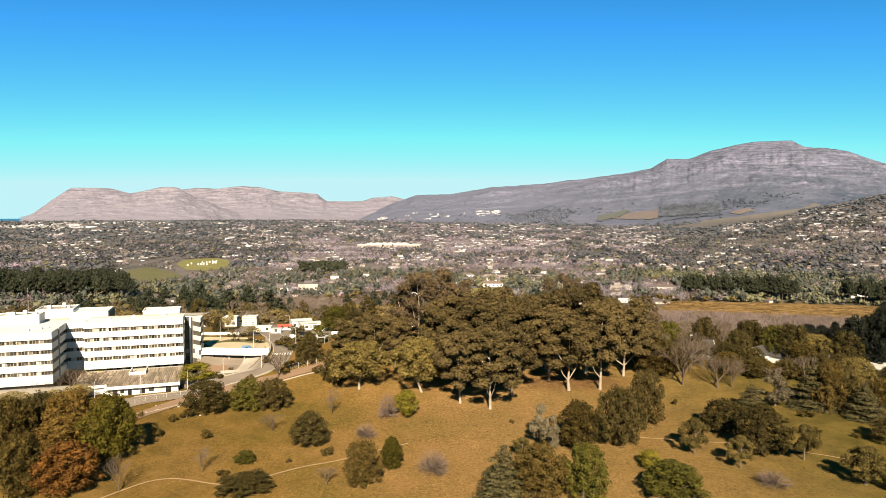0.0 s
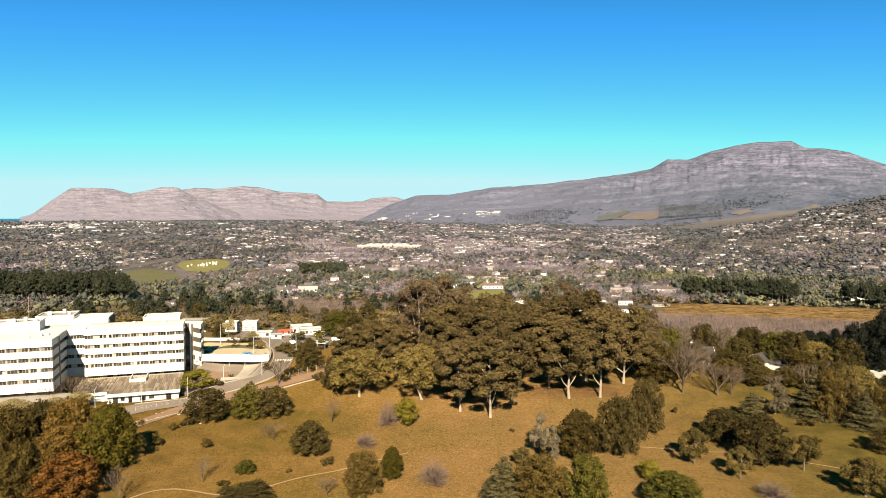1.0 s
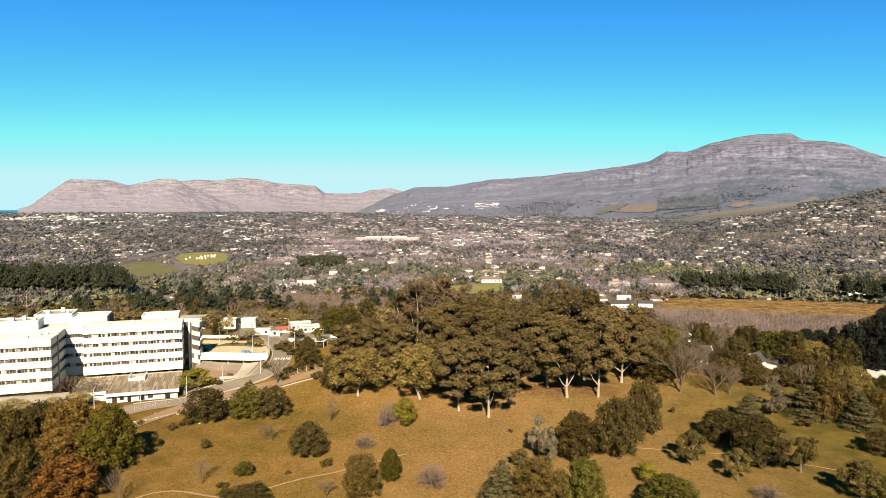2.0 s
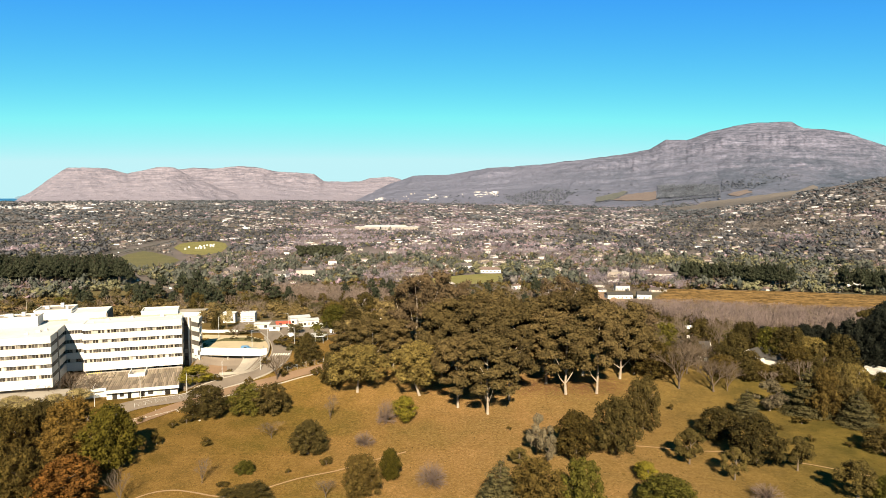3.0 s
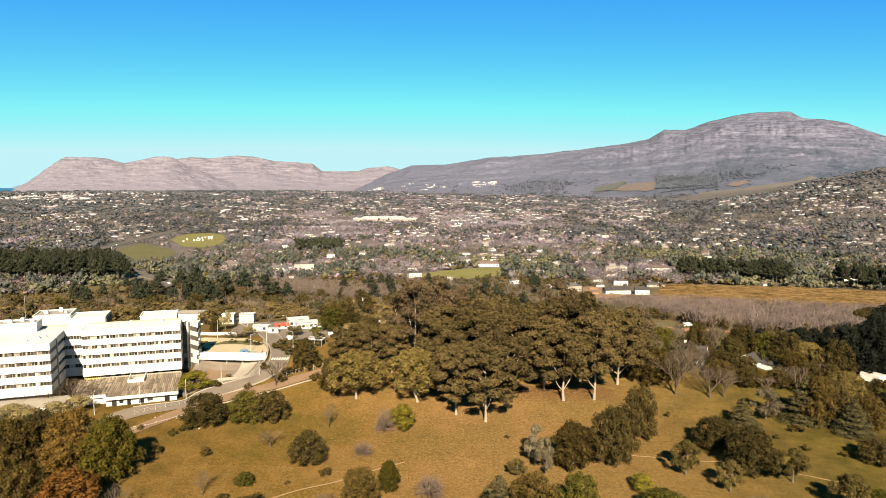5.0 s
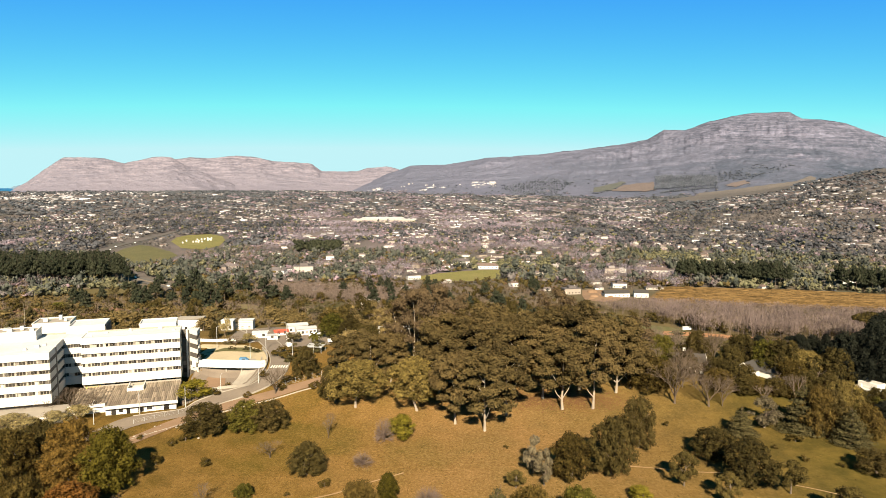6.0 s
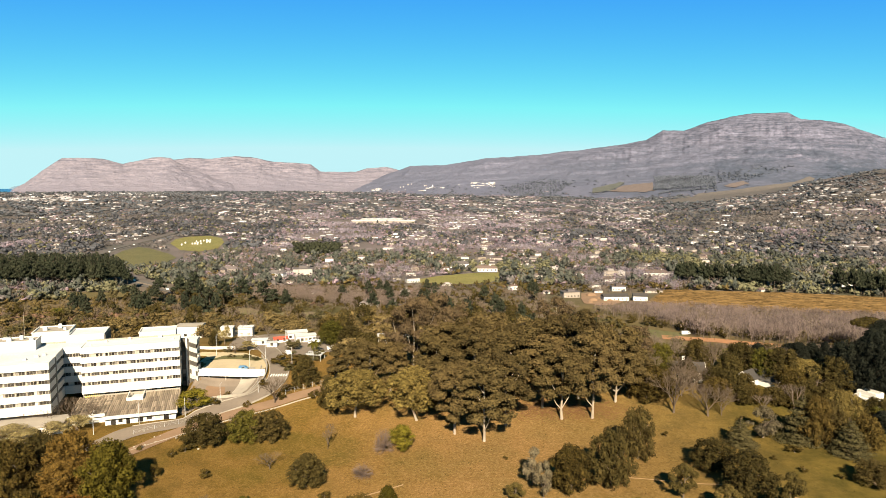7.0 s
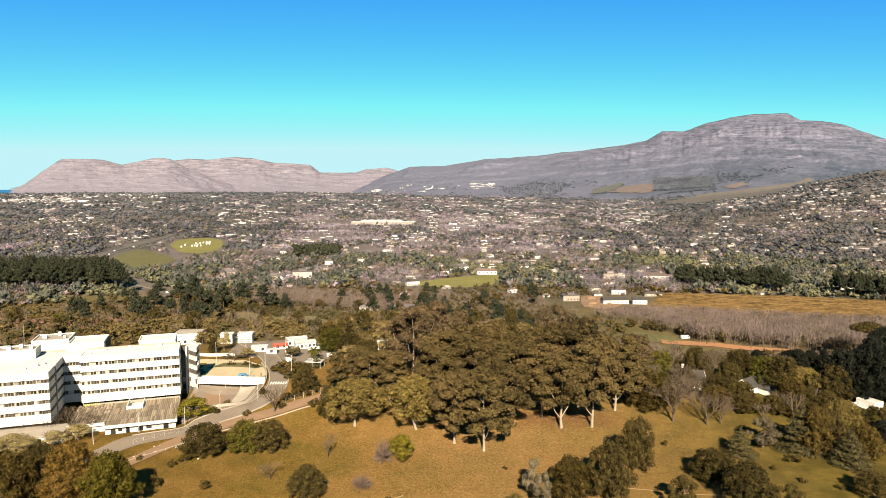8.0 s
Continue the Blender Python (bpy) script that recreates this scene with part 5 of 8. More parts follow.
# ---- houses of the valley ----
def house_meshes(r, w, d, h, style):
    """Meshes of a house: wall, roof, windows, chimney; w along x."""
    out = []
    bm = bmesh.new()
    box(bm, -w / 2, w / 2, -d / 2, d / 2, -1.5, h)
    if style == "wing":
        box(bm, -w / 2 - 0.003, -w / 2 + w * 0.38, -d / 2 - d * 0.6, -d / 2 + 0.5, -1.5, h - 0.004)
    out.append(("wall", mesh_of("wall", bm, MAT["plaster"])))
    bm = bmesh.new()

    def hip(x0, x1, y0, y1, rise):
        e = 0.5
        x0, x1, y0, y1 = x0 - e, x1 + e, y0 - e, y1 + e
        run = min(x1 - x0, y1 - y0) / 2
        if x1 - x0 >= y1 - y0:
            ridge = [(x0 + run * 0.8, (y0 + y1) / 2), (x1 - run * 0.8, (y0 + y1) / 2)]
        else:
            ridge = [((x0 + x1) / 2, y0 + run * 0.8), ((x0 + x1) / 2, y1 - run * 0.8)]
        b = [bm.verts.new((x, y, h - 0.15)) for x, y in ((x0, y0), (x1, y0), (x1, y1), (x0, y1))]
        t = [bm.verts.new((x, y, h + rise)) for x, y in ridge]
        bm.faces.new(b[::-1])
        if x1 - x0 >= y1 - y0:
            for f in ((b[0], b[1], t[1], t[0]), (b[1], b[2], t[1]), (b[2], b[3], t[0], t[1]), (b[3], b[0], t[0])):
                bm.faces.new(f)
        else:
            for f in ((b[0], b[1], t[0]), (b[1], b[2], t[1], t[0]), (b[2], b[3], t[1]), (b[3], b[0], t[0], t[1])):
                bm.faces.new(f)

    if style == "flat":
        box(bm, -w / 2 - 0.4, w / 2 + 0.4, -d / 2 - 0.4, d / 2 + 0.4, h, h + 0.45)
        box(bm, -w * 0.2, w * 0.25, -d * 0.3, d * 0.3, h + 0.45, h + 2.6)
    else:
        hip(-w / 2, w / 2, -d / 2, d / 2, d * 0.26)
        if style == "wing":
            hip(-w / 2, -w / 2 + w * 0.38, -d / 2 - d * 0.6, d * 0.1, w * 0.10)
    out.append(("roof", mesh_of("roof", bm, MAT["house_roof"])))
    bm = bmesh.new()
    box(bm, w * 0.2, w * 0.2 + 0.9, -0.5, 0.5, h - 0.2, h + d * 0.26 + 1.0)
    out.append(("chimney", mesh_of("chimney", bm, MAT["plaster"])))
    n = max(2, int(w / 3.6))
    for k in range(n):
        bm = bmesh.new()
        x = -w / 2 + w * (k + 0.5) / n
        if style == "wing" and x < -w / 2 + w * 0.42:
            continue
        box(bm, x - 0.7, x + 0.7, -d / 2 - 0.05, -d / 2 + 0.2, 0.8, 2.2)
        out.append(("window", mesh_of("window", bm, MAT["glass"])))
    return out


HOUSES = [house_meshes(rng, w, d, h, s) for w, d, h, s in ((16, 9, 3.4, "hip"), (20, 10, 3.6, "wing"), (14, 9, 5.8, "hip"), (18, 11, 5.6, "flat"), (24, 9, 3.4, "hip"), (13, 8, 3.2, "wing"))]


def house(x, y, turn, k, scale, label, name="house", group="houses of the suburb"):
    e = thing(name, pose(x, y, land_at(x, y) + 0.3, 0, 0, turn) @ Matrix.Scale(scale, 4), label, "house", group)
    for part_name, me in HOUSES[k]:
        shared(part_name, me, e)
    HOUSE_SPOTS.append((x, y, 18 * scale))
    return e


hr = np.random.default_rng(21)
hx, hy = polar_scatter(hr, 640, 1320, 640, 35.5)
ok = free(hx, hy)
count = 0
for x, y in zip(hx[ok], hy[ok]):
    az = math.degrees(math.atan2(x, y))
    if az < -17 and y < 1000:
        continue
    if any(math.hypot(x - a, y - b) < 24 for a, b, _ in HOUSE_SPOTS):
        continue
    house(x, y, hr.uniform(-28, 28), int(hr.integers(0, 6)), hr.uniform(0.5, 0.8), "light plastered suburban house among garden trees")
    count += 1
    if count > 200:
        break
# larger houses
for x, y, turn, k, s, label in (
        (-160, 776, 8, 3, 1.25, "large white flat-roofed building among bare trees"), (-188, 760, -10, 0, 1.3, "white house with a pale roof behind bare trees"),
        (-255, 800, 6, 1, 1.1, "long white house with a grey roof"), (60, 806, 0, 4, 1.2, "wide cream building behind the playing field"),
        (30, 850, 5, 1, 1.2, "cream villa with hipped roofs"), (68, 880, -5, 0, 1.2, "pale orange villa with a tiled roof"), (205, 770, 4, 3, 0.95, "white modern house behind dark trees"),
        (258, 765, -6, 4, 1.25, "long white mansion behind dark trees"), (128, 622, 10, 3, 0.9, "white site office on bare orange earth"),
        (-25, 560, 0, 4, 1.3, "low white house behind a hedge"), (-60, 575, 0, 5, 1.2, "low white house behind a hedge"), (450, 700, -12, 1, 1.7, "pink villa with red tiled roofs")):
    house(x, y, turn, k, s, label)

# shops with long white roofs
for x, y, w, d, turn in ((-180, 1735, 90, 24, 3), (-95, 1740, 70, 22, 0), (-150, 1790, 110, 24, 2)):
    shop = thing("shopping_hall", pose(x, y, land_at(x, y), 0, 0, turn), "long low shopping hall with a white roof", "hall", "shopping halls")
    bm = bmesh.new()
    box(bm, -w / 2, w / 2, -d / 2, d / 2, -1, 7)
    part("wall", bm, MAT["plaster"], shop)
    bm = bmesh.new()
    prism(bm, [(-w / 2 - 1, -d / 2 - 1), (w / 2 + 1, -d / 2 - 1), (w / 2 + 1, d / 2 + 1), (-w / 2 - 1, d / 2 + 1)], 7, 8.2)
    for k in range(6):
        box(bm, -w / 2 + w * (k + 0.3) / 6, -w / 2 + w * (k + 0.7) / 6, -d / 3, d / 3, 8.2, 9.4)
    part("roof", bm, MAT["metal"], shop)

# far houses, too small to tell apart
hx, hy = [], []
row = 1330.0
while row < 3550:
    az = -36.0
    while az < 36:
        d = row + hr.normal() * 14
        az += math.degrees(hr.uniform(9, 27) * (1 + max(0, (d - 2200) / 1500)) / d)
        town = noise.noise(Vector((az * 0.22, d * 0.0022, 7.0))) + noise.noise(Vector((az * 0.9, d * 0.008, 2.0))) * 0.7
        thick = np.interp(az, [-36, -10, 0, 16, 20, 36], [-0.10, -0.04, 0.03, 0.03, 0.05, 0.10]) - max(0, d - 2300) / 4500
        if town + thick > 0.03:
            hx.append(d * math.sin(radians(az)))
            hy.append(d * math.cos(radians(az)))
    row += 42 + 0.012 * row
hx, hy = np.array(hx), np.array(hy)
ok = free(hx, hy)
hx, hy = hx[ok], hy[ok]
vs, fs, vr, fr, base = [], [], [], [], 0
BOXF = np.array([(0, 1, 5, 4), (1, 2, 6, 5), (2, 3, 7, 6), (3, 0, 4, 7), (4, 5, 6, 7)])
zz = relief(hx, hy)
for x, y, z in zip(hx, hy, zz):
    d = math.hypot(x, y)
    az = math.degrees(math.atan2(x, y))
    grow = 1.0 + max(0, (d - 2200) / 2600)
    if z - land_at(x, y) > 2:
        continue
    w, dep, h = (5.0 + 17 * hr.uniform() ** 2.2) * grow, hr.uniform(5, 9) * grow, (1.9 + 2.2 * hr.uniform() ** 2) * grow
    a = hr.uniform(-0.3, 0.3) - radians(az)
    if hr.uniform() < 0.75:
        HOUSE_SPOTS.append((x, y, w))
    c, s = math.cos(a), math.sin(a)
    pts = np.array([(-w / 2, -dep / 2), (w / 2, -dep / 2), (w / 2, dep / 2), (-w / 2, dep / 2)]) @ np.array([[c, s], [-s, c]]) + (x, y)
    lo = np.column_stack([pts, np.full(4, z - 2)])
    hi = np.column_stack([pts, np.full(4, z + h)])
    vs.append(np.vstack([lo, hi]))
    fs.append(BOXF + base)
    top = np.column_stack([(pts - (x, y)) * 1.08 + (x, y), np.full(4, z + h + 0.05)])
    ridge = np.column_stack([(pts - (x, y)) * (0.4, 0.4) + (x, y), np.full(4, z + h + dep * 0.26)])
    vr.append(np.vstack([top, ridge]))
    fr.append(BOXF + base)
    base += 8
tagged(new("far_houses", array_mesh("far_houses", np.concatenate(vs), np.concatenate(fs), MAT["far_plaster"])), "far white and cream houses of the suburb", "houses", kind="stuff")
tagged(new("far_roofs", array_mesh("far_roofs", np.concatenate(vr), np.concatenate(fr), MAT["house_roof"])), "far brown and pale roofs of the suburb", "roofs", kind="stuff")

# ---- woods ----
wr = np.random.default_rng(77)


def block(x, y, az0, az1, d0, d1):
    a, d = np.degrees(np.arctan2(x, y)), np.hypot(x, y)
    return (a > az0) & (a < az1) & (d > d0) & (d < d1)


# single trees behind the park
tx, ty = polar_scatter(wr, 238, 450, 4200, 36)
ok = free(tx, ty) & (np.hypot(tx - 20, ty - 215) > 40)
kept = []
for x, y in zip(tx[ok], ty[ok]):
    gap = (6.2 if x > 60 else 7.5) if y < 320 else 9.5
    if any(abs(x - a) < gap and abs(y - b) < gap for a, b in kept):
        continue
    if x > 128 and y > 366 - 0.28 * (x - 170):
        continue
    if min(math.hypot(x - 93, y - 236), math.hypot(x - 114, y - 226), math.hypot(x - 146, y - 212)) < 9:
        continue
    kept.append((x, y))
for x, y in kept:
    u = wr.uniform()
    right = x > 60
    if x < -60:
        key, name, label, h, w = ("mid_heath", "olive_tree", "light brown-olive bushy tree behind the white building", wr.uniform(3, 6.5), wr.uniform(5, 9)) if u < 0.6 else (
            ("mid_mixed", "broadleaf_tree", "dull green tree behind the white building", wr.uniform(4, 8), wr.uniform(5, 9)) if u < 0.78 else ("mid_bare", "bare_tree", "leafless grey-brown tree behind the building", wr.uniform(5, 8), wr.uniform(5, 8)))
    elif right and y > 290:
        key, name, label, h, w = ("mid_olive", "olive_shrub", "low brown-olive bush on the valley side", wr.uniform(3, 6.5), wr.uniform(5, 9)) if u < 0.28 else (
            ("mid_mixed", "broadleaf_tree", "low dull green tree on the valley side", wr.uniform(3.5, 7), wr.uniform(6, 10)) if u < 0.50 else ("mid_bare", "bare_tree", "leafless grey-brown tree on the valley side", wr.uniform(7, 12), wr.uniform(6, 9)))
    elif right:
        key, name, label, h, w = ("mid_dark", "dark_tree", "dense dark green tree at the park's edge", wr.uniform(6, 11), wr.uniform(8, 12)) if u < 0.20 else (
            ("mid_mixed", "broadleaf_tree", "dull green tree at the park's edge", wr.uniform(4.5, 8.5), wr.uniform(6, 10)) if u < 0.38 else (
                ("mid_bare", "bare_tree", "leafless grey-brown tree at the park's edge", wr.uniform(6, 11), wr.uniform(6, 10)) if u < 0.84 else ("mid_green", "green_tree", "bright green leafy tree", wr.uniform(4, 7), wr.uniform(5, 8))))
    else:
        key, name, label, h, w = ("mid_heath", "olive_tree", "light brown-olive tree behind the gum grove", wr.uniform(5, 10), wr.uniform(6, 10)) if u < 0.5 else (
            ("mid_dark", "dark_tree", "dark green tree behind the gum grove", wr.uniform(8, 13), wr.uniform(7, 11)) if u < 0.8 else ("mid_olive", "olive_tree", "brown-olive tree behind the gum grove", wr.uniform(6, 11), wr.uniform(7, 11)))
    if x > 138 and y < 285 and u < 0.55:
        key, name, label, h = "black_fir", "fir_tree", "near-black fir at the wood's edge", h * 1.15
    # height capped under the camera's sight line so the track beyond shows
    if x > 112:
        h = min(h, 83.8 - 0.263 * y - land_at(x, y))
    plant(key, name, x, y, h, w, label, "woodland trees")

# pointed conifers by the road and the white hall
for x, y, h, w in ((-47.9, 231.4, 11.0, 9.5), (-99.0, 284, 7.0, 4.2)):
    plant("spire", "conifer", x, y, h, w, "pointed dark conifer beside the road", "trees by the building")
for key, name, x, y, h, w, label in (("round_green", "green_tree", -47.5, 287, 11, 11, "large bright olive-green tree by the parked vans"), ("round_dark", "dark_tree", -37.5, 280, 10, 12, "spreading dark tree before the store hut"),
                                     ("round_dark", "dark_tree", -29, 262, 11, 12, "spreading dark tree before the store hut"), ("silver_thin", "thin_tree", -95.5, 288, 9, 5, "thin pale tree before the plant building"), ("silver_thin", "thin_tree", -82, 277, 4, 6, "thin pale bush by the yard")):
    plant(key, name, x, y, h, w, label, "trees by the building")
for x, y, h, w in ((-85, 264.5, 1.6, 3.5), (-79, 264, 1.8, 3.5), (-74.5, 261.5, 1.5, 3), (-90, 274, 2.2, 4), (-84, 276, 2.4, 4.5), (-62.5, 277, 4.5, 7), (-58, 262, 3.6, 6), (-53, 255, 3.4, 6), (-49, 262, 4.0, 7), (-57, 246, 2.6, 5)):
    plant("mid_mixed", "green_shrub", x, y, h, w, "rounded green shrub beside the road", "trees by the building")

# trees close round the houses at the park's edge
for key, name, x, y, h, w in (
        ("bare", "bare_tree", 92, 226, 10, 10), ("round_olive", "olive_tree", 98, 220, 7.5, 9), ("round_dark", "dark_tree", 116, 216, 6, 8), ("round_dark", "dark_tree", 124, 218, 6.5, 8), ("round_olive", "olive_tree", 125, 222, 9.5, 10), ("round_dark", "dark_tree", 127, 216, 8, 9),
        ("round_green", "green_tree", 121, 234, 12, 11), ("round_dark", "dark_tree", 99, 243, 13, 11), ("bare", "bare_tree", 104, 240, 13, 12), ("round_dark", "dark_tree", 114, 238, 13, 11),
        ("bare", "bare_tree", 127, 237, 12, 12), ("honey_gum", "olive_tree", 131, 227, 11, 12), ("round_dark", "dark_tree", 141, 224, 13, 12), ("round_dark", "dark_tree", 128, 205, 8, 8), ("round_dark", "dark_tree", 159, 206, 6, 7), ("round_olive", "olive_tree", 131, 207, 8, 9),
        ("round_green", "green_tree", 84, 240, 12, 11), ("bare", "bare_tree", 88, 228, 12, 12), ("bare", "bare_tree", 97, 229, 10, 10), ("round_dark", "dark_tree", 91, 231, 9, 9), ("round_dark", "dark_tree", 103, 224, 8, 9), ("round_dark", "dark_tree", 108, 222, 8, 8), ("round_olive", "olive_tree", 109, 218, 6, 7), ("round_olive", "olive_tree", 122, 213, 5.5, 7), ("round_dark", "dark_tree", 138, 205, 7, 8), ("round_dark", "dark_tree", 133, 214, 8.5, 9), ("bare", "bare_tree", 86, 222, 11, 12), ("bare", "bare_tree", 99, 217, 8, 9), ("bare", "bare_tree", 78, 238, 12, 12), ("round_dark", "dark_tree", 74, 231, 10, 10), ("round_olive", "olive_tree", 70, 238, 12, 12), ("round_dark", "dark_tree", 82, 225, 6.5, 8), ("round_dark", "dark_tree", 100, 228, 8, 8)):
    plant(key, name, x, y, h, w, {"bare": "leafless grey-brown tree", "honey": "honey-olive rounded tree"}.get(key.split("_")[0], "dense dark evergreen tree" if "dark" in key else "rounded olive-green tree") + " beside houses at the park's edge", "woodland trees")

# belt of mauve leafless trees below the playing field
bx, by = wr.uniform(-175, 10, 900), wr.uniform(560, 660, 900)
ok = free(bx, by) & (np.abs(by - 612 - 18 * np.sin(bx * 0.03)) < 34)
bx, by = bx[ok], by[ok]
stuff("bare_thicket", bx, by, wr.uniform(6, 10, len(bx)), wr.uniform(5, 9, len(bx)), 0, MAT["mauve"], "thicket of pale mauve leafless trees", "trees", "brush")
# red-brown brush at the valley's west side
bx, by = wr.uniform(-330, -190, 420), wr.uniform(330, 470, 420)
ok = free(bx, by) & (np.abs(bx) < 0.7 * by)
bx, by = bx[ok], by[ok]
stuff("brown_brush", bx, by, wr.uniform(2.5, 5, len(bx)), wr.uniform(4, 8, len(bx)), 0, MAT["brick"], "red-brown winter brush", "bushes", "round")

# pine belts and plantation
for x0, y0, x1, y1, n, depth in ((258, 690, 362, 662, 70, 24), (394, 640, 470, 590, 48, 24)):
    for k in range(n):
        t, s = wr.uniform(), wr.uniform()
        plant("mid_pine", "pine_tree", x0 + (x1 - x0) * t + s * 8, y0 + (y1 - y0) * t + s * depth, wr.uniform(19, 26), wr.uniform(8, 12), "tall dark pine in a belt beside the vineyard", "pine belt")
for k in range(200):
    t, s = wr.uniform(), wr.uniform()
    plant("mid_pine", "pine_tree", -480 + 165 * t - 60 * s, 690 - 26 * t + s * 95, wr.uniform(20, 29), wr.uniform(9.5, 13.5), "tall dark plantation pine", "pine plantation")

# leafless poplars before the vineyard
POPLARS = [(128, 540), (160, 508), (186, 448), (212, 435), (247, 422), (320, 397), (410, 440), (372, 525), (298, 540), (190, 572)]
OPEN.append(POPLARS)


def poplar_height(x, y):
    """Tall at the front by the track, lower towards the vineyard."""
    return np.interp(y - (448 - 0.36 * (x - 186)), [0, 25, 60, 130], [14.5, 13.5, 10.5, 7.0])


count = 0
while count < 300:
    x, y = wr.uniform(128, 410), wr.uniform(397, 572)
    if inside(np.array([x]), np.array([y]), POPLARS)[0] and (y < 472 - 0.36 * (x - 186) or wr.uniform() < 0.30) and x < 0.72 * y:
        plant("poplar", "poplar_tree", x, y, float(poplar_height(x, y)) * wr.uniform(0.85, 1.08), wr.uniform(3.5, 6), "slender leafless poplar with mauve twigs", "poplar belt")
        count += 1
for x, y, h, w in ((189, 466, 13, 9), (196, 459, 10, 8), (184, 472, 11, 9), (163, 492, 8, 10), (152, 505, 7, 9), (171, 486, 6, 8)):
    plant("mid_dark", "dark_tree", x, y, h, w, "dark evergreen beside the leafless poplars", "woodland trees")

for x, y, h, w in ((165, 239, 14.5, 14), (173, 248, 15, 15), (164, 229, 14, 12), (180, 254, 14, 14), (157, 234, 10.5, 12), (186, 262, 13, 14)):
    plant("black_fir", "fir_tree", x, y, h * 1.25, w, "tall near-black fir at the wood's edge", "woodland trees")

plant("umbrella", "umbrella_pine", 267, 394, 24, 19, "tall umbrella pine with a wide flat dark crown", "woodland trees")

# a hedge of trees along the near motorway
for k in range(44):
    t = k / 43
    x, y = -112 - 146 * t + wr.uniform(-2, 2), 524 + 112 * t + wr.uniform(-5, 5)
    plant(("mid_mixed", "mid_dark", "mid_olive")[k % 3], "hedge_tree", x, y, wr.uniform(6, 10), wr.uniform(6, 9), "bushy tree in the belt beside the motorway", "motorway trees")

OPEN.append([(125, 420), (125, 330), (330, 290), (330, 385), (148, 448)])
OPEN.append([(148, 448), (330, 385), (420, 440), (330, 480), (190, 590), (140, 560)])


def spread(name, d0, d1, n, level, mixes, label, half=36.5, big=1.0):
    """Scattered crowns of several looks between two distances, by patches."""
    x, y = polar_scatter(wr, d0, d1, n, half)
    ok = free(x, y)
    x, y = x[ok], y[ok]
    ok = clear_of_houses(x, y)
    x, y = x[ok], y[ok]
    if d1 > 3000:
        flat = relief(x, y) - land(x, y) < 3 + 22 * wr.uniform(size=len(x)) ** 4
        x, y = x[flat], y[flat]
        # the white town on the plain stands almost free of trees
        bare = block(x, y, -36, -22.5, 2680, 3900) & (wr.uniform(size=len(x)) < 0.7)
        x, y = x[~bare], y[~bare]
    thick = np.array([noise.noise(Vector((a * 0.011, b * 0.007, 6.0))) for a, b in zip(x, y)])
    ok = thick + wr.normal(size=len(x)) * 0.22 + 0.25 * np.clip((np.abs(np.degrees(np.arctan2(x, y)) - 2) - 12) / 10, 0, 1) > (-0.30 if d1 > 900 else -0.55)
    x, y, thick = x[ok], y[ok], thick[ok]
    patch = np.array([noise.fractal(Vector((a * 0.0065, b * 0.004, 3.0)), 0.8, 2.0, 4) for a, b in zip(x, y)]) + wr.normal(size=len(x)) * 0.24
    az = np.degrees(np.arctan2(x, y))
    patch += 0.16 * np.exp(-((az + 2) / 11) ** 2) - 0.50 * np.clip((az - 14) / 9, 0, 1) - 0.40 * np.clip((-11 - az) / 9, 0, 1)
    order = patch.argsort().argsort() / max(1, len(x))
    lo = 0.0
    for key, share, h0, h1, w0, w1, shape in mixes:
        sel = (order >= lo) & (order < lo + share)
        lo += share
        k = int(sel.sum())
        grow = (0.72 + 0.5 * wr.uniform(size=k) ** 2 + 0.35 * np.clip(thick[sel], -0.3, 1)) * big
        stuff(name, x[sel], y[sel], wr.uniform(h0, h1, k) * grow, wr.uniform(w0, w1, k) * grow, level, MAT[key], label, "trees", shape)


NEAR_MIX = [("heath", 0.34, 1.6, 4, 3, 6, "round"), ("olive", 0.14, 1.6, 4, 3, 6, "round"), ("mixed", 0.20, 2, 4.5, 3, 6, "round"), ("brick", 0.04, 1.6, 3.4, 3, 6, "round"), ("dark", 0.10, 3, 6, 4, 7, "round"), ("mauve", 0.18, 2.5, 5.5, 4, 7, "brush")]
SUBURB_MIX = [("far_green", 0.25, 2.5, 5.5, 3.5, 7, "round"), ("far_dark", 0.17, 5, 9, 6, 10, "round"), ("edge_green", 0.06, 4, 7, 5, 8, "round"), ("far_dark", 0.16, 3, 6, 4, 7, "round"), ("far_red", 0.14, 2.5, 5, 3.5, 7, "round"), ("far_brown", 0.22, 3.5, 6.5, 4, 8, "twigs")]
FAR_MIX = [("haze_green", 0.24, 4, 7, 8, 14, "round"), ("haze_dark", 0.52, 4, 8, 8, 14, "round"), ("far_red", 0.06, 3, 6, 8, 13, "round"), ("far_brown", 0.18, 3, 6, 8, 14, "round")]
# dark pines standing above the scrub before the motorway
for x, y, h, w in ((-236.6, 597, 25, 13), (-226, 604, 28, 14), (-187.9, 570, 25, 14), (-171, 570, 27, 15), (-155.7, 580, 22, 13), (-263, 614, 22, 12), (-206, 586, 17, 12), (-143, 566, 17, 12), (-216, 592, 19, 12), (-128, 552, 15, 11)):
    plant("mid_pine", "pine_tree", x, y, h, w, "single dark pine before the motorway", "valley trees")
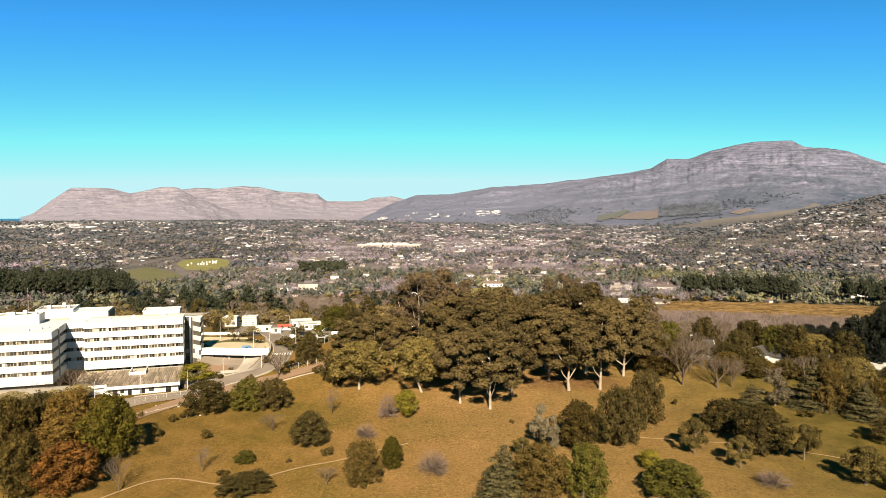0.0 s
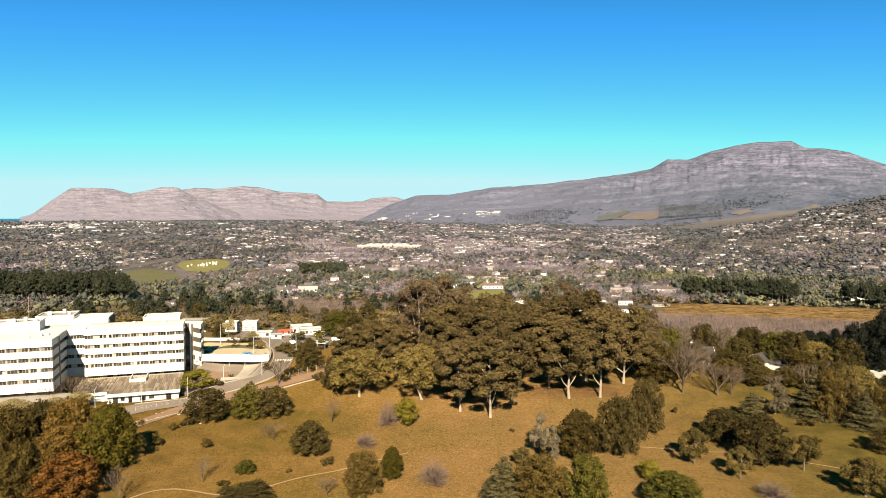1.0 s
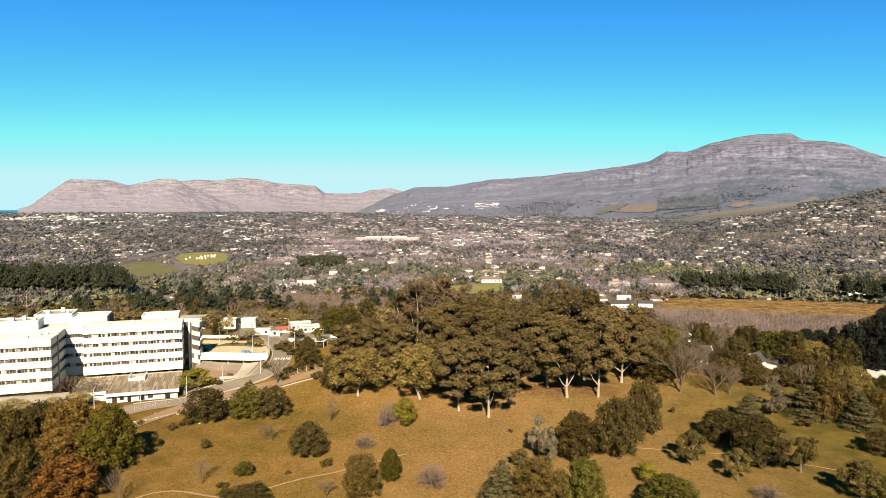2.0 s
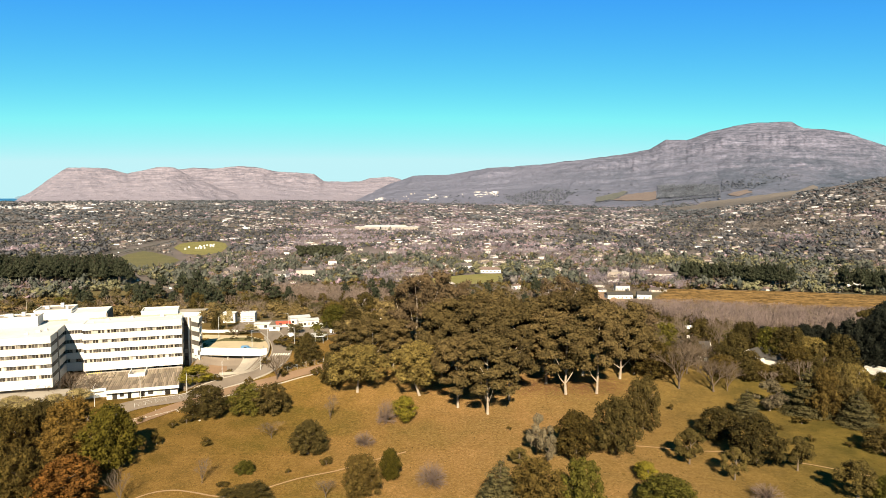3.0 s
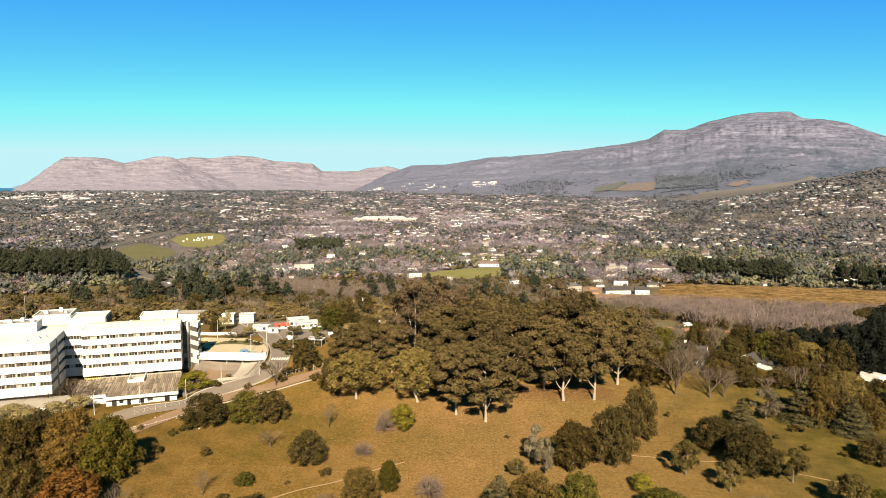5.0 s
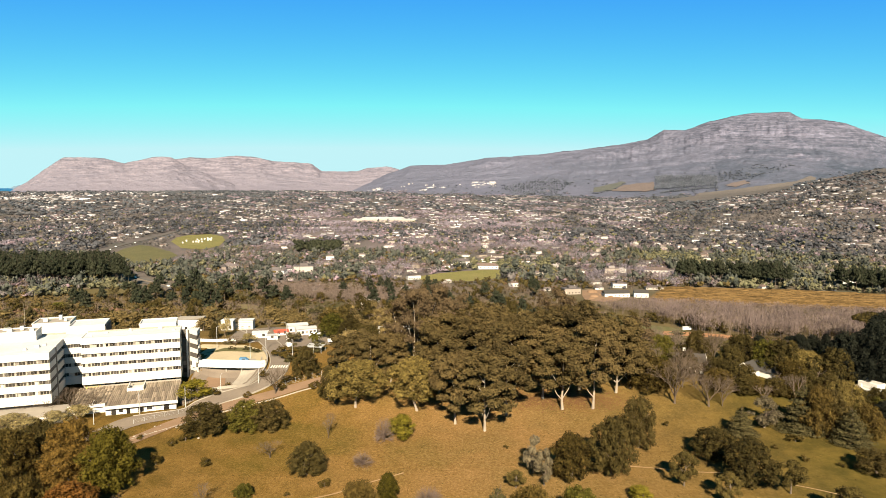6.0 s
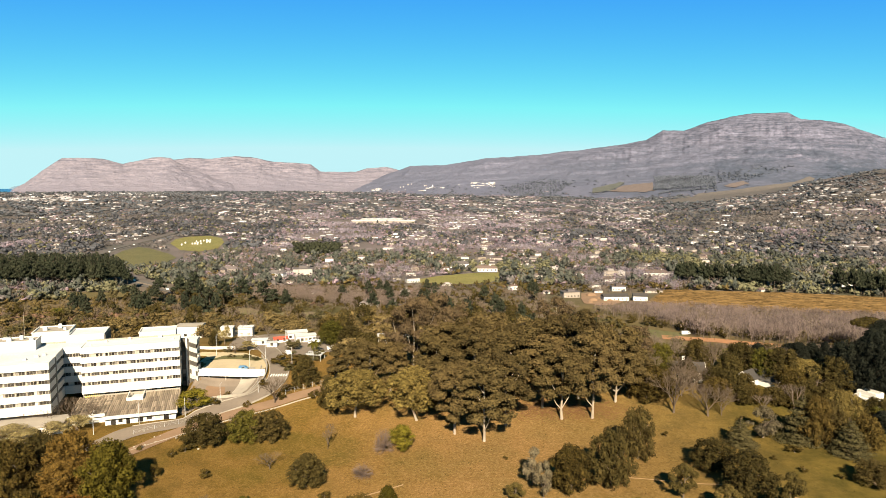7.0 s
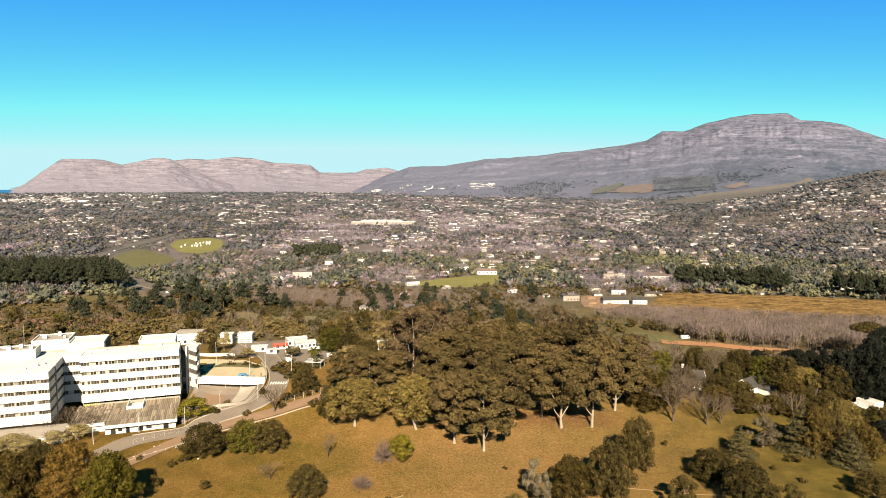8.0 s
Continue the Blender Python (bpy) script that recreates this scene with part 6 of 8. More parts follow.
# taller single trees on the valley side
count = 0
while count < 190:
    x, y = wr.uniform(-330, 110), wr.uniform(340, 640)
    if abs(x) > 0.68 * y or not free(np.array([x]), np.array([y]))[0]:
        continue
    count += 1
    u = wr.uniform()
    if x > -150 and u > 0.60:
        plant("mid_bare", "bare_tree", x, y, wr.uniform(7, 12), wr.uniform(7, 11), "spreading leafless mauve tree on the valley side", "valley trees")
    elif u < 0.3:
        plant("mid_pine", "pine_tree", x, y, wr.uniform(13, 20), wr.uniform(7, 10), "single dark pine on the valley side", "valley trees")
    elif u < 0.6:
        plant("mid_dark", "dark_tree", x, y, wr.uniform(8, 12), wr.uniform(7, 10), "dark green tree on the valley side", "valley trees")
    elif u < 0.8:
        plant("mid_mixed", "broadleaf_tree", x, y, wr.uniform(7, 11), wr.uniform(7, 10), "dull green tree on the valley side", "valley trees")
    else:
        plant("mid_bare", "bare_tree", x, y, wr.uniform(8, 12), wr.uniform(6, 9), "tall leafless tree on the valley side", "valley trees")

spread("valley_bushes", 330, 710, 10200, 0, NEAR_MIX, "bushes and small trees of the valley side")
EDGE_MIX = [("edge_green", 0.26, 3, 7, 4, 8, "round"), ("edge_dark", 0.20, 4, 10, 5, 9, "round"), ("heath", 0.13, 2.5, 5, 4, 7, "round"), ("far_green", 0.10, 3, 6, 4, 8, "round"), ("far_red", 0.07, 2.5, 5, 4, 8, "round"), ("mauve", 0.11, 4, 8, 5, 9, "brush"), ("far_brown", 0.13, 4, 7, 5, 9, "brush")]
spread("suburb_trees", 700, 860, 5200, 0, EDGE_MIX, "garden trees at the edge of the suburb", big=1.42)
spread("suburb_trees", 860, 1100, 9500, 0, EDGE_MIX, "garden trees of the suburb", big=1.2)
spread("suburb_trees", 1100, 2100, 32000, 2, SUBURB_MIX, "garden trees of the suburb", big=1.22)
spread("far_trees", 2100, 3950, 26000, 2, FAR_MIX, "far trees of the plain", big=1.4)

# scrub before the poplars
qx, qy = wr.uniform(78, 340, 1300), wr.uniform(296, 470, 1300)
sel = (qy > 300) & (np.abs(qx) < 0.72 * qy) & (qy < 414 - 0.32 * (qx - 170))
qx, qy = qx[sel], qy[sel]
third = len(qx) // 4
bx, by = wr.uniform(128, 410, 2600), wr.uniform(397, 572, 2600)
sel = inside(bx, by, POPLARS) & (bx < 0.72 * by)
bx, by = bx[sel], by[sel]
stuff("poplar_twigs", bx, by, poplar_height(bx, by) * wr.uniform(0.86, 1.05, len(bx)), wr.uniform(4.5, 7.5, len(bx)), 0, MAT["pale_twig"], "dense mauve twigs of bare poplars", "trees", "brush")
ux, uy = wr.uniform(180, 380, 420), wr.uniform(397, 500, 420)
front = uy - (452 - 0.36 * (ux - 186))
sel = (front > 7) & (front < 34) & (ux < 0.72 * uy)
stuff("undergrowth", ux[sel], uy[sel], wr.uniform(3, 6.5, int(sel.sum())), wr.uniform(4, 8, int(sel.sum())), 0, MAT["dark"], "dark evergreen undergrowth among the poplar stems", "bushes", "round")
for part_key, a, b in (("olive", 0, third), ("mixed", third, 2 * third), ("mauve", 2 * third, 3 * third), ("brick", 3 * third, len(qx))):
    m_ = b - a
    # scrub kept below a similar sight line from the camera
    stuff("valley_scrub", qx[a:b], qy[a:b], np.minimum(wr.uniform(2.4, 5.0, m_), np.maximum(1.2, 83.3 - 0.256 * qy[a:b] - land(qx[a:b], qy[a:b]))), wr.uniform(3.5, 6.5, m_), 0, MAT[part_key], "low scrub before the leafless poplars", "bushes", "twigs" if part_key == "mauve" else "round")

# crowns close before the far houses
fx, fy = [], []
for x, y, size in HOUSE_SPOTS:
    d = math.hypot(x, y)
    if d > 640:
        for _ in range(2):
            back, side = size * 0.5 + wr.uniform(2, 9), wr.uniform(-0.7, 0.7) * size
            fx.append(x * (1 - back / d) + side * y / d)
            fy.append(y * (1 - back / d) - side * x / d)
fx, fy = np.array(fx), np.array(fy)
ok = free(fx, fy)
fx, fy = fx[ok], fy[ok]
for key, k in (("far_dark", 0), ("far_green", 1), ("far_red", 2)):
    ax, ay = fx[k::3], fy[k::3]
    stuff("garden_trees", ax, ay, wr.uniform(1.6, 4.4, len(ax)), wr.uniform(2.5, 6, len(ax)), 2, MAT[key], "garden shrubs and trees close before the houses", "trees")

# plantations and white town under the mountains
px_, py_ = polar_scatter(wr, 2900, 4250, 46000, 36)
wave = np.array([noise.fractal(Vector((a * 0.006, b * 0.006, 2.0)), 0.8, 2.0, 3) for a, b in zip(px_, py_)])
pd_ = np.hypot(px_, py_) + 60 * wave
px2, py2 = pd_ * px_ / np.hypot(px_, py_), pd_ * py_ / np.hypot(px_, py_)
sel = block(px2, py2, -2, 36, 3000, 3900) & (wave + wr.normal(size=len(wave)) * 0.2 > 0.42) & (wr.uniform(size=len(wave)) < 0.35)
sel &= free(px_, py_)
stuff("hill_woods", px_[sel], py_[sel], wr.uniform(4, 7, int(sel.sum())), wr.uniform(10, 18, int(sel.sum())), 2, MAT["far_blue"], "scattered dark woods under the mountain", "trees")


def plantation(corners, gap, h, w, label, thin=1.0):
    """A block of planted trees between (bearing, distance) corners, in staggered rows."""
    a0, a1 = min(c[0] for c in corners), max(c[0] for c in corners)
    d0, d1 = min(c[1] for c in corners), max(c[1] for c in corners)
    a, d = np.meshgrid(np.arange(a0, a1, math.degrees(gap / d0)), np.arange(d0, d1, gap))
    a, d = a.ravel() + wr.normal(size=a.size) * 0.04, d.ravel() + wr.normal(size=d.size) * gap * 0.25
    sel = inside(a, d, corners) & (wr.uniform(size=a.size) < thin)
    x, y = d[sel] * np.sin(np.radians(a[sel])), d[sel] * np.cos(np.radians(a[sel]))
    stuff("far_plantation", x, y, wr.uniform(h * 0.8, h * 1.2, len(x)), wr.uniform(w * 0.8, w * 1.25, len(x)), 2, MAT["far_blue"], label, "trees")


plantation([(18.25, 3788), (23.0, 3689), (23.04, 3523), (18.2, 3489)], 8, 15, 7, "dense rectangular pine plantation under the mountain", 0.8)
plantation([(18.78, 3440), (23.04, 3510), (23.04, 3485), (18.78, 3415)], 9, 10, 11, "long belt of dark trees below the plantation")
plantation([(5.35, 3705), (9.4, 3956), (11.55, 3783), (10.28, 3502), (6.86, 3450)], 14, 8, 12, "dark wood on the lower mountain slope", 0.6)
plantation([(23.2, 3580), (25.4, 3640), (27.8, 3760), (27.0, 3830), (23.2, 3760)], 15, 8, 13, "dark wood on the lower mountain slope", 0.6)
plantation([(28.3, 2700), (28.9, 2700), (30.3, 3300), (29.5, 3400)], 14, 9, 14, "wedge of dark trees between the brown fields", 0.8)
sx, sy = polar_scatter(wr, 990, 1080, 600, 20)
sel = block(sx, sy, -12.5, -8.5, 980, 1085)
stuff("pine_wood", sx[sel], sy[sel], wr.uniform(12, 17, int(sel.sum())), wr.uniform(9, 13, int(sel.sum())), 1, MAT["pine"], "dark pine wood among the houses", "trees")
vs, fs, base = [], [], 0
for _ in range(6400):
    a = -34 + 39 * wr.uniform() ** 1.35
    span = [-34, -26, -22, -15.4, -8, -4.5, 5]
    lo, hi = np.interp(a, span, [2766, 2700, 3052, 3100, 3700, 3720, 3760]), np.interp(a, span, [3830, 3740, 3950, 4200, 4300, 4053, 3900])
    d = lo + (hi - lo) * wr.uniform()
    if 0.6 * noise.noise(Vector((a * 0.4, d * 0.003, 1.0))) + noise.noise(Vector((a * 1.1, d * 0.03, 5.0))) < (0.36 if a < -22 else (0.08 if a < -9 else 0.30)):
        continue
    x, y = d * math.sin(radians(a)), d * math.cos(radians(a))
    z = float(relief(x, y))
    w, dep, h = 4 + 16 * wr.uniform() ** 3, wr.uniform(4, 9), wr.uniform(2.4, 4.6)
    if a < -23 and wr.uniform() < 0.03:
        w, h = 25 + 70 * wr.uniform(), 6
    pts = np.array([(-w / 2, -dep / 2), (w / 2, -dep / 2), (w / 2, dep / 2), (-w / 2, dep / 2)]) + (x, y)
    vs.append(np.vstack([np.column_stack([pts, np.full(4, z - 6)]), np.column_stack([pts, np.full(4, z + h)])]))
    fs.append(BOXF + base)
    base += 8
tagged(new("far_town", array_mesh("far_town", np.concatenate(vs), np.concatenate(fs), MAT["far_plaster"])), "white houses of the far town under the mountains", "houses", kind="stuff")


# ---- white building ----
WIN_W, WIN_H, PITCH = 2.66, 1.32, 2.94
ROWS = (8.8, 12.2, 15.6, 19.0)


def window_meshes(w, h):
    bm = bmesh.new()
    t = 0.07
    box(bm, -w / 2, w / 2, 0, 0.10, 0, t)
    box(bm, -w / 2, w / 2, 0, 0.10, h - t, h)
    for x in (-w / 2, -w / 6 - t / 2, w / 6 - t / 2, w / 2 - t):
        box(bm, x, x + t, 0.003, 0.097, t, h - t)
    frame_me = mesh_of("window", bm, MAT["frame"])
    bm = bmesh.new()
    box(bm, -w / 6 + 0.04, w / 6 - 0.04, 0.03, 0.06, t, h - t)
    return frame_me, mesh_of("pane", bm, MAT["glass"])


FRAME_ME, PANE_ME = window_meshes(WIN_W, WIN_H)
bm = bmesh.new()
box(bm, -0.13, 0.13, -0.16, 0.10, 0, WIN_H)
PIER_ME = mesh_of("pier", bm, MAT["frame"])


def window(parent, m):
    w = shared("window", FRAME_ME, parent, m)
    for x in (-WIN_W / 3, 0, WIN_W / 3):
        shared("pane", PANE_ME, w, pose(x, 0, 0))
    return w


hospital = thing("hospital_building", pose(-124.8, 204.7, 0, 0, 0, 18), "long white four-storey concrete building with ribbon windows", "building")


def bands(u0, u1, v0, v1, thick=0.4, name="spandrel", levels=(5.9, 10.12, 13.52, 16.92, 20.32), tops=(8.8, 12.2, 15.6, 19.0, 22.6)):
    """White bands between the rows of windows."""
    for lo, hi in zip(levels, tops):
        bm = bmesh.new()
        box(bm, u0, u1, v0, v1, lo, hi)
        soften(bm, 0.03)
        part(name, bm, MAT["white"], hospital)


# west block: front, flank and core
# core behind the bands wears the dark panel tone as recess shade
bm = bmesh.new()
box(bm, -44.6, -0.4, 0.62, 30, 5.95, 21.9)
part("west_core", bm, MAT["shade_panel"], hospital, "recessed wall behind the bands, darkened for its shade")
bands(-45, 0.0, 0, 0.62)
bands(-0.42, 0.003, 0.62, 8.6)
bands(-0.42, 0.003, 9.4, 20.2)
for lo, hi in zip((8.8, 12.2, 15.6, 19.0), (10.12, 13.52, 16.92, 20.32)):
    bm = bmesh.new()
    box(bm, -0.40, -0.06, 0.7, 8.6, lo, hi)
    part("flank_panel", bm, MAT["shade_panel"], hospital, "grey-brown flank panel")
    bm = bmesh.new()
    box(bm, -0.40, -0.30, 9.4, 20.1, lo, hi)
    part("flank_window", bm, MAT["glass"], hospital, "dark flank window band")
bm = bmesh.new()
box(bm, -0.5, 0.25, 8.65, 9.35, 1.0, 22.3)
part("column", bm, MAT["concrete"], hospital, "concrete flank column")
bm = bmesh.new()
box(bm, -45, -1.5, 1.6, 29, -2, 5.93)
part("west_basement", bm, MAT["shade_panel"], hospital, "recessed ground floor, darkened for its shade")
for z in ROWS:
    for k in range(12):
        x = -1.9 - 3.15 * k
        window(hospital, pose(x, 0.48, z))
        shared("pier", PIER_ME, hospital, pose(x - 1.575, 0.50, z))

# link between the blocks
bm = bmesh.new()
box(bm, -0.3, 5.9, 20.7, 30, 5.95, 21.9)
part("link_core", bm, MAT["shade_panel"], hospital)
bands(0.01, 5.6, 20.2, 20.7)
for z in ROWS:
    for x in (1.5, 4.2):
        window(hospital, pose(x, 20.56, z))

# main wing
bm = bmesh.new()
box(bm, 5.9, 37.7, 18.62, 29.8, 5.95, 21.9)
part("wing_core", bm, MAT["shade_panel"], hospital, "recessed wall behind the bands, darkened for its shade")
bands(5.6, 38.0, 18, 18.62)
bands(37.6, 38.003, 18.62, 30)
bands(5.6, 38.0, 30, 30.4)
for z in ROWS:
    for k in range(11):
        x = 7.15 + 2.95 * k
        window(hospital, pose(x, 18.48, z))
        if k:
            shared("pier", PIER_ME, hospital, pose(x - 1.475, 18.50, z))
bm = bmesh.new()
box(bm, 5.7, 37.6, 19.6, 29.5, -2, 5.93)
part("wing_basement", bm, MAT["concrete"], hospital, "grey rendered ground floor")
for k in range(8):
    bm = bmesh.new()
    box(bm, 12.5 + 3.1 * k, 14.3 + 3.1 * k, 19.5, 19.7, 4.9, 5.6)
    part("basement_window", bm, MAT["glass"], hospital)
for k in range(2):
    bm = bmesh.new()
    x = 6.3 + 2.6 * k
    box(bm, x, x + 2.1, 19.45, 19.58, 4.2, 4.35)
    box(bm, x, x + 2.1, 19.45, 19.58, 5.65, 5.8)
    for j in range(4):
        box(bm, x + 0.65 * j, x + 0.65 * j + 0.14, 19.45, 19.58, 4.35, 5.65)
    part("yellow_window_frame", bm, MAT["yellow_paint"], hospital, "bright yellow window frame")

# roofs with upstands
for name, u0, u1, v0, v1 in (("west_roof", -44.7, -0.35, 0.4, 30), ("link_roof", -0.30, 5.7, 20.4, 30.0), ("wing_roof", 5.9, 37.7, 18.4, 29.9)):
    bm = bmesh.new()
    box(bm, u0, u1, v0, v1, 21.92, 22.22)
    part(name, bm, MAT["roof_felt"], hospital, "white coated flat roof with grey stains")
for u0, u1, v0, v1 in ((6, 37.5, 29.6, 29.95), (-44, -1, 29.6, 29.95)):
    bm = bmesh.new()
    box(bm, u0, u1, v0, v1, 22.22, 22.75)
    part("upstand", bm, MAT["concrete"], hospital)


def roof_room(u0, u1, v0, v1, top, skin, label):
    bm = bmesh.new()
    box(bm, u0, u1, v0, v1, 3.0 if v0 > 30 else 22.23, top)
    room = part("roof_room", bm, MAT["white"], hospital, label)
    bm = bmesh.new()
    box(bm, u0 + 0.3, u1 - 0.3, v0 + 0.3, v1 - 0.3, top + 0.004, top + 0.05)
    part("room_roof", bm, MAT[skin], room)
    bm = bmesh.new()
    for a, b, c, d in ((u0 - 0.15, u1 + 0.15, v0 - 0.15, v0 + 0.25), (u0 - 0.15, u1 + 0.15, v1 - 0.25, v1 + 0.15), (u0 - 0.15, u0 + 0.25, v0 + 0.25, v1 - 0.25), (u1 - 0.25, u1 + 0.15, v0 + 0.25, v1 - 0.25)):
        box(bm, a, b, c, d, top + 0.006, top + 0.45)
    part("room_edge", bm, MAT["white"], room)
    return room


roof_room(-13.2, -1.0, 36.0, 47.0, 25.0, "concrete", "white rooftop plant room")
roof_room(-23.5, -8.6, 21.8, 29.2, 25.2, "concrete", "white rooftop plant room with brown roof")
roof_room(-0.5, 11.4, 31, 43, 24.2, "roof_felt", "white rear block with coated roof")
roof_room(23.2, 36.0, 31, 40, 23.6, "roof_felt", "white rear block with coated roof")
# dark slab on the flank away from the sun, shade put into its skin
bm = bmesh.new()
box(bm, 11.5, 11.9, 31, 43, 8, 24.0)
part("rear_flank", bm, MAT["shade_panel"], hospital)
for k, (u, v, w, h) in enumerate(((-18, 24, 1.6, 1.2), (-14.5, 26, 1.2, 1.5), (-11, 23.5, 1.4, 0.9), (-10.5, 40, 1.5, 1.2), (-6, 43, 1.2, 1.6), (-3.5, 39, 1.0, 1.0), (-20, 27, 2.2, 0.8))):
    bm = bmesh.new()
    box(bm, u, u + w, v, v + w * 0.8, 25.1, 25.2 + h)
    soften(bm, 0.06)
    part("roof_unit", bm, MAT["metal"], hospital, "grey rooftop ventilation unit")
for k, (u, v, w, h) in enumerate(((-6.5, 10, 1.4, 0.8), (-9, 7, 1.0, 0.6), (-4.5, 12, 1.0, 0.7), (12, 26, 1.2, 0.6), (30, 28, 1.4, 0.7), (35, 24, 1.0, 0.5), (20, 27.5, 0.9, 0.9), (8, 22, 0.7, 0.4))):
    bm = bmesh.new()
    box(bm, u, u + w, v, v + w * 0.8, 22.2, 22.24 + h)
    soften(bm, 0.06)
    part("roof_vent", bm, MAT["white"], hospital, "small white roof vent")
bm = bmesh.new()
tube(bm, (-14, 30.5, 8), (-14, 30.5, 34), 0.09, 0.05)
part("mast", bm, MAT["concrete"], hospital, "thin grey mast")

# stair tower with striped prow
PROW = [(43.8, 22.6), (44.6, 29.2), (40.0, 28.8)]
bm = bmesh.new()
prism(bm, [(43.5, 23.2), (44.3, 29.0), (40.3, 28.6)], 3, 21.4)
part("tower_core", bm, MAT["shade_panel"], hospital, "grey-brown stair tower wall")
for lo, hi in ((19.9, 21.6), (16.4, 18.1), (12.9, 14.6), (9.4, 11.1), (5.9, 7.6)):
    bm = bmesh.new()
    prism(bm, PROW, lo, hi)
    part("tower_band", bm, MAT["white"], hospital, "white stair tower band")
for lo in (18.3, 14.8, 11.3, 7.8):
    bm = bmesh.new()
    prism(bm, [(43.80, 24.2), (44.30, 24.2), (44.62, 27.6), (44.2, 27.6)], lo, lo + 1.4)
    part("tower_window", bm, MAT["glass"], hospital)
# stair link in the same dark tone, standing in for its shade
bm = bmesh.new()
box(bm, 38.01, 41.5, 27.5, 29.5, 3, 21.2)
part("tower_link", bm, MAT["shade_panel"], hospital, "recessed stair link, darkened for its shade")
for lo in (18.3, 14.8, 11.3, 7.8, 5.0):
    bm = bmesh.new()
    box(bm, 38.3, 39.4, 27.4, 27.6, lo, lo + 1.6)
    part("link_window", bm, MAT["glass"], hospital)
bm = bmesh.new()
box(bm, 39.6, 40.2, 27.0, 27.5, 3, 21.6)
part("column", bm, MAT["white"], hospital, "white rendered column")

# ---- tiled annexe before the main wing ----
annexe = thing("annexe_building", pose(-124.8, 204.7, 0, 0, 0, 18), "low white annexe with a weathered ribbed clay roof", "building")
bm = bmesh.new()
box(bm, 16.3, 37.6, -5.2, 17.8, -0.5, 4.3)
part("wall", bm, MAT["white"], annexe)
bm = bmesh.new()
box(bm, 5.0, 16.2, -1.6, 17.8, -0.5, 4.2)
part("wall", bm, MAT["white"], annexe)
bm = bmesh.new()
box(bm, 15.9, 38.2, -6.6, -5.9, 4.05, 5.0)
soften(bm, 0.04)
part("fascia", bm, MAT["white"], annexe, "white roof fascia")
bm = bmesh.new()
box(bm, 4.8, 15.8, -2.6, -2.0, 4.0, 4.9)
part("fascia", bm, MAT["white"], annexe, "white roof fascia")
for x, w, lo, hi in ((18.0, 1.4, 1.7, 3.9), (22.5, 1.1, 1.4, 3.7), (26.0, 1.6, 1.9, 3.7), (28.6, 1.6, 2.4, 3.7), (31.2, 1.6, 2.4, 3.7), (33.8, 1.6, 1.6, 3.9), (20.2, 1.2, 2.4, 3.6)):
    bm = bmesh.new()
    box(bm, x, x + w, -5.3, -5.1, lo, hi)
    part("window", bm, MAT["glass"], annexe)
COURT = (21.2, 25.9, 9.2, 17.0)
for (u0, u1, v0, v1) in ((20.9, 21.2, 9.2, 17), (25.9, 26.2, 9.2, 17), (20.9, 26.2, 8.9, 9.2)):
    bm = bmesh.new()
    box(bm, u0, u1, v0, v1, 3.0, 6.0)
    part("court_wall", bm, MAT["white"], annexe)


def tile_mesh(w, d):
    """One ribbed roof sheet: a low arch w wide and d long."""
    bm = bmesh.new()
    n = 4
    top, low = [], []
    for y in (0, d):
        top.append([bm.verts.new((w * (i / n - 0.5), y, 0.30 * w * math.sin(math.pi * i / n) + 0.02)) for i in range(n + 1)])
        low.append([bm.verts.new((w * s, y, -0.12)) for s in (-0.5, 0.5)])
    for i in range(n):
        bm.faces.new((top[0][i], top[0][i + 1], top[1][i + 1], top[1][i]))
    bm.faces.new((low[0][0], top[0][0], top[1][0], low[1][0]))
    bm.faces.new((top[0][n], low[0][1], low[1][1], top[1][n]))
    bm.faces.new([low[0][0], low[0][1]] + top[0][::-1])
    bm.faces.new(top[1] + [low[1][1], low[1][0]])
    bm.faces.new((low[0][1], low[0][0], low[1][0], low[1][1]))
    return mesh_of("tile", bm, MAT["tile"])


TILE_ME = tile_mesh(0.60, 5.75)
tr = np.random.default_rng(3)
for k in range(36):
    for j in range(4):
        u, v = 16.6 + 0.605 * k, -5.9 + 5.7 * j
        if COURT[0] - 0.4 < u < COURT[1] + 0.4 and v + 5.6 > COURT[2]:
            if v > COURT[2] - 3:
                continue
            v -= 1.0
        shared("tile", TILE_ME, annexe, pose(u, v, 4.5 + 0.02 * (v + 5.9) + tr.uniform(-0.03, 0.03), 1.2, 0, tr.uniform(-0.3, 0.3)))
TILE_SHORT = tile_mesh(1.0, 1.5)
for k in range(11):
    for j in range(13):
        u, v = 5.4 + 1.02 * k, -2.0 + 1.45 * j
        shared("tile", TILE_SHORT, annexe, pose(u + tr.uniform(-0.1, 0.1), v, 4.5 + 0.025 * (v + 2) + tr.uniform(-0.08, 0.10), 1.4 + tr.uniform(-3, 3), tr.uniform(-4, 4), tr.uniform(-5, 5)))

lowwing = thing("low_wing", pose(-124.8, 204.7, 0, 0, 0, 18), "low white flat-roofed wing behind bare trees", "building")
bm = bmesh.new()
box(bm, -40, 4.6, -8.0, 1.2, -1.5, 4.3)
part("wall", bm, MAT["white"], lowwing)
bm = bmesh.new()
box(bm, -40.4, 4.9, -8.4, 1.3, 4.3, 4.75)
part("roof", bm, MAT["concrete"], lowwing, "stained grey flat roof")
for k in range(12):
    bm = bmesh.new()
    box(bm, -36 + 3.3 * k, -34.2 + 3.3 * k, -8.1, -7.9, 2.4, 3.6)
    part("window", bm, MAT["glass"], lowwing)

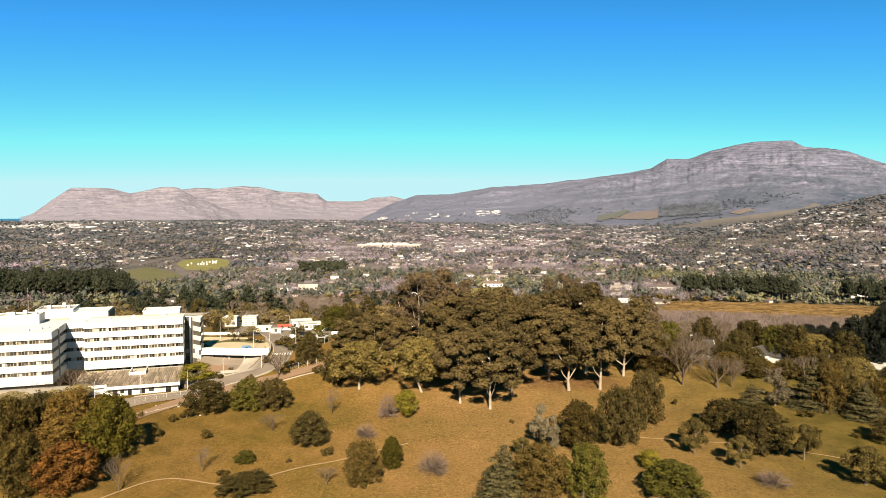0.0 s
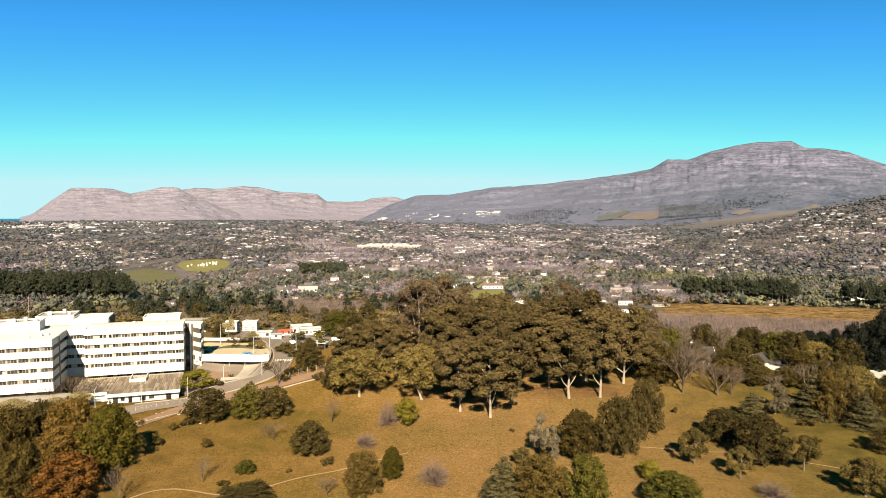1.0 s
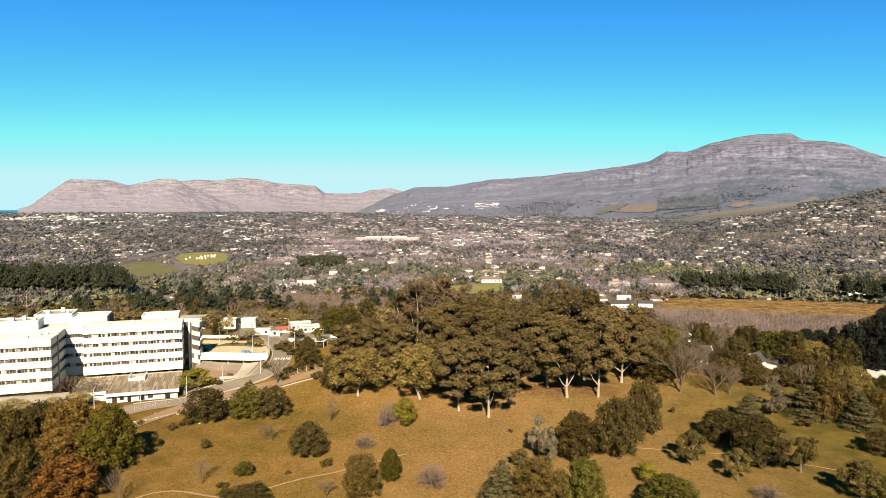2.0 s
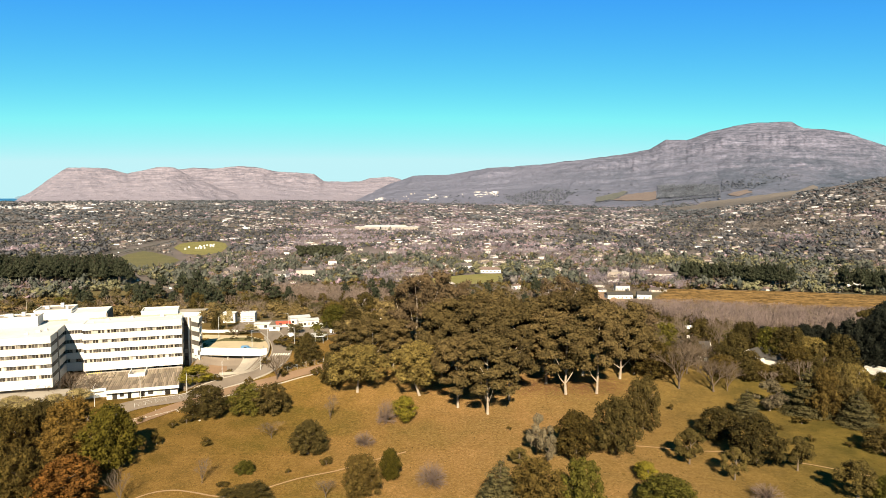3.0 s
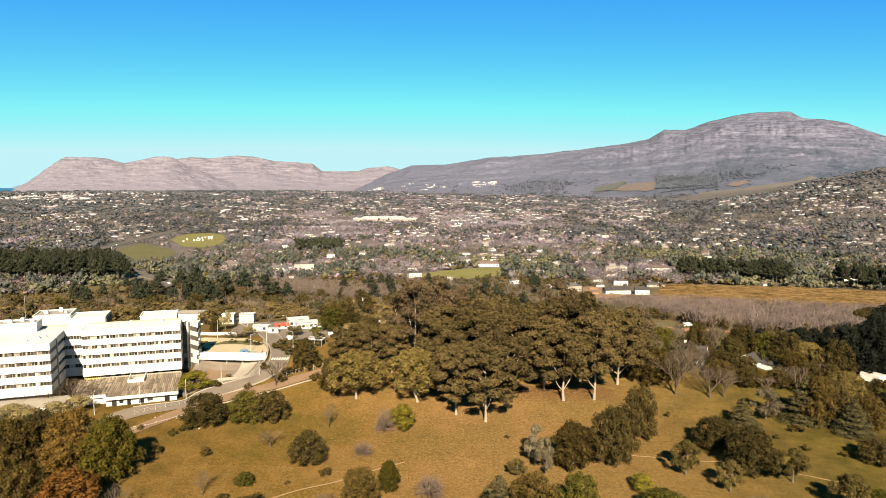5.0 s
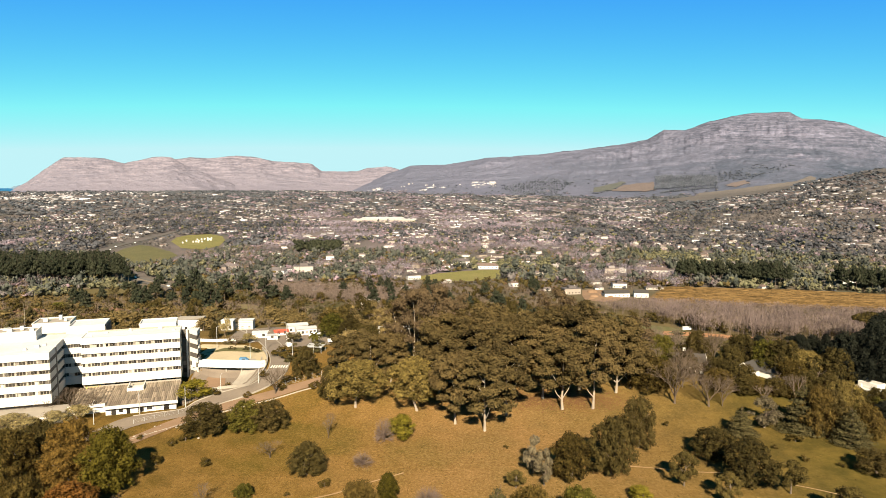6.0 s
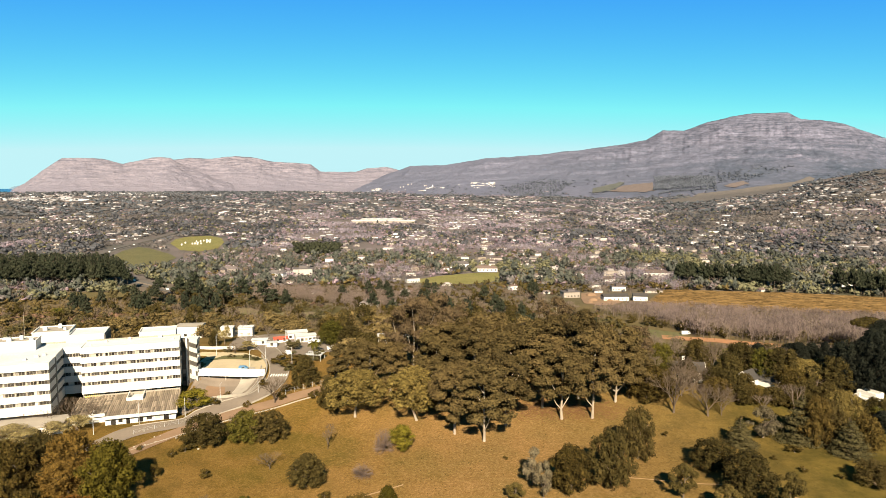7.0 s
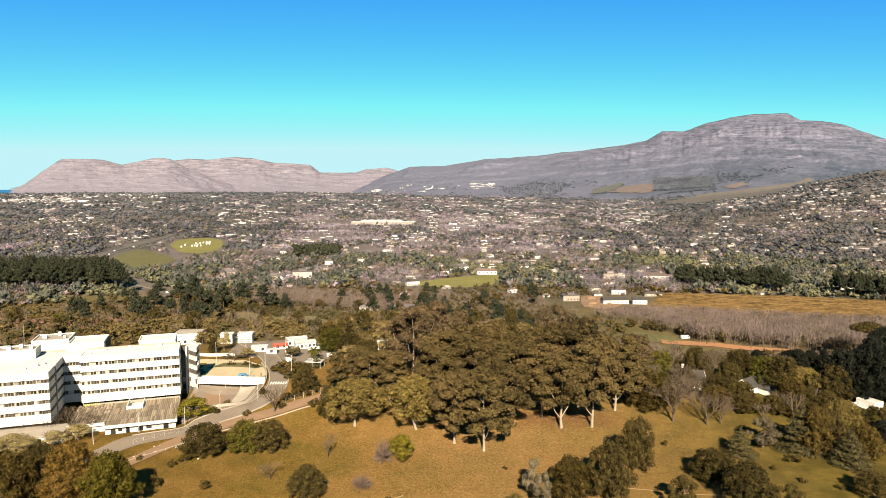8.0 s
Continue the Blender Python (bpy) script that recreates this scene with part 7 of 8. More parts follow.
# ---- bridge, yard, roads by the building ----
bridge = thing("access_bridge", pose(-89.9, 241.3, 0, 0, 0, -4.8), "white concrete access bridge with solid parapet", "bridge")
bm = bmesh.new()
prism(bm, [(-3, -0.2), (18, -0.2), (22, 0.4), (24.2, 2.0), (24.0, 3.8), (-3, 3.8)], 7.6, 8.1)
part("deck", bm, MAT["concrete"], bridge)
bm = bmesh.new()
prism(bm, [(-3, -0.5), (18, -0.5), (22.2, 0.1), (24.6, 1.9), (24.2, 2.2), (21.9, 0.5), (17.9, -0.15), (-3, -0.15)], 7.5, 10.1)
part("parapet", bm, MAT["white"], bridge, "solid white parapet")
bm = bmesh.new()
box(bm, -3, 22, 3.5, 3.8, 8.1, 9.4)
part("parapet", bm, MAT["white"], bridge, "solid white parapet")
for x in (3.0, 9.5, 15.5):
    bm = bmesh.new()
    tube(bm, (x, 1.2, 1.0), (x, 1.2, 7.6), 0.28, 0.28, 8)
    part("support", bm, MAT["concrete"], bridge)
# dark skin stands in for the deep shade under the bridge
bm = bmesh.new()
box(bm, -3, 23.0, 4.0, 4.5, 2.5, 8.2)
part("abutment", bm, MAT["shade_panel"], bridge, "retaining wall under the deck, darkened for the shade there")
lift([(-96, 246.2), (-70, 244.2), (-67, 250), (-70, 262), (-82, 272), (-108, 274), (-108, 252)], 4, "yard", MAT["tan"], "sandy open yard beside the white building", "yard", 0.22)
lift([(-94, 258.5), (-88, 261.5), (-80, 261), (-73, 259), (-71, 262.5), (-80, 267), (-89, 267)], 2, "weed_strip", MAT["rough_grass"], "strip of weeds between two sandy banks", "grass", 0.34)
lift([(-93, 222), (-94, 245), (-66.5, 243.5), (-63.2, 236), (-63.8, 229), (-70, 220.5), (-78, 216.5), (-86, 213.5)], 2.5, "drive_court", MAT["asphalt"], "worn grey-brown drive court below the bridge", "yard", 0.2)
lift([(-92, 276), (-94, 300), (-80, 312), (-46, 302), (-40, 280), (-52, 268), (-64, 270), (-70, 278)], 4, "forecourt", MAT["asphalt"], "grey asphalt forecourt round the huts", "yard", 0.2)
for outline, skin, label in (([(-71.5, 250), (-68.4, 241), (-70.2, 233), (-73.4, 229.5), (-75.5, 233), (-74.5, 243), (-74, 250)], "concrete", "pale paved island between the drive lanes"),
                             ([(-86, 238), (-79.5, 238), (-77.5, 231), (-80, 227.8), (-86, 230)], "dirt", "bare brown island in the drive court"),
                             ([(-80, 223.5), (-76, 222.5), (-74.5, 219.5), (-79, 217.5), (-83, 217)], "concrete", "pale paved corner by the annexe")):
    lift(outline, 2, "traffic_island", MAT[skin], label, "island", 0.34)
ROAD = [(-112, 330), (-92, 307), (-77, 284), (-66, 262), (-60.2, 242), (-60.7, 229.5), (-66.6, 221), (-73.5, 215.8), (-79.5, 210.5), (-86, 205.5), (-97, 200.5), (-106, 190), (-122, 178)]
ribbon(ROAD, 6.8, "road", MAT["asphalt"], "worn grey-brown asphalt road curving past the building", "road", 0.26, 2.0)
ribbon(ROAD[1:9], 0.35, "kerb_outer", MAT["concrete"], "pale concrete kerb", "kerb", 0.24, 2.0, 0.18, 3.6)
ribbon(ROAD[1:11], 0.35, "kerb_inner", MAT["concrete"], "pale concrete kerb", "kerb", 0.24, 2.0, 0.18, -3.6)
ribbon([(-73, 266), (-67.4, 252), (-64.8, 238), (-66.8, 230), (-71, 224.5), (-77, 222)], 0.5, "retaining_wall", MAT["concrete"], "curved concrete retaining wall", "wall", 0.2, 1.5, 0.9)
ribbon([(-69.5, 252), (-67.2, 238), (-69, 231), (-73, 227), (-80, 225)], 0.35, "low_wall", MAT["concrete"], "low curved kerb wall in the drive court", "wall", 0.22, 1.5, 0.35)
ribbon([(-84, 229), (-79, 226), (-76.5, 222.5), (-80, 218.5)], 0.35, "low_wall_2", MAT["line"], "pale curved kerb line", "wall", 0.22, 1.2, 0.2)
ribbon([(-108, 281), (-98, 278.5), (-88, 279)], 0.6, "yard_wall", MAT["white"], "low white curved yard wall", "wall", 0.2, 2, 1.0)
ribbon([(-94, 184), (-82, 201), (-71, 210), (-58, 217.4), (-44, 226.6), (-36, 231)], 5.0, "dirt_track", MAT["dirt"], "brown dirt track along the lawn", "track", 0.24, 2)
ribbon([(-93, 187.6), (-80.5, 199.0), (-69.5, 207.2), (-57, 214.2), (-42.8, 223.4)], 0.3, "track_edge", MAT["concrete"], "line of pale edging stones along the track", "kerb", 0.2, 1.2, 0.08)
for line, w in (([(-76, 133), (-68.5, 142.6), (-63.1, 145.1), (-57.6, 144.5), (-50.9, 142.2), (-46.2, 141.8), (-42.0, 145.1), (-35.1, 150.1), (-25.0, 155.2), (-15.8, 161.5), (-9, 165.5)], 0.55),
                ([(40, 171), (50.6, 168.5), (59.1, 166.6), (68.9, 164.7), (77.4, 163.7)], 0.45), ([(84, 160.5), (89.1, 157.7), (94.7, 154.9), (104, 149.5)], 0.45)):
    ribbon(line, w, "footpath", MAT["path"], "narrow sandy footpath worn in the grass", "path", 0.12, 1.0, cross=2)

# zebra crossing
for k in range(7):
    bm = bmesh.new()
    x = -62.9 + 0.95 * k
    vs = [bm.verts.new((a, b, land_at(a, b) + 0.33)) for a, b in ((x, 238.6), (x + 0.5, 238.6), (x + 0.5, 241.2), (x, 241.2))]
    bm.faces.new(vs)
    tagged(new("crossing_stripe", mesh_of("crossing_stripe", bm, MAT["line"])), "worn white zebra crossing stripe on asphalt", "road marking", "zebra crossing", "structure")


def shed(name, x, y, turn, w, d, h, roof, label, rise=0.5, doors=3):
    z = land_at(x, y)
    e = thing(name, pose(x, y, z, 0, 0, turn), label, "building")
    bm = bmesh.new()
    box(bm, -w / 2, w / 2, -d / 2, d / 2, -1.2, h)
    part("wall", bm, MAT["white"], e)
    bm = bmesh.new()
    pts = [(-d / 2 - 0.4, h + 0.004), (0, h + rise), (d / 2 + 0.4, h + 0.004)]
    a = [bm.verts.new((-w / 2 - 0.3, q, r)) for q, r in pts] + [bm.verts.new((-w / 2 - 0.3, 0, h + 0.002))]
    b = [bm.verts.new((w / 2 + 0.3, q, r)) for q, r in pts] + [bm.verts.new((w / 2 + 0.3, 0, h + 0.002))]
    for i, j in ((0, 1), (1, 2), (2, 3), (3, 0)):
        bm.faces.new((a[i], a[j], b[j], b[i]))
    bm.faces.new(a)
    bm.faces.new(b[::-1])
    bmesh.ops.recalc_face_normals(bm, faces=list(bm.faces))
    part("roof", bm, MAT[roof], e)
    for k in range(doors):
        bm = bmesh.new()
        q = -w / 2 + w * (k + 0.5) / doors
        box(bm, q - 0.6, q + 0.6, -d / 2 - 0.06, -d / 2 + 0.1, 0.9, 2.1)
        part("window", bm, MAT["glass"], e)
    return e


shed("prefab_hut", -66.0, 301, 22, 9, 6, 3.2, "metal", "white prefab hut with a pale sheet roof", 0.8, 4)
shed("prefab_hut", -60.5, 293.5, 22, 9, 5.5, 3.0, "metal", "white prefab hut with windows and pale roof", 0.6, 5)
shed("gate_house", -79.5, 287, 8, 6.5, 4, 2.6, "roof_felt", "small white flat-roofed gate house", 0.15, 2)
shed("gate_house", -73.0, 283, 8, 4.5, 3, 2.2, "metal", "small pale shed beside the gate", 0.15, 1)
shed("red_roofed_shed", -71.5, 292.5, 20, 6, 5, 1.6, "red", "low shed with a bright red sheet roof", 0.9, 2)
shed("white_hall", -117.0, 305, 6, 11.5, 8, 5.6, "concrete", "white hall with tall dark openings and a grey roof", 0.3, 4)
shed("white_hall", -99.5, 305, 5, 5.5, 5, 4.6, "roof_felt", "narrow white flat-roofed hall", 0.2, 2)
louvred = shed("plant_building", -91.0, 306, 5, 6.5, 5, 4.8, "roof_felt", "white plant building with rows of louvres", 0.2, 2)
for k in range(5):
    bm = bmesh.new()
    box(bm, -3.4, 3.4, -2.95, -2.55, 0.6 + 0.85 * k, 0.85 + 0.85 * k)
    part("louvre", bm, MAT["white"], louvred)
shed("store_hut", -38.5, 288, -6, 9, 6, 3.0, "metal", "pale store hut under trees", 0.6, 2)
shed("store_hut", -20, 292, 4, 14, 7, 3.2, "metal", "pale store hut under gum trees", 0.6, 3)
shed("store_hut", -29, 268, 10, 8, 5, 2.8, "metal", "pale store hut under gum trees", 0.5, 2)

carport = thing("carport", pose(-52.5, 262, land_at(-52.5, 262), 0, 0, -8), "open carport with a pale flat roof", "carport")
bm = bmesh.new()
box(bm, -1, 6, -3, 3, 2.7, 2.95)
part("roof", bm, MAT["metal"], carport)
for x in (-0.6, 2.5, 5.6):
    for y in (-2.7, 2.7):
        bm = bmesh.new()
        tube(bm, (x, y, -0.4), (x, y, 2.7), 0.09, 0.09, 6)
        part("post", bm, MAT["metal"], carport)


def van(name, x, y, turn, length, high, mat, label):
    e = thing(name, pose(x, y, land_at(x, y) + 0.25, 0, 0, turn), label, "vehicle")
    bm = bmesh.new()
    w = 0.95
    side = [(-length / 2, 0.35), (length / 2, 0.35), (length / 2, high * 0.55), (length / 2 - 0.5, high * 0.6), (length / 2 - 1.0, high), (-length / 2, high)]
    a = [bm.verts.new((p, -w, q)) for p, q in side]
    b = [bm.verts.new((p, w, q)) for p, q in side]
    bm.faces.new(a)
    bm.faces.new(b[::-1])
    for i in range(len(side)):
        j = (i + 1) % len(side)
        bm.faces.new((a[j], a[i], b[i], b[j]))
    soften(bm, 0.06)
    part("body", bm, MAT[mat], e)
    for s in (-1, 1):
        for p in (-length * 0.3, length * 0.32):
            bm = bmesh.new()
            tube(bm, (p, s * 0.78, 0.35), (p, s * 1.0, 0.35), 0.35, 0.35, 12)
            part("wheel", bm, MAT["rubber"], e)
        bm = bmesh.new()
        box(bm, length / 2 - 2.2, length / 2 - 1.15, s * 0.955 - 0.01, s * 0.955 + 0.01, high * 0.6, high * 0.9)
        part("side_window", bm, MAT["glass"], e)
    return e


van("van", -55.0, 287, 165, 5.2, 2.1, "car_white", "white van parked by the huts")
van("van", -45.5, 277, 20, 4.4, 1.5, "car_white", "white car parked by the huts")
van("trailer", -75.0, 246.6, 2, 3.4, 1.5, "blue", "small blue covered trailer in the sandy yard")
van("car", -63, 270, 116, 4.3, 1.45, "car_white", "pale car on the curving road")
for k, t in enumerate((0.12, 0.2, 0.31, 0.36, 0.47, 0.55, 0.6, 0.68)):
    line = smooth_line(HIGHWAY, 10)
    p = line[int(t * (len(line) - 1))]
    van("car", p.x + (3 if k % 2 else -3), p.y, 125, 4.6, 1.6, "car_white", "pale car on the motorway")


def lamp_post(x, y, h, turn):
    e = thing("street_lamp", pose(x, y, land_at(x, y), 0, 0, turn), "slim grey street lamp with a single arm", "street lamp", "street lamps")
    bm = bmesh.new()
    tube(bm, (0, 0, -0.3), (0, 0, h), 0.11, 0.07, 8)
    part("pole", bm, MAT["metal"], e)
    bm = bmesh.new()
    tube(bm, (0, 0, h - 0.1), (1.4, 0, h + 0.25), 0.05, 0.04, 6)
    part("arm", bm, MAT["metal"], e)
    bm = bmesh.new()
    box(bm, 1.2, 1.9, -0.14, 0.14, h + 0.18, h + 0.34)
    soften(bm, 0.03)
    part("lamp_head", bm, MAT["frame"], e)


for x, y, h, turn in ((-70.5, 262, 8, 10), (-73.5, 250, 7, 0), (-92.5, 268, 9, 40), (-85, 285, 8, 200), (-63.8, 226, 7, 30), (-84.5, 211.8, 7, 120), (-97.5, 206.5, 7, 100), (-108, 198, 7, 100), (-57, 250, 8, 180), (-76, 222, 5, 90), (-66.5, 281, 8, 200)):
    lamp_post(x, y, h, turn)


def wire_fence(points, high, name, label):
    """A mesh fence: posts and rails, with fine wires between."""
    line = smooth_line(points, 3.0)
    e = thing(name, pose(0, 0, 0), label, "fence")
    for p in line:
        bm = bmesh.new()
        z = land_at(p.x, p.y)
        tube(bm, (p.x, p.y, z - 0.3), (p.x, p.y, z + high), 0.05, 0.05, 5)
        part("post", bm, MAT["metal"], e)
    for frac in (0.15, 0.4, 0.65, 0.97):
        bm = bmesh.new()
        for a, b in zip(line, line[1:]):
            tube(bm, (a.x, a.y, land_at(a.x, a.y) + high * frac), (b.x, b.y, land_at(b.x, b.y) + high * frac), 0.012, 0.012, 3)
        part("rail", bm, MAT["metal"], e)


wire_fence([(-56.5, 222), (-48, 228), (-40, 233), (-36, 240)], 2.0, "wire_fence", "grey wire fence along the bank")
wire_fence([(-96, 199), (-88, 203.5), (-81, 208)], 1.6, "wire_fence", "thin grey fence beside the drive")

# pale stones on the verge
sr = np.random.default_rng(9)
for k in range(16):
    x, y = (-92 + 2.6 * k, 190.5 + 2.2 * k * 0.72) if k < 8 else (sr.uniform(-90, -60), sr.uniform(186, 200))
    bm = bmesh.new()
    s = sr.uniform(0.25, 0.5)
    bmesh.ops.create_icosphere(bm, subdivisions=2, radius=s)
    for v in bm.verts:
        v.co += Vector(sr.normal(size=3)) * s * 0.12
        v.co.z *= 0.6
    ob = new("stone", mesh_of("stone", bm, MAT["frame"]))
    ob.location = (x, y, land_at(x, y) + s * 0.2)
    tagged(ob, "pale rounded stone on the grass verge", "stone", "verge stones")


# ---- palms, houses at the park's edge, small things far off ----
def palm(x, y, h):
    e = thing("palm_tree", pose(x, y, land_at(x, y)), "date palm with a full crown of arching fronds", "tree")
    bm = bmesh.new()
    tube(bm, (0, 0, -0.3), (0.1, 0, h * 0.5), 0.35, 0.28, 9)
    tube(bm, (0.1, 0, h * 0.5), (0.05, 0.1, h), 0.28, 0.32, 9)
    part("trunk", bm, MAT["bark"], e)
    pr = np.random.default_rng(int(abs(x) * 10))
    for k in range(34):
        bm = bmesh.new()
        a, up = pr.uniform(0, 6.28), pr.uniform(-0.35, 1.2)
        prev = None
        for j in range(6):
            t = j / 5
            rr, zz = 3.4 * t * math.cos(up * 0.6), h + 3.0 * t * math.sin(up) - 2.1 * t * t
            c = Vector((rr * math.cos(a), rr * math.sin(a), zz))
            s = Vector((-math.sin(a), math.cos(a), 0)) * (0.42 * math.sin(math.pi * (0.12 + 0.86 * t)))
            row = [bm.verts.new(c - s - Vector((0, 0, 0.15))), bm.verts.new(c + Vector((0, 0, 0.06))), bm.verts.new(c + s - Vector((0, 0, 0.15)))]
            if prev:
                bm.faces.new((prev[0], prev[1], row[1], row[0]))
                bm.faces.new((prev[1], prev[2], row[2], row[1]))
            prev = row
        part("frond", bm, MAT["green"], e)


palm(-52.0, 272, 4.5)
palm(-209, 356, 8.0)
palm(-47, 300, 5.0)


def gabled_house(x, y, turn, w, d, h, rise, roof, label, chimney=True):
    """A white house with a steep gabled roof, eaves, gable windows and a chimney; the ridge runs along its own y."""
    e = thing("house", pose(x, y, land_at(x, y), 0, 0, turn), label, "house", "houses at the park edge")
    bm = bmesh.new()
    front = [(-w / 2, -1.5), (w / 2, -1.5), (w / 2, h), (0, h + rise), (-w / 2, h)]
    a, b = [bm.verts.new((p, -d / 2, q)) for p, q in front], [bm.verts.new((p, d / 2, q)) for p, q in front]
    bm.faces.new(a)
    bm.faces.new(b[::-1])
    for i in range(5):
        j = (i + 1) % 5
        bm.faces.new((a[j], a[i], b[i], b[j]))
    bmesh.ops.recalc_face_normals(bm, faces=list(bm.faces))
    part("wall", bm, MAT["white"], e)
    k = rise / (w / 2)
    for side in (-1, 1):
        bm = bmesh.new()
        lo, hi = (side * (w / 2 + 0.6), h - 0.6 * k + 0.05), (side * 0.0, h + rise + 0.05)
        q = [bm.verts.new((p, yy, z + t)) for t in (0, 0.22) for p, z in (lo, hi) for yy in (-d / 2 - 0.7, d / 2 + 0.7)]
        for f in ((0, 1, 3, 2), (4, 6, 7, 5), (0, 4, 5, 1), (2, 3, 7, 6), (0, 2, 6, 4), (1, 5, 7, 3)):
            bm.faces.new([q[i] for i in f])
        bmesh.ops.recalc_face_normals(bm, faces=list(bm.faces))
        part("roof", bm, MAT[roof], e)
    for side in (-1, 1):
        bm = bmesh.new()
        lo, hi = (side * (w / 2 + 0.62), h - 0.62 * k), (side * 0.02, h + rise + 0.02)
        q = [bm.verts.new((p, yy, z + t)) for t in (-0.22, 0.34) for p, z in (lo, hi) for yy in (-d / 2 - 0.85, -d / 2 - 0.72)]
        for f in ((0, 1, 3, 2), (4, 6, 7, 5), (0, 4, 5, 1), (2, 3, 7, 6), (0, 2, 6, 4), (1, 5, 7, 3)):
            bm.faces.new([q[i] for i in f])
        bmesh.ops.recalc_face_normals(bm, faces=list(bm.faces))
        part("bargeboard", bm, MAT["white"], e, "white painted bargeboard")
    for p, z in ((-w * 0.22, 1.0), (w * 0.22, 1.0), (0, h + rise * 0.25)):
        bm = bmesh.new()
        box(bm, p - 0.6, p + 0.6, -d / 2 - 0.05, -d / 2 + 0.1, z, z + 1.3)
        part("window", bm, MAT["glass"], e)
    if chimney:
        bm = bmesh.new()
        box(bm, w * 0.22, w * 0.22 + 1.1, d * 0.1, d * 0.1 + 0.9, h, h + rise + 1.6)
        part("chimney", bm, MAT["white"], e, "white rendered chimney")
    HOUSE_SPOTS.append((x, y, w))


def parapet_house(x, y, turn):
    """A white flat-roofed house in two steps with upstanding parapets."""
    e = thing("house", pose(x, y, land_at(x, y), 0, 0, turn), "white flat-roofed house with stepped parapets among trees", "house", "houses at the park edge")
    for x0, x1, y0, y1, h in ((-4.5, 0.5, -3, 4, 3.2), (0.52, 5, -2, 4.5, 4.4)):
        bm = bmesh.new()
        box(bm, x0, x1, y0, y1, -1.5, h)
        part("wall", bm, MAT["white"], e)
        bm = bmesh.new()
        for a, b, c, d in ((x0, x1, y0, y0 + 0.3), (x0, x1, y1 - 0.3, y1), (x0, x0 + 0.3, y0 + 0.31, y1 - 0.31), (x1 - 0.3, x1, y0 + 0.31, y1 - 0.31)):
            box(bm, a, b, c, d, h + 0.004, h + 0.8)
        part("parapet", bm, MAT["white"], e)
        for k in range(2):
            bm = bmesh.new()
            p = x0 + (x1 - x0) * (k + 0.5) / 2
            box(bm, p - 0.8, p + 0.8, y0 - 0.05, y0 + 0.1, 1.0, 2.6)
            part("window", bm, MAT["glass"], e)
    bm = bmesh.new()
    box(bm, -3.4, -2.6, 1, 1.8, 3.2, 5.4)
    part("chimney", bm, MAT["white"], e, "white rendered chimney")


gabled_house(94, 237, 80, 8, 10, 3.6, 2.4, "slate", "grey-roofed house with a white chimney among bare trees")
gabled_house(122, 230, 36, 6.6, 7.5, 2.8, 2.8, "slate", "white gabled house with a dark slate roof among trees", False)
gabled_house(114.5, 232, -52, 6, 8, 2.8, 2.2, "slate", "low white wing with a dark slate roof among trees", False)
parapet_house(146.5, 213, 24)
shed("garden_shed", 161, 263, 10, 8, 5, 2.6, "metal", "low pale roofed shed among dark trees", 0.3, 2)
shed("new_house", 167, 606, 4, 24, 10, 3.6, "slate", "long new white house with a dark roof beside bare earth", 2.4, 6)
shed("new_house", 190, 604, -10, 13, 9, 4.2, "slate", "new white house with a dark roof beside bare earth", 2.6, 3)
van("van", 180, 463, 10, 6.5, 2.6, "car_white", "white van parked by the garden plots")
pr = np.random.default_rng(5)
for k in range(15):
    q = pr.uniform(0, 1)
    x, y = -450 + 40 * q + pr.uniform(-8, 8), 1175 + 10 * q + pr.uniform(-50, 60)
    bm = bmesh.new()
    box(bm, -1.2, 1.2, -1.1, 1.1, -0.5, 3.4)
    soften(bm, 0.2)
    ob = new("white_kiosk", mesh_of("white_kiosk", bm, MAT["white"]))
    ob.matrix_basis = pose(x, y, land_at(x, y), 0, 0, pr.uniform(0, 90))
    tagged(ob, "tall white box standing on the sports ground", "kiosk", "white boxes on the oval")


# ---- tufts and fallen leaves on the lawn ----
gr = np.random.default_rng(31)
n = 9000
gx, gy = gr.uniform(-105, 125, n), gr.uniform(118, 212, n)
keep = (np.abs(gx) < 0.72 * gy) & ~inside(gx, gy, [(-150, 188), (-80, 205), (-36, 235), (-150, 240)])
gx, gy = gx[keep], gy[keep]
gz = land(gx, gy)
k = len(gx)
ang, size = gr.uniform(0, 3.14, k), gr.uniform(0.08, 0.24, k)
dx, dy = np.cos(ang) * size, np.sin(ang) * size
quads = []
for c, s_, hh in ((dx, dy, 0.55), (-dy, dx, 0.75)):
    quads.append(np.stack([np.stack([gx - c, gy - s_, gz - 0.05], -1), np.stack([gx + c, gy + s_, gz - 0.05], -1), np.stack([gx + c * 0.6, gy + s_ * 0.6 + 0.05, gz + size * hh], -1), np.stack([gx - c * 0.6, gy - s_ * 0.6, gz + size * hh * 0.8], -1)], 1))
verts = np.concatenate(quads).reshape(-1, 3)
faces = np.arange(len(verts)).reshape(-1, 4)
tagged(new("grass_tufts", array_mesh("grass_tufts", verts, faces, MAT["straw"])), "small dry grass tufts across the lawn", "grass", kind="stuff")


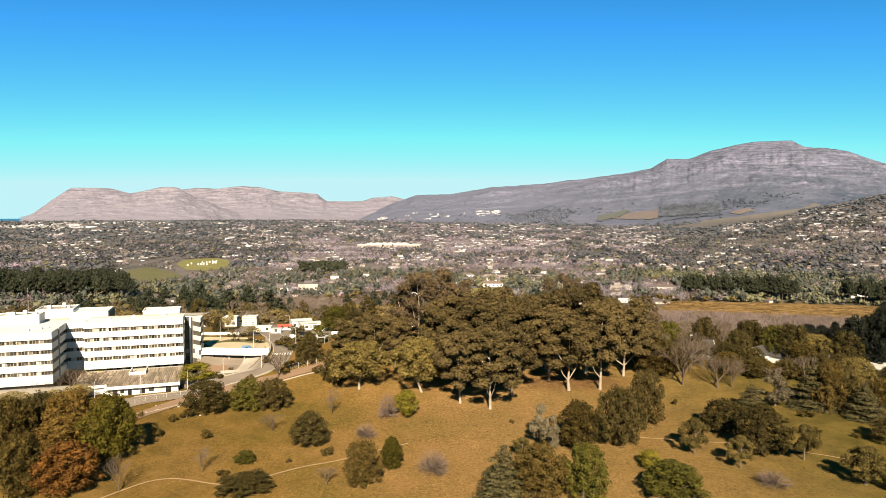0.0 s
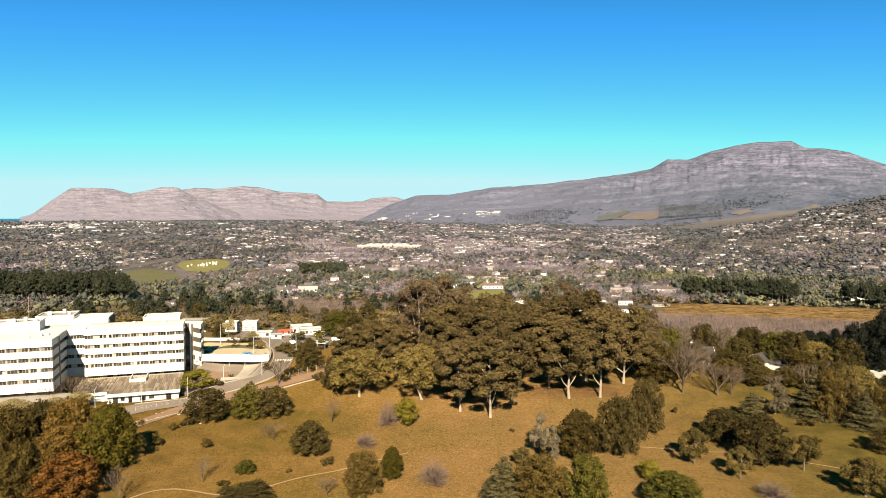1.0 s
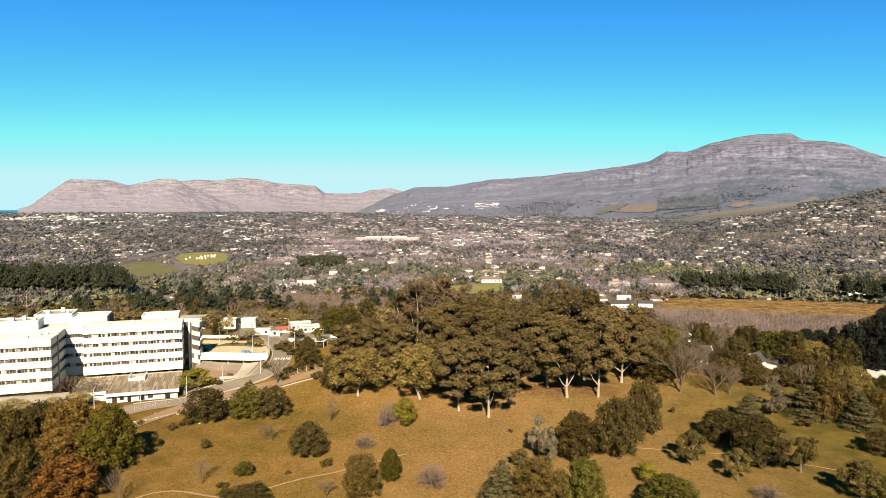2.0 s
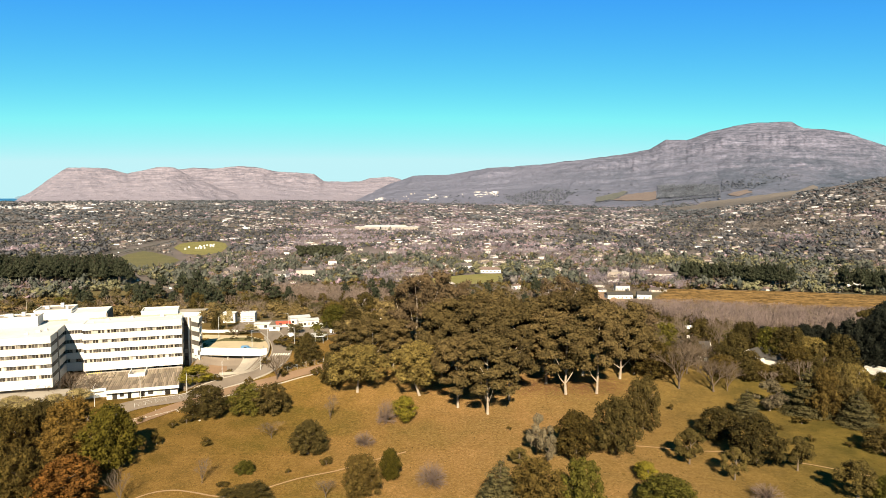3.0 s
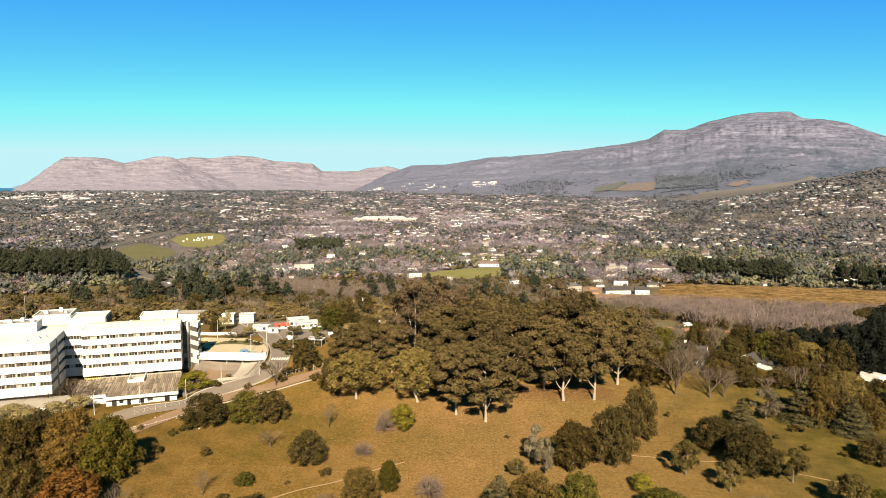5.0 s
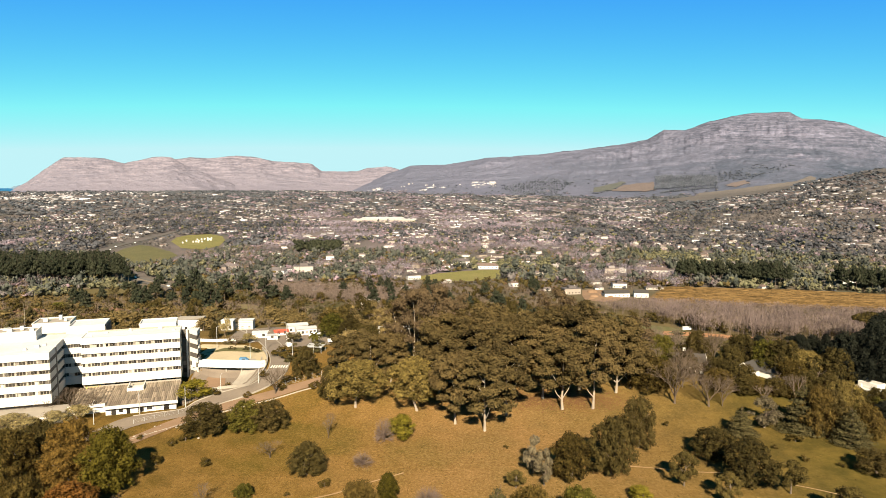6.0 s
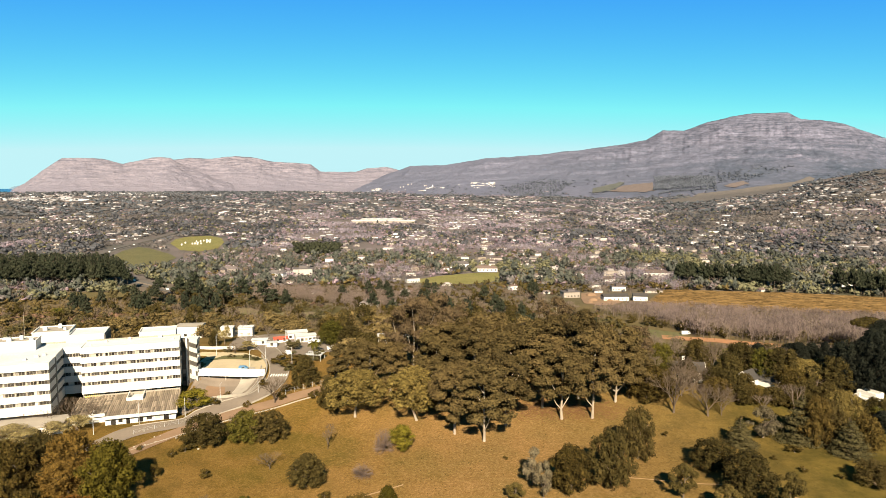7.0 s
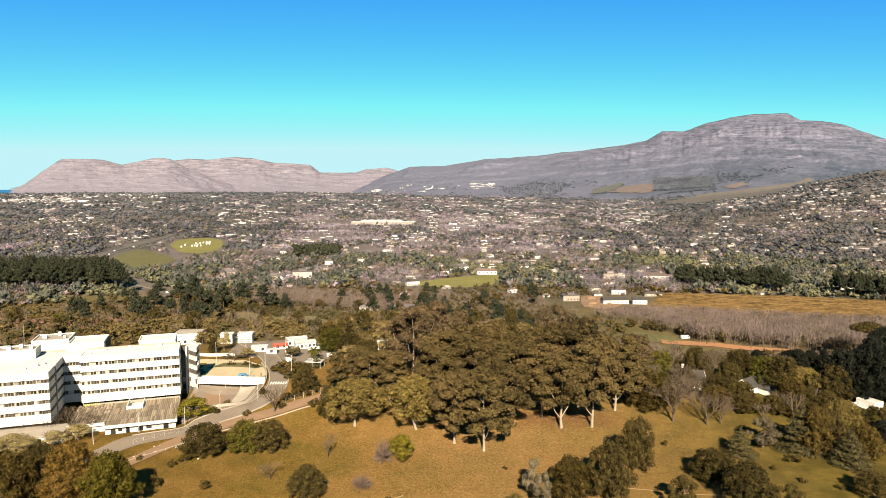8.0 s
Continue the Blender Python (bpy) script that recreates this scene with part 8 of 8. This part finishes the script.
# fallen leaves under the gum grove
r_lit = np.random.default_rng(9)
leaf_xy = np.concatenate([r_lit.normal(size=(k, 2)) * (sx_, sy_) + (cx, cy) for cx, cy, sx_, sy_, k in ((37, 214, 9, 4.0, 2200), (54, 213, 7, 3.5, 900), (8, 210, 8, 3, 300))])
leaf_z = land(leaf_xy[:, 0], leaf_xy[:, 1]) + 0.06
turn = r_lit.uniform(0, 6.28, len(leaf_xy))
reach = r_lit.uniform(0.12, 0.42, len(leaf_xy))
corner = [np.stack([leaf_xy[:, 0] + reach * np.cos(turn + q), leaf_xy[:, 1] + reach * np.sin(turn + q) * 0.8, leaf_z + 0.05 * (q > 3)], -1) for q in (0.0, 1.5, 3.2, 4.6)]
litter_verts = np.stack(corner, 1).reshape(-1, 3)
tagged(new("leaf_litter", array_mesh("leaf_litter", litter_verts, np.arange(len(litter_verts)).reshape(-1, 4), MAT["litter"])), "reddish fallen leaves under the gum trees", "leaves", kind="stuff")
# pale half-bare trees before the low wing
for u, v, h, w in ((-52, -13, 5, 8), (-44, -12.5, 5.5, 8), (-37, -12, 5.5, 8), (-17, -9.5, 6, 8), (-26, -9.5, 6, 8), (-9, -9, 5.5, 8), (-30, -12, 6, 8), (-22, -11.5, 5.5, 7), (-13, -12, 6, 8), (-5, -11.5, 5.2, 7.5), (2, -9.5, 5.0, 7), (8, -6.5, 5.4, 7.5)):
    x, y = -124.8 + u * 0.951 - v * 0.309, 204.7 + u * 0.309 + v * 0.951
    plant("mid_bare", "bare_tree", x, y, h, w, "pale half-bare tree before the low wing", "trees by the building")
    plant("silver_thin", "thin_tree", x + 1.2, y - 0.6, h * 0.95, w * 1.05, "thin yellowish tree before the low wing", "trees by the building")


# earth heaps on the building site
for x, y, w, h in ((146, 602, 9, 2.2), (155, 612, 7, 1.6), (150, 628, 11, 2.6), (161, 600, 6, 1.4), (141, 592, 6, 1.2)):
    bm = bmesh.new()
    v, f = ICO2
    z = land_at(x, y) + 0.3
    pts = [bm.verts.new((x + p[0] * w / 2 * (1 + 0.25 * noise.noise(Vector(p) * 2 + Vector((x, 0, 0)))), y + p[1] * w / 2.6, z + max(-0.3, p[2]) * h * (1 + 0.3 * noise.noise(Vector(p) * 3)))) for p in v]
    for t in f:
        bm.faces.new([pts[i] for i in t])
    tagged(new("earth_mound", mesh_of("earth_mound", bm, MAT["dirt"])), "mound of brown earth on the building site", "mound", "earth mounds")
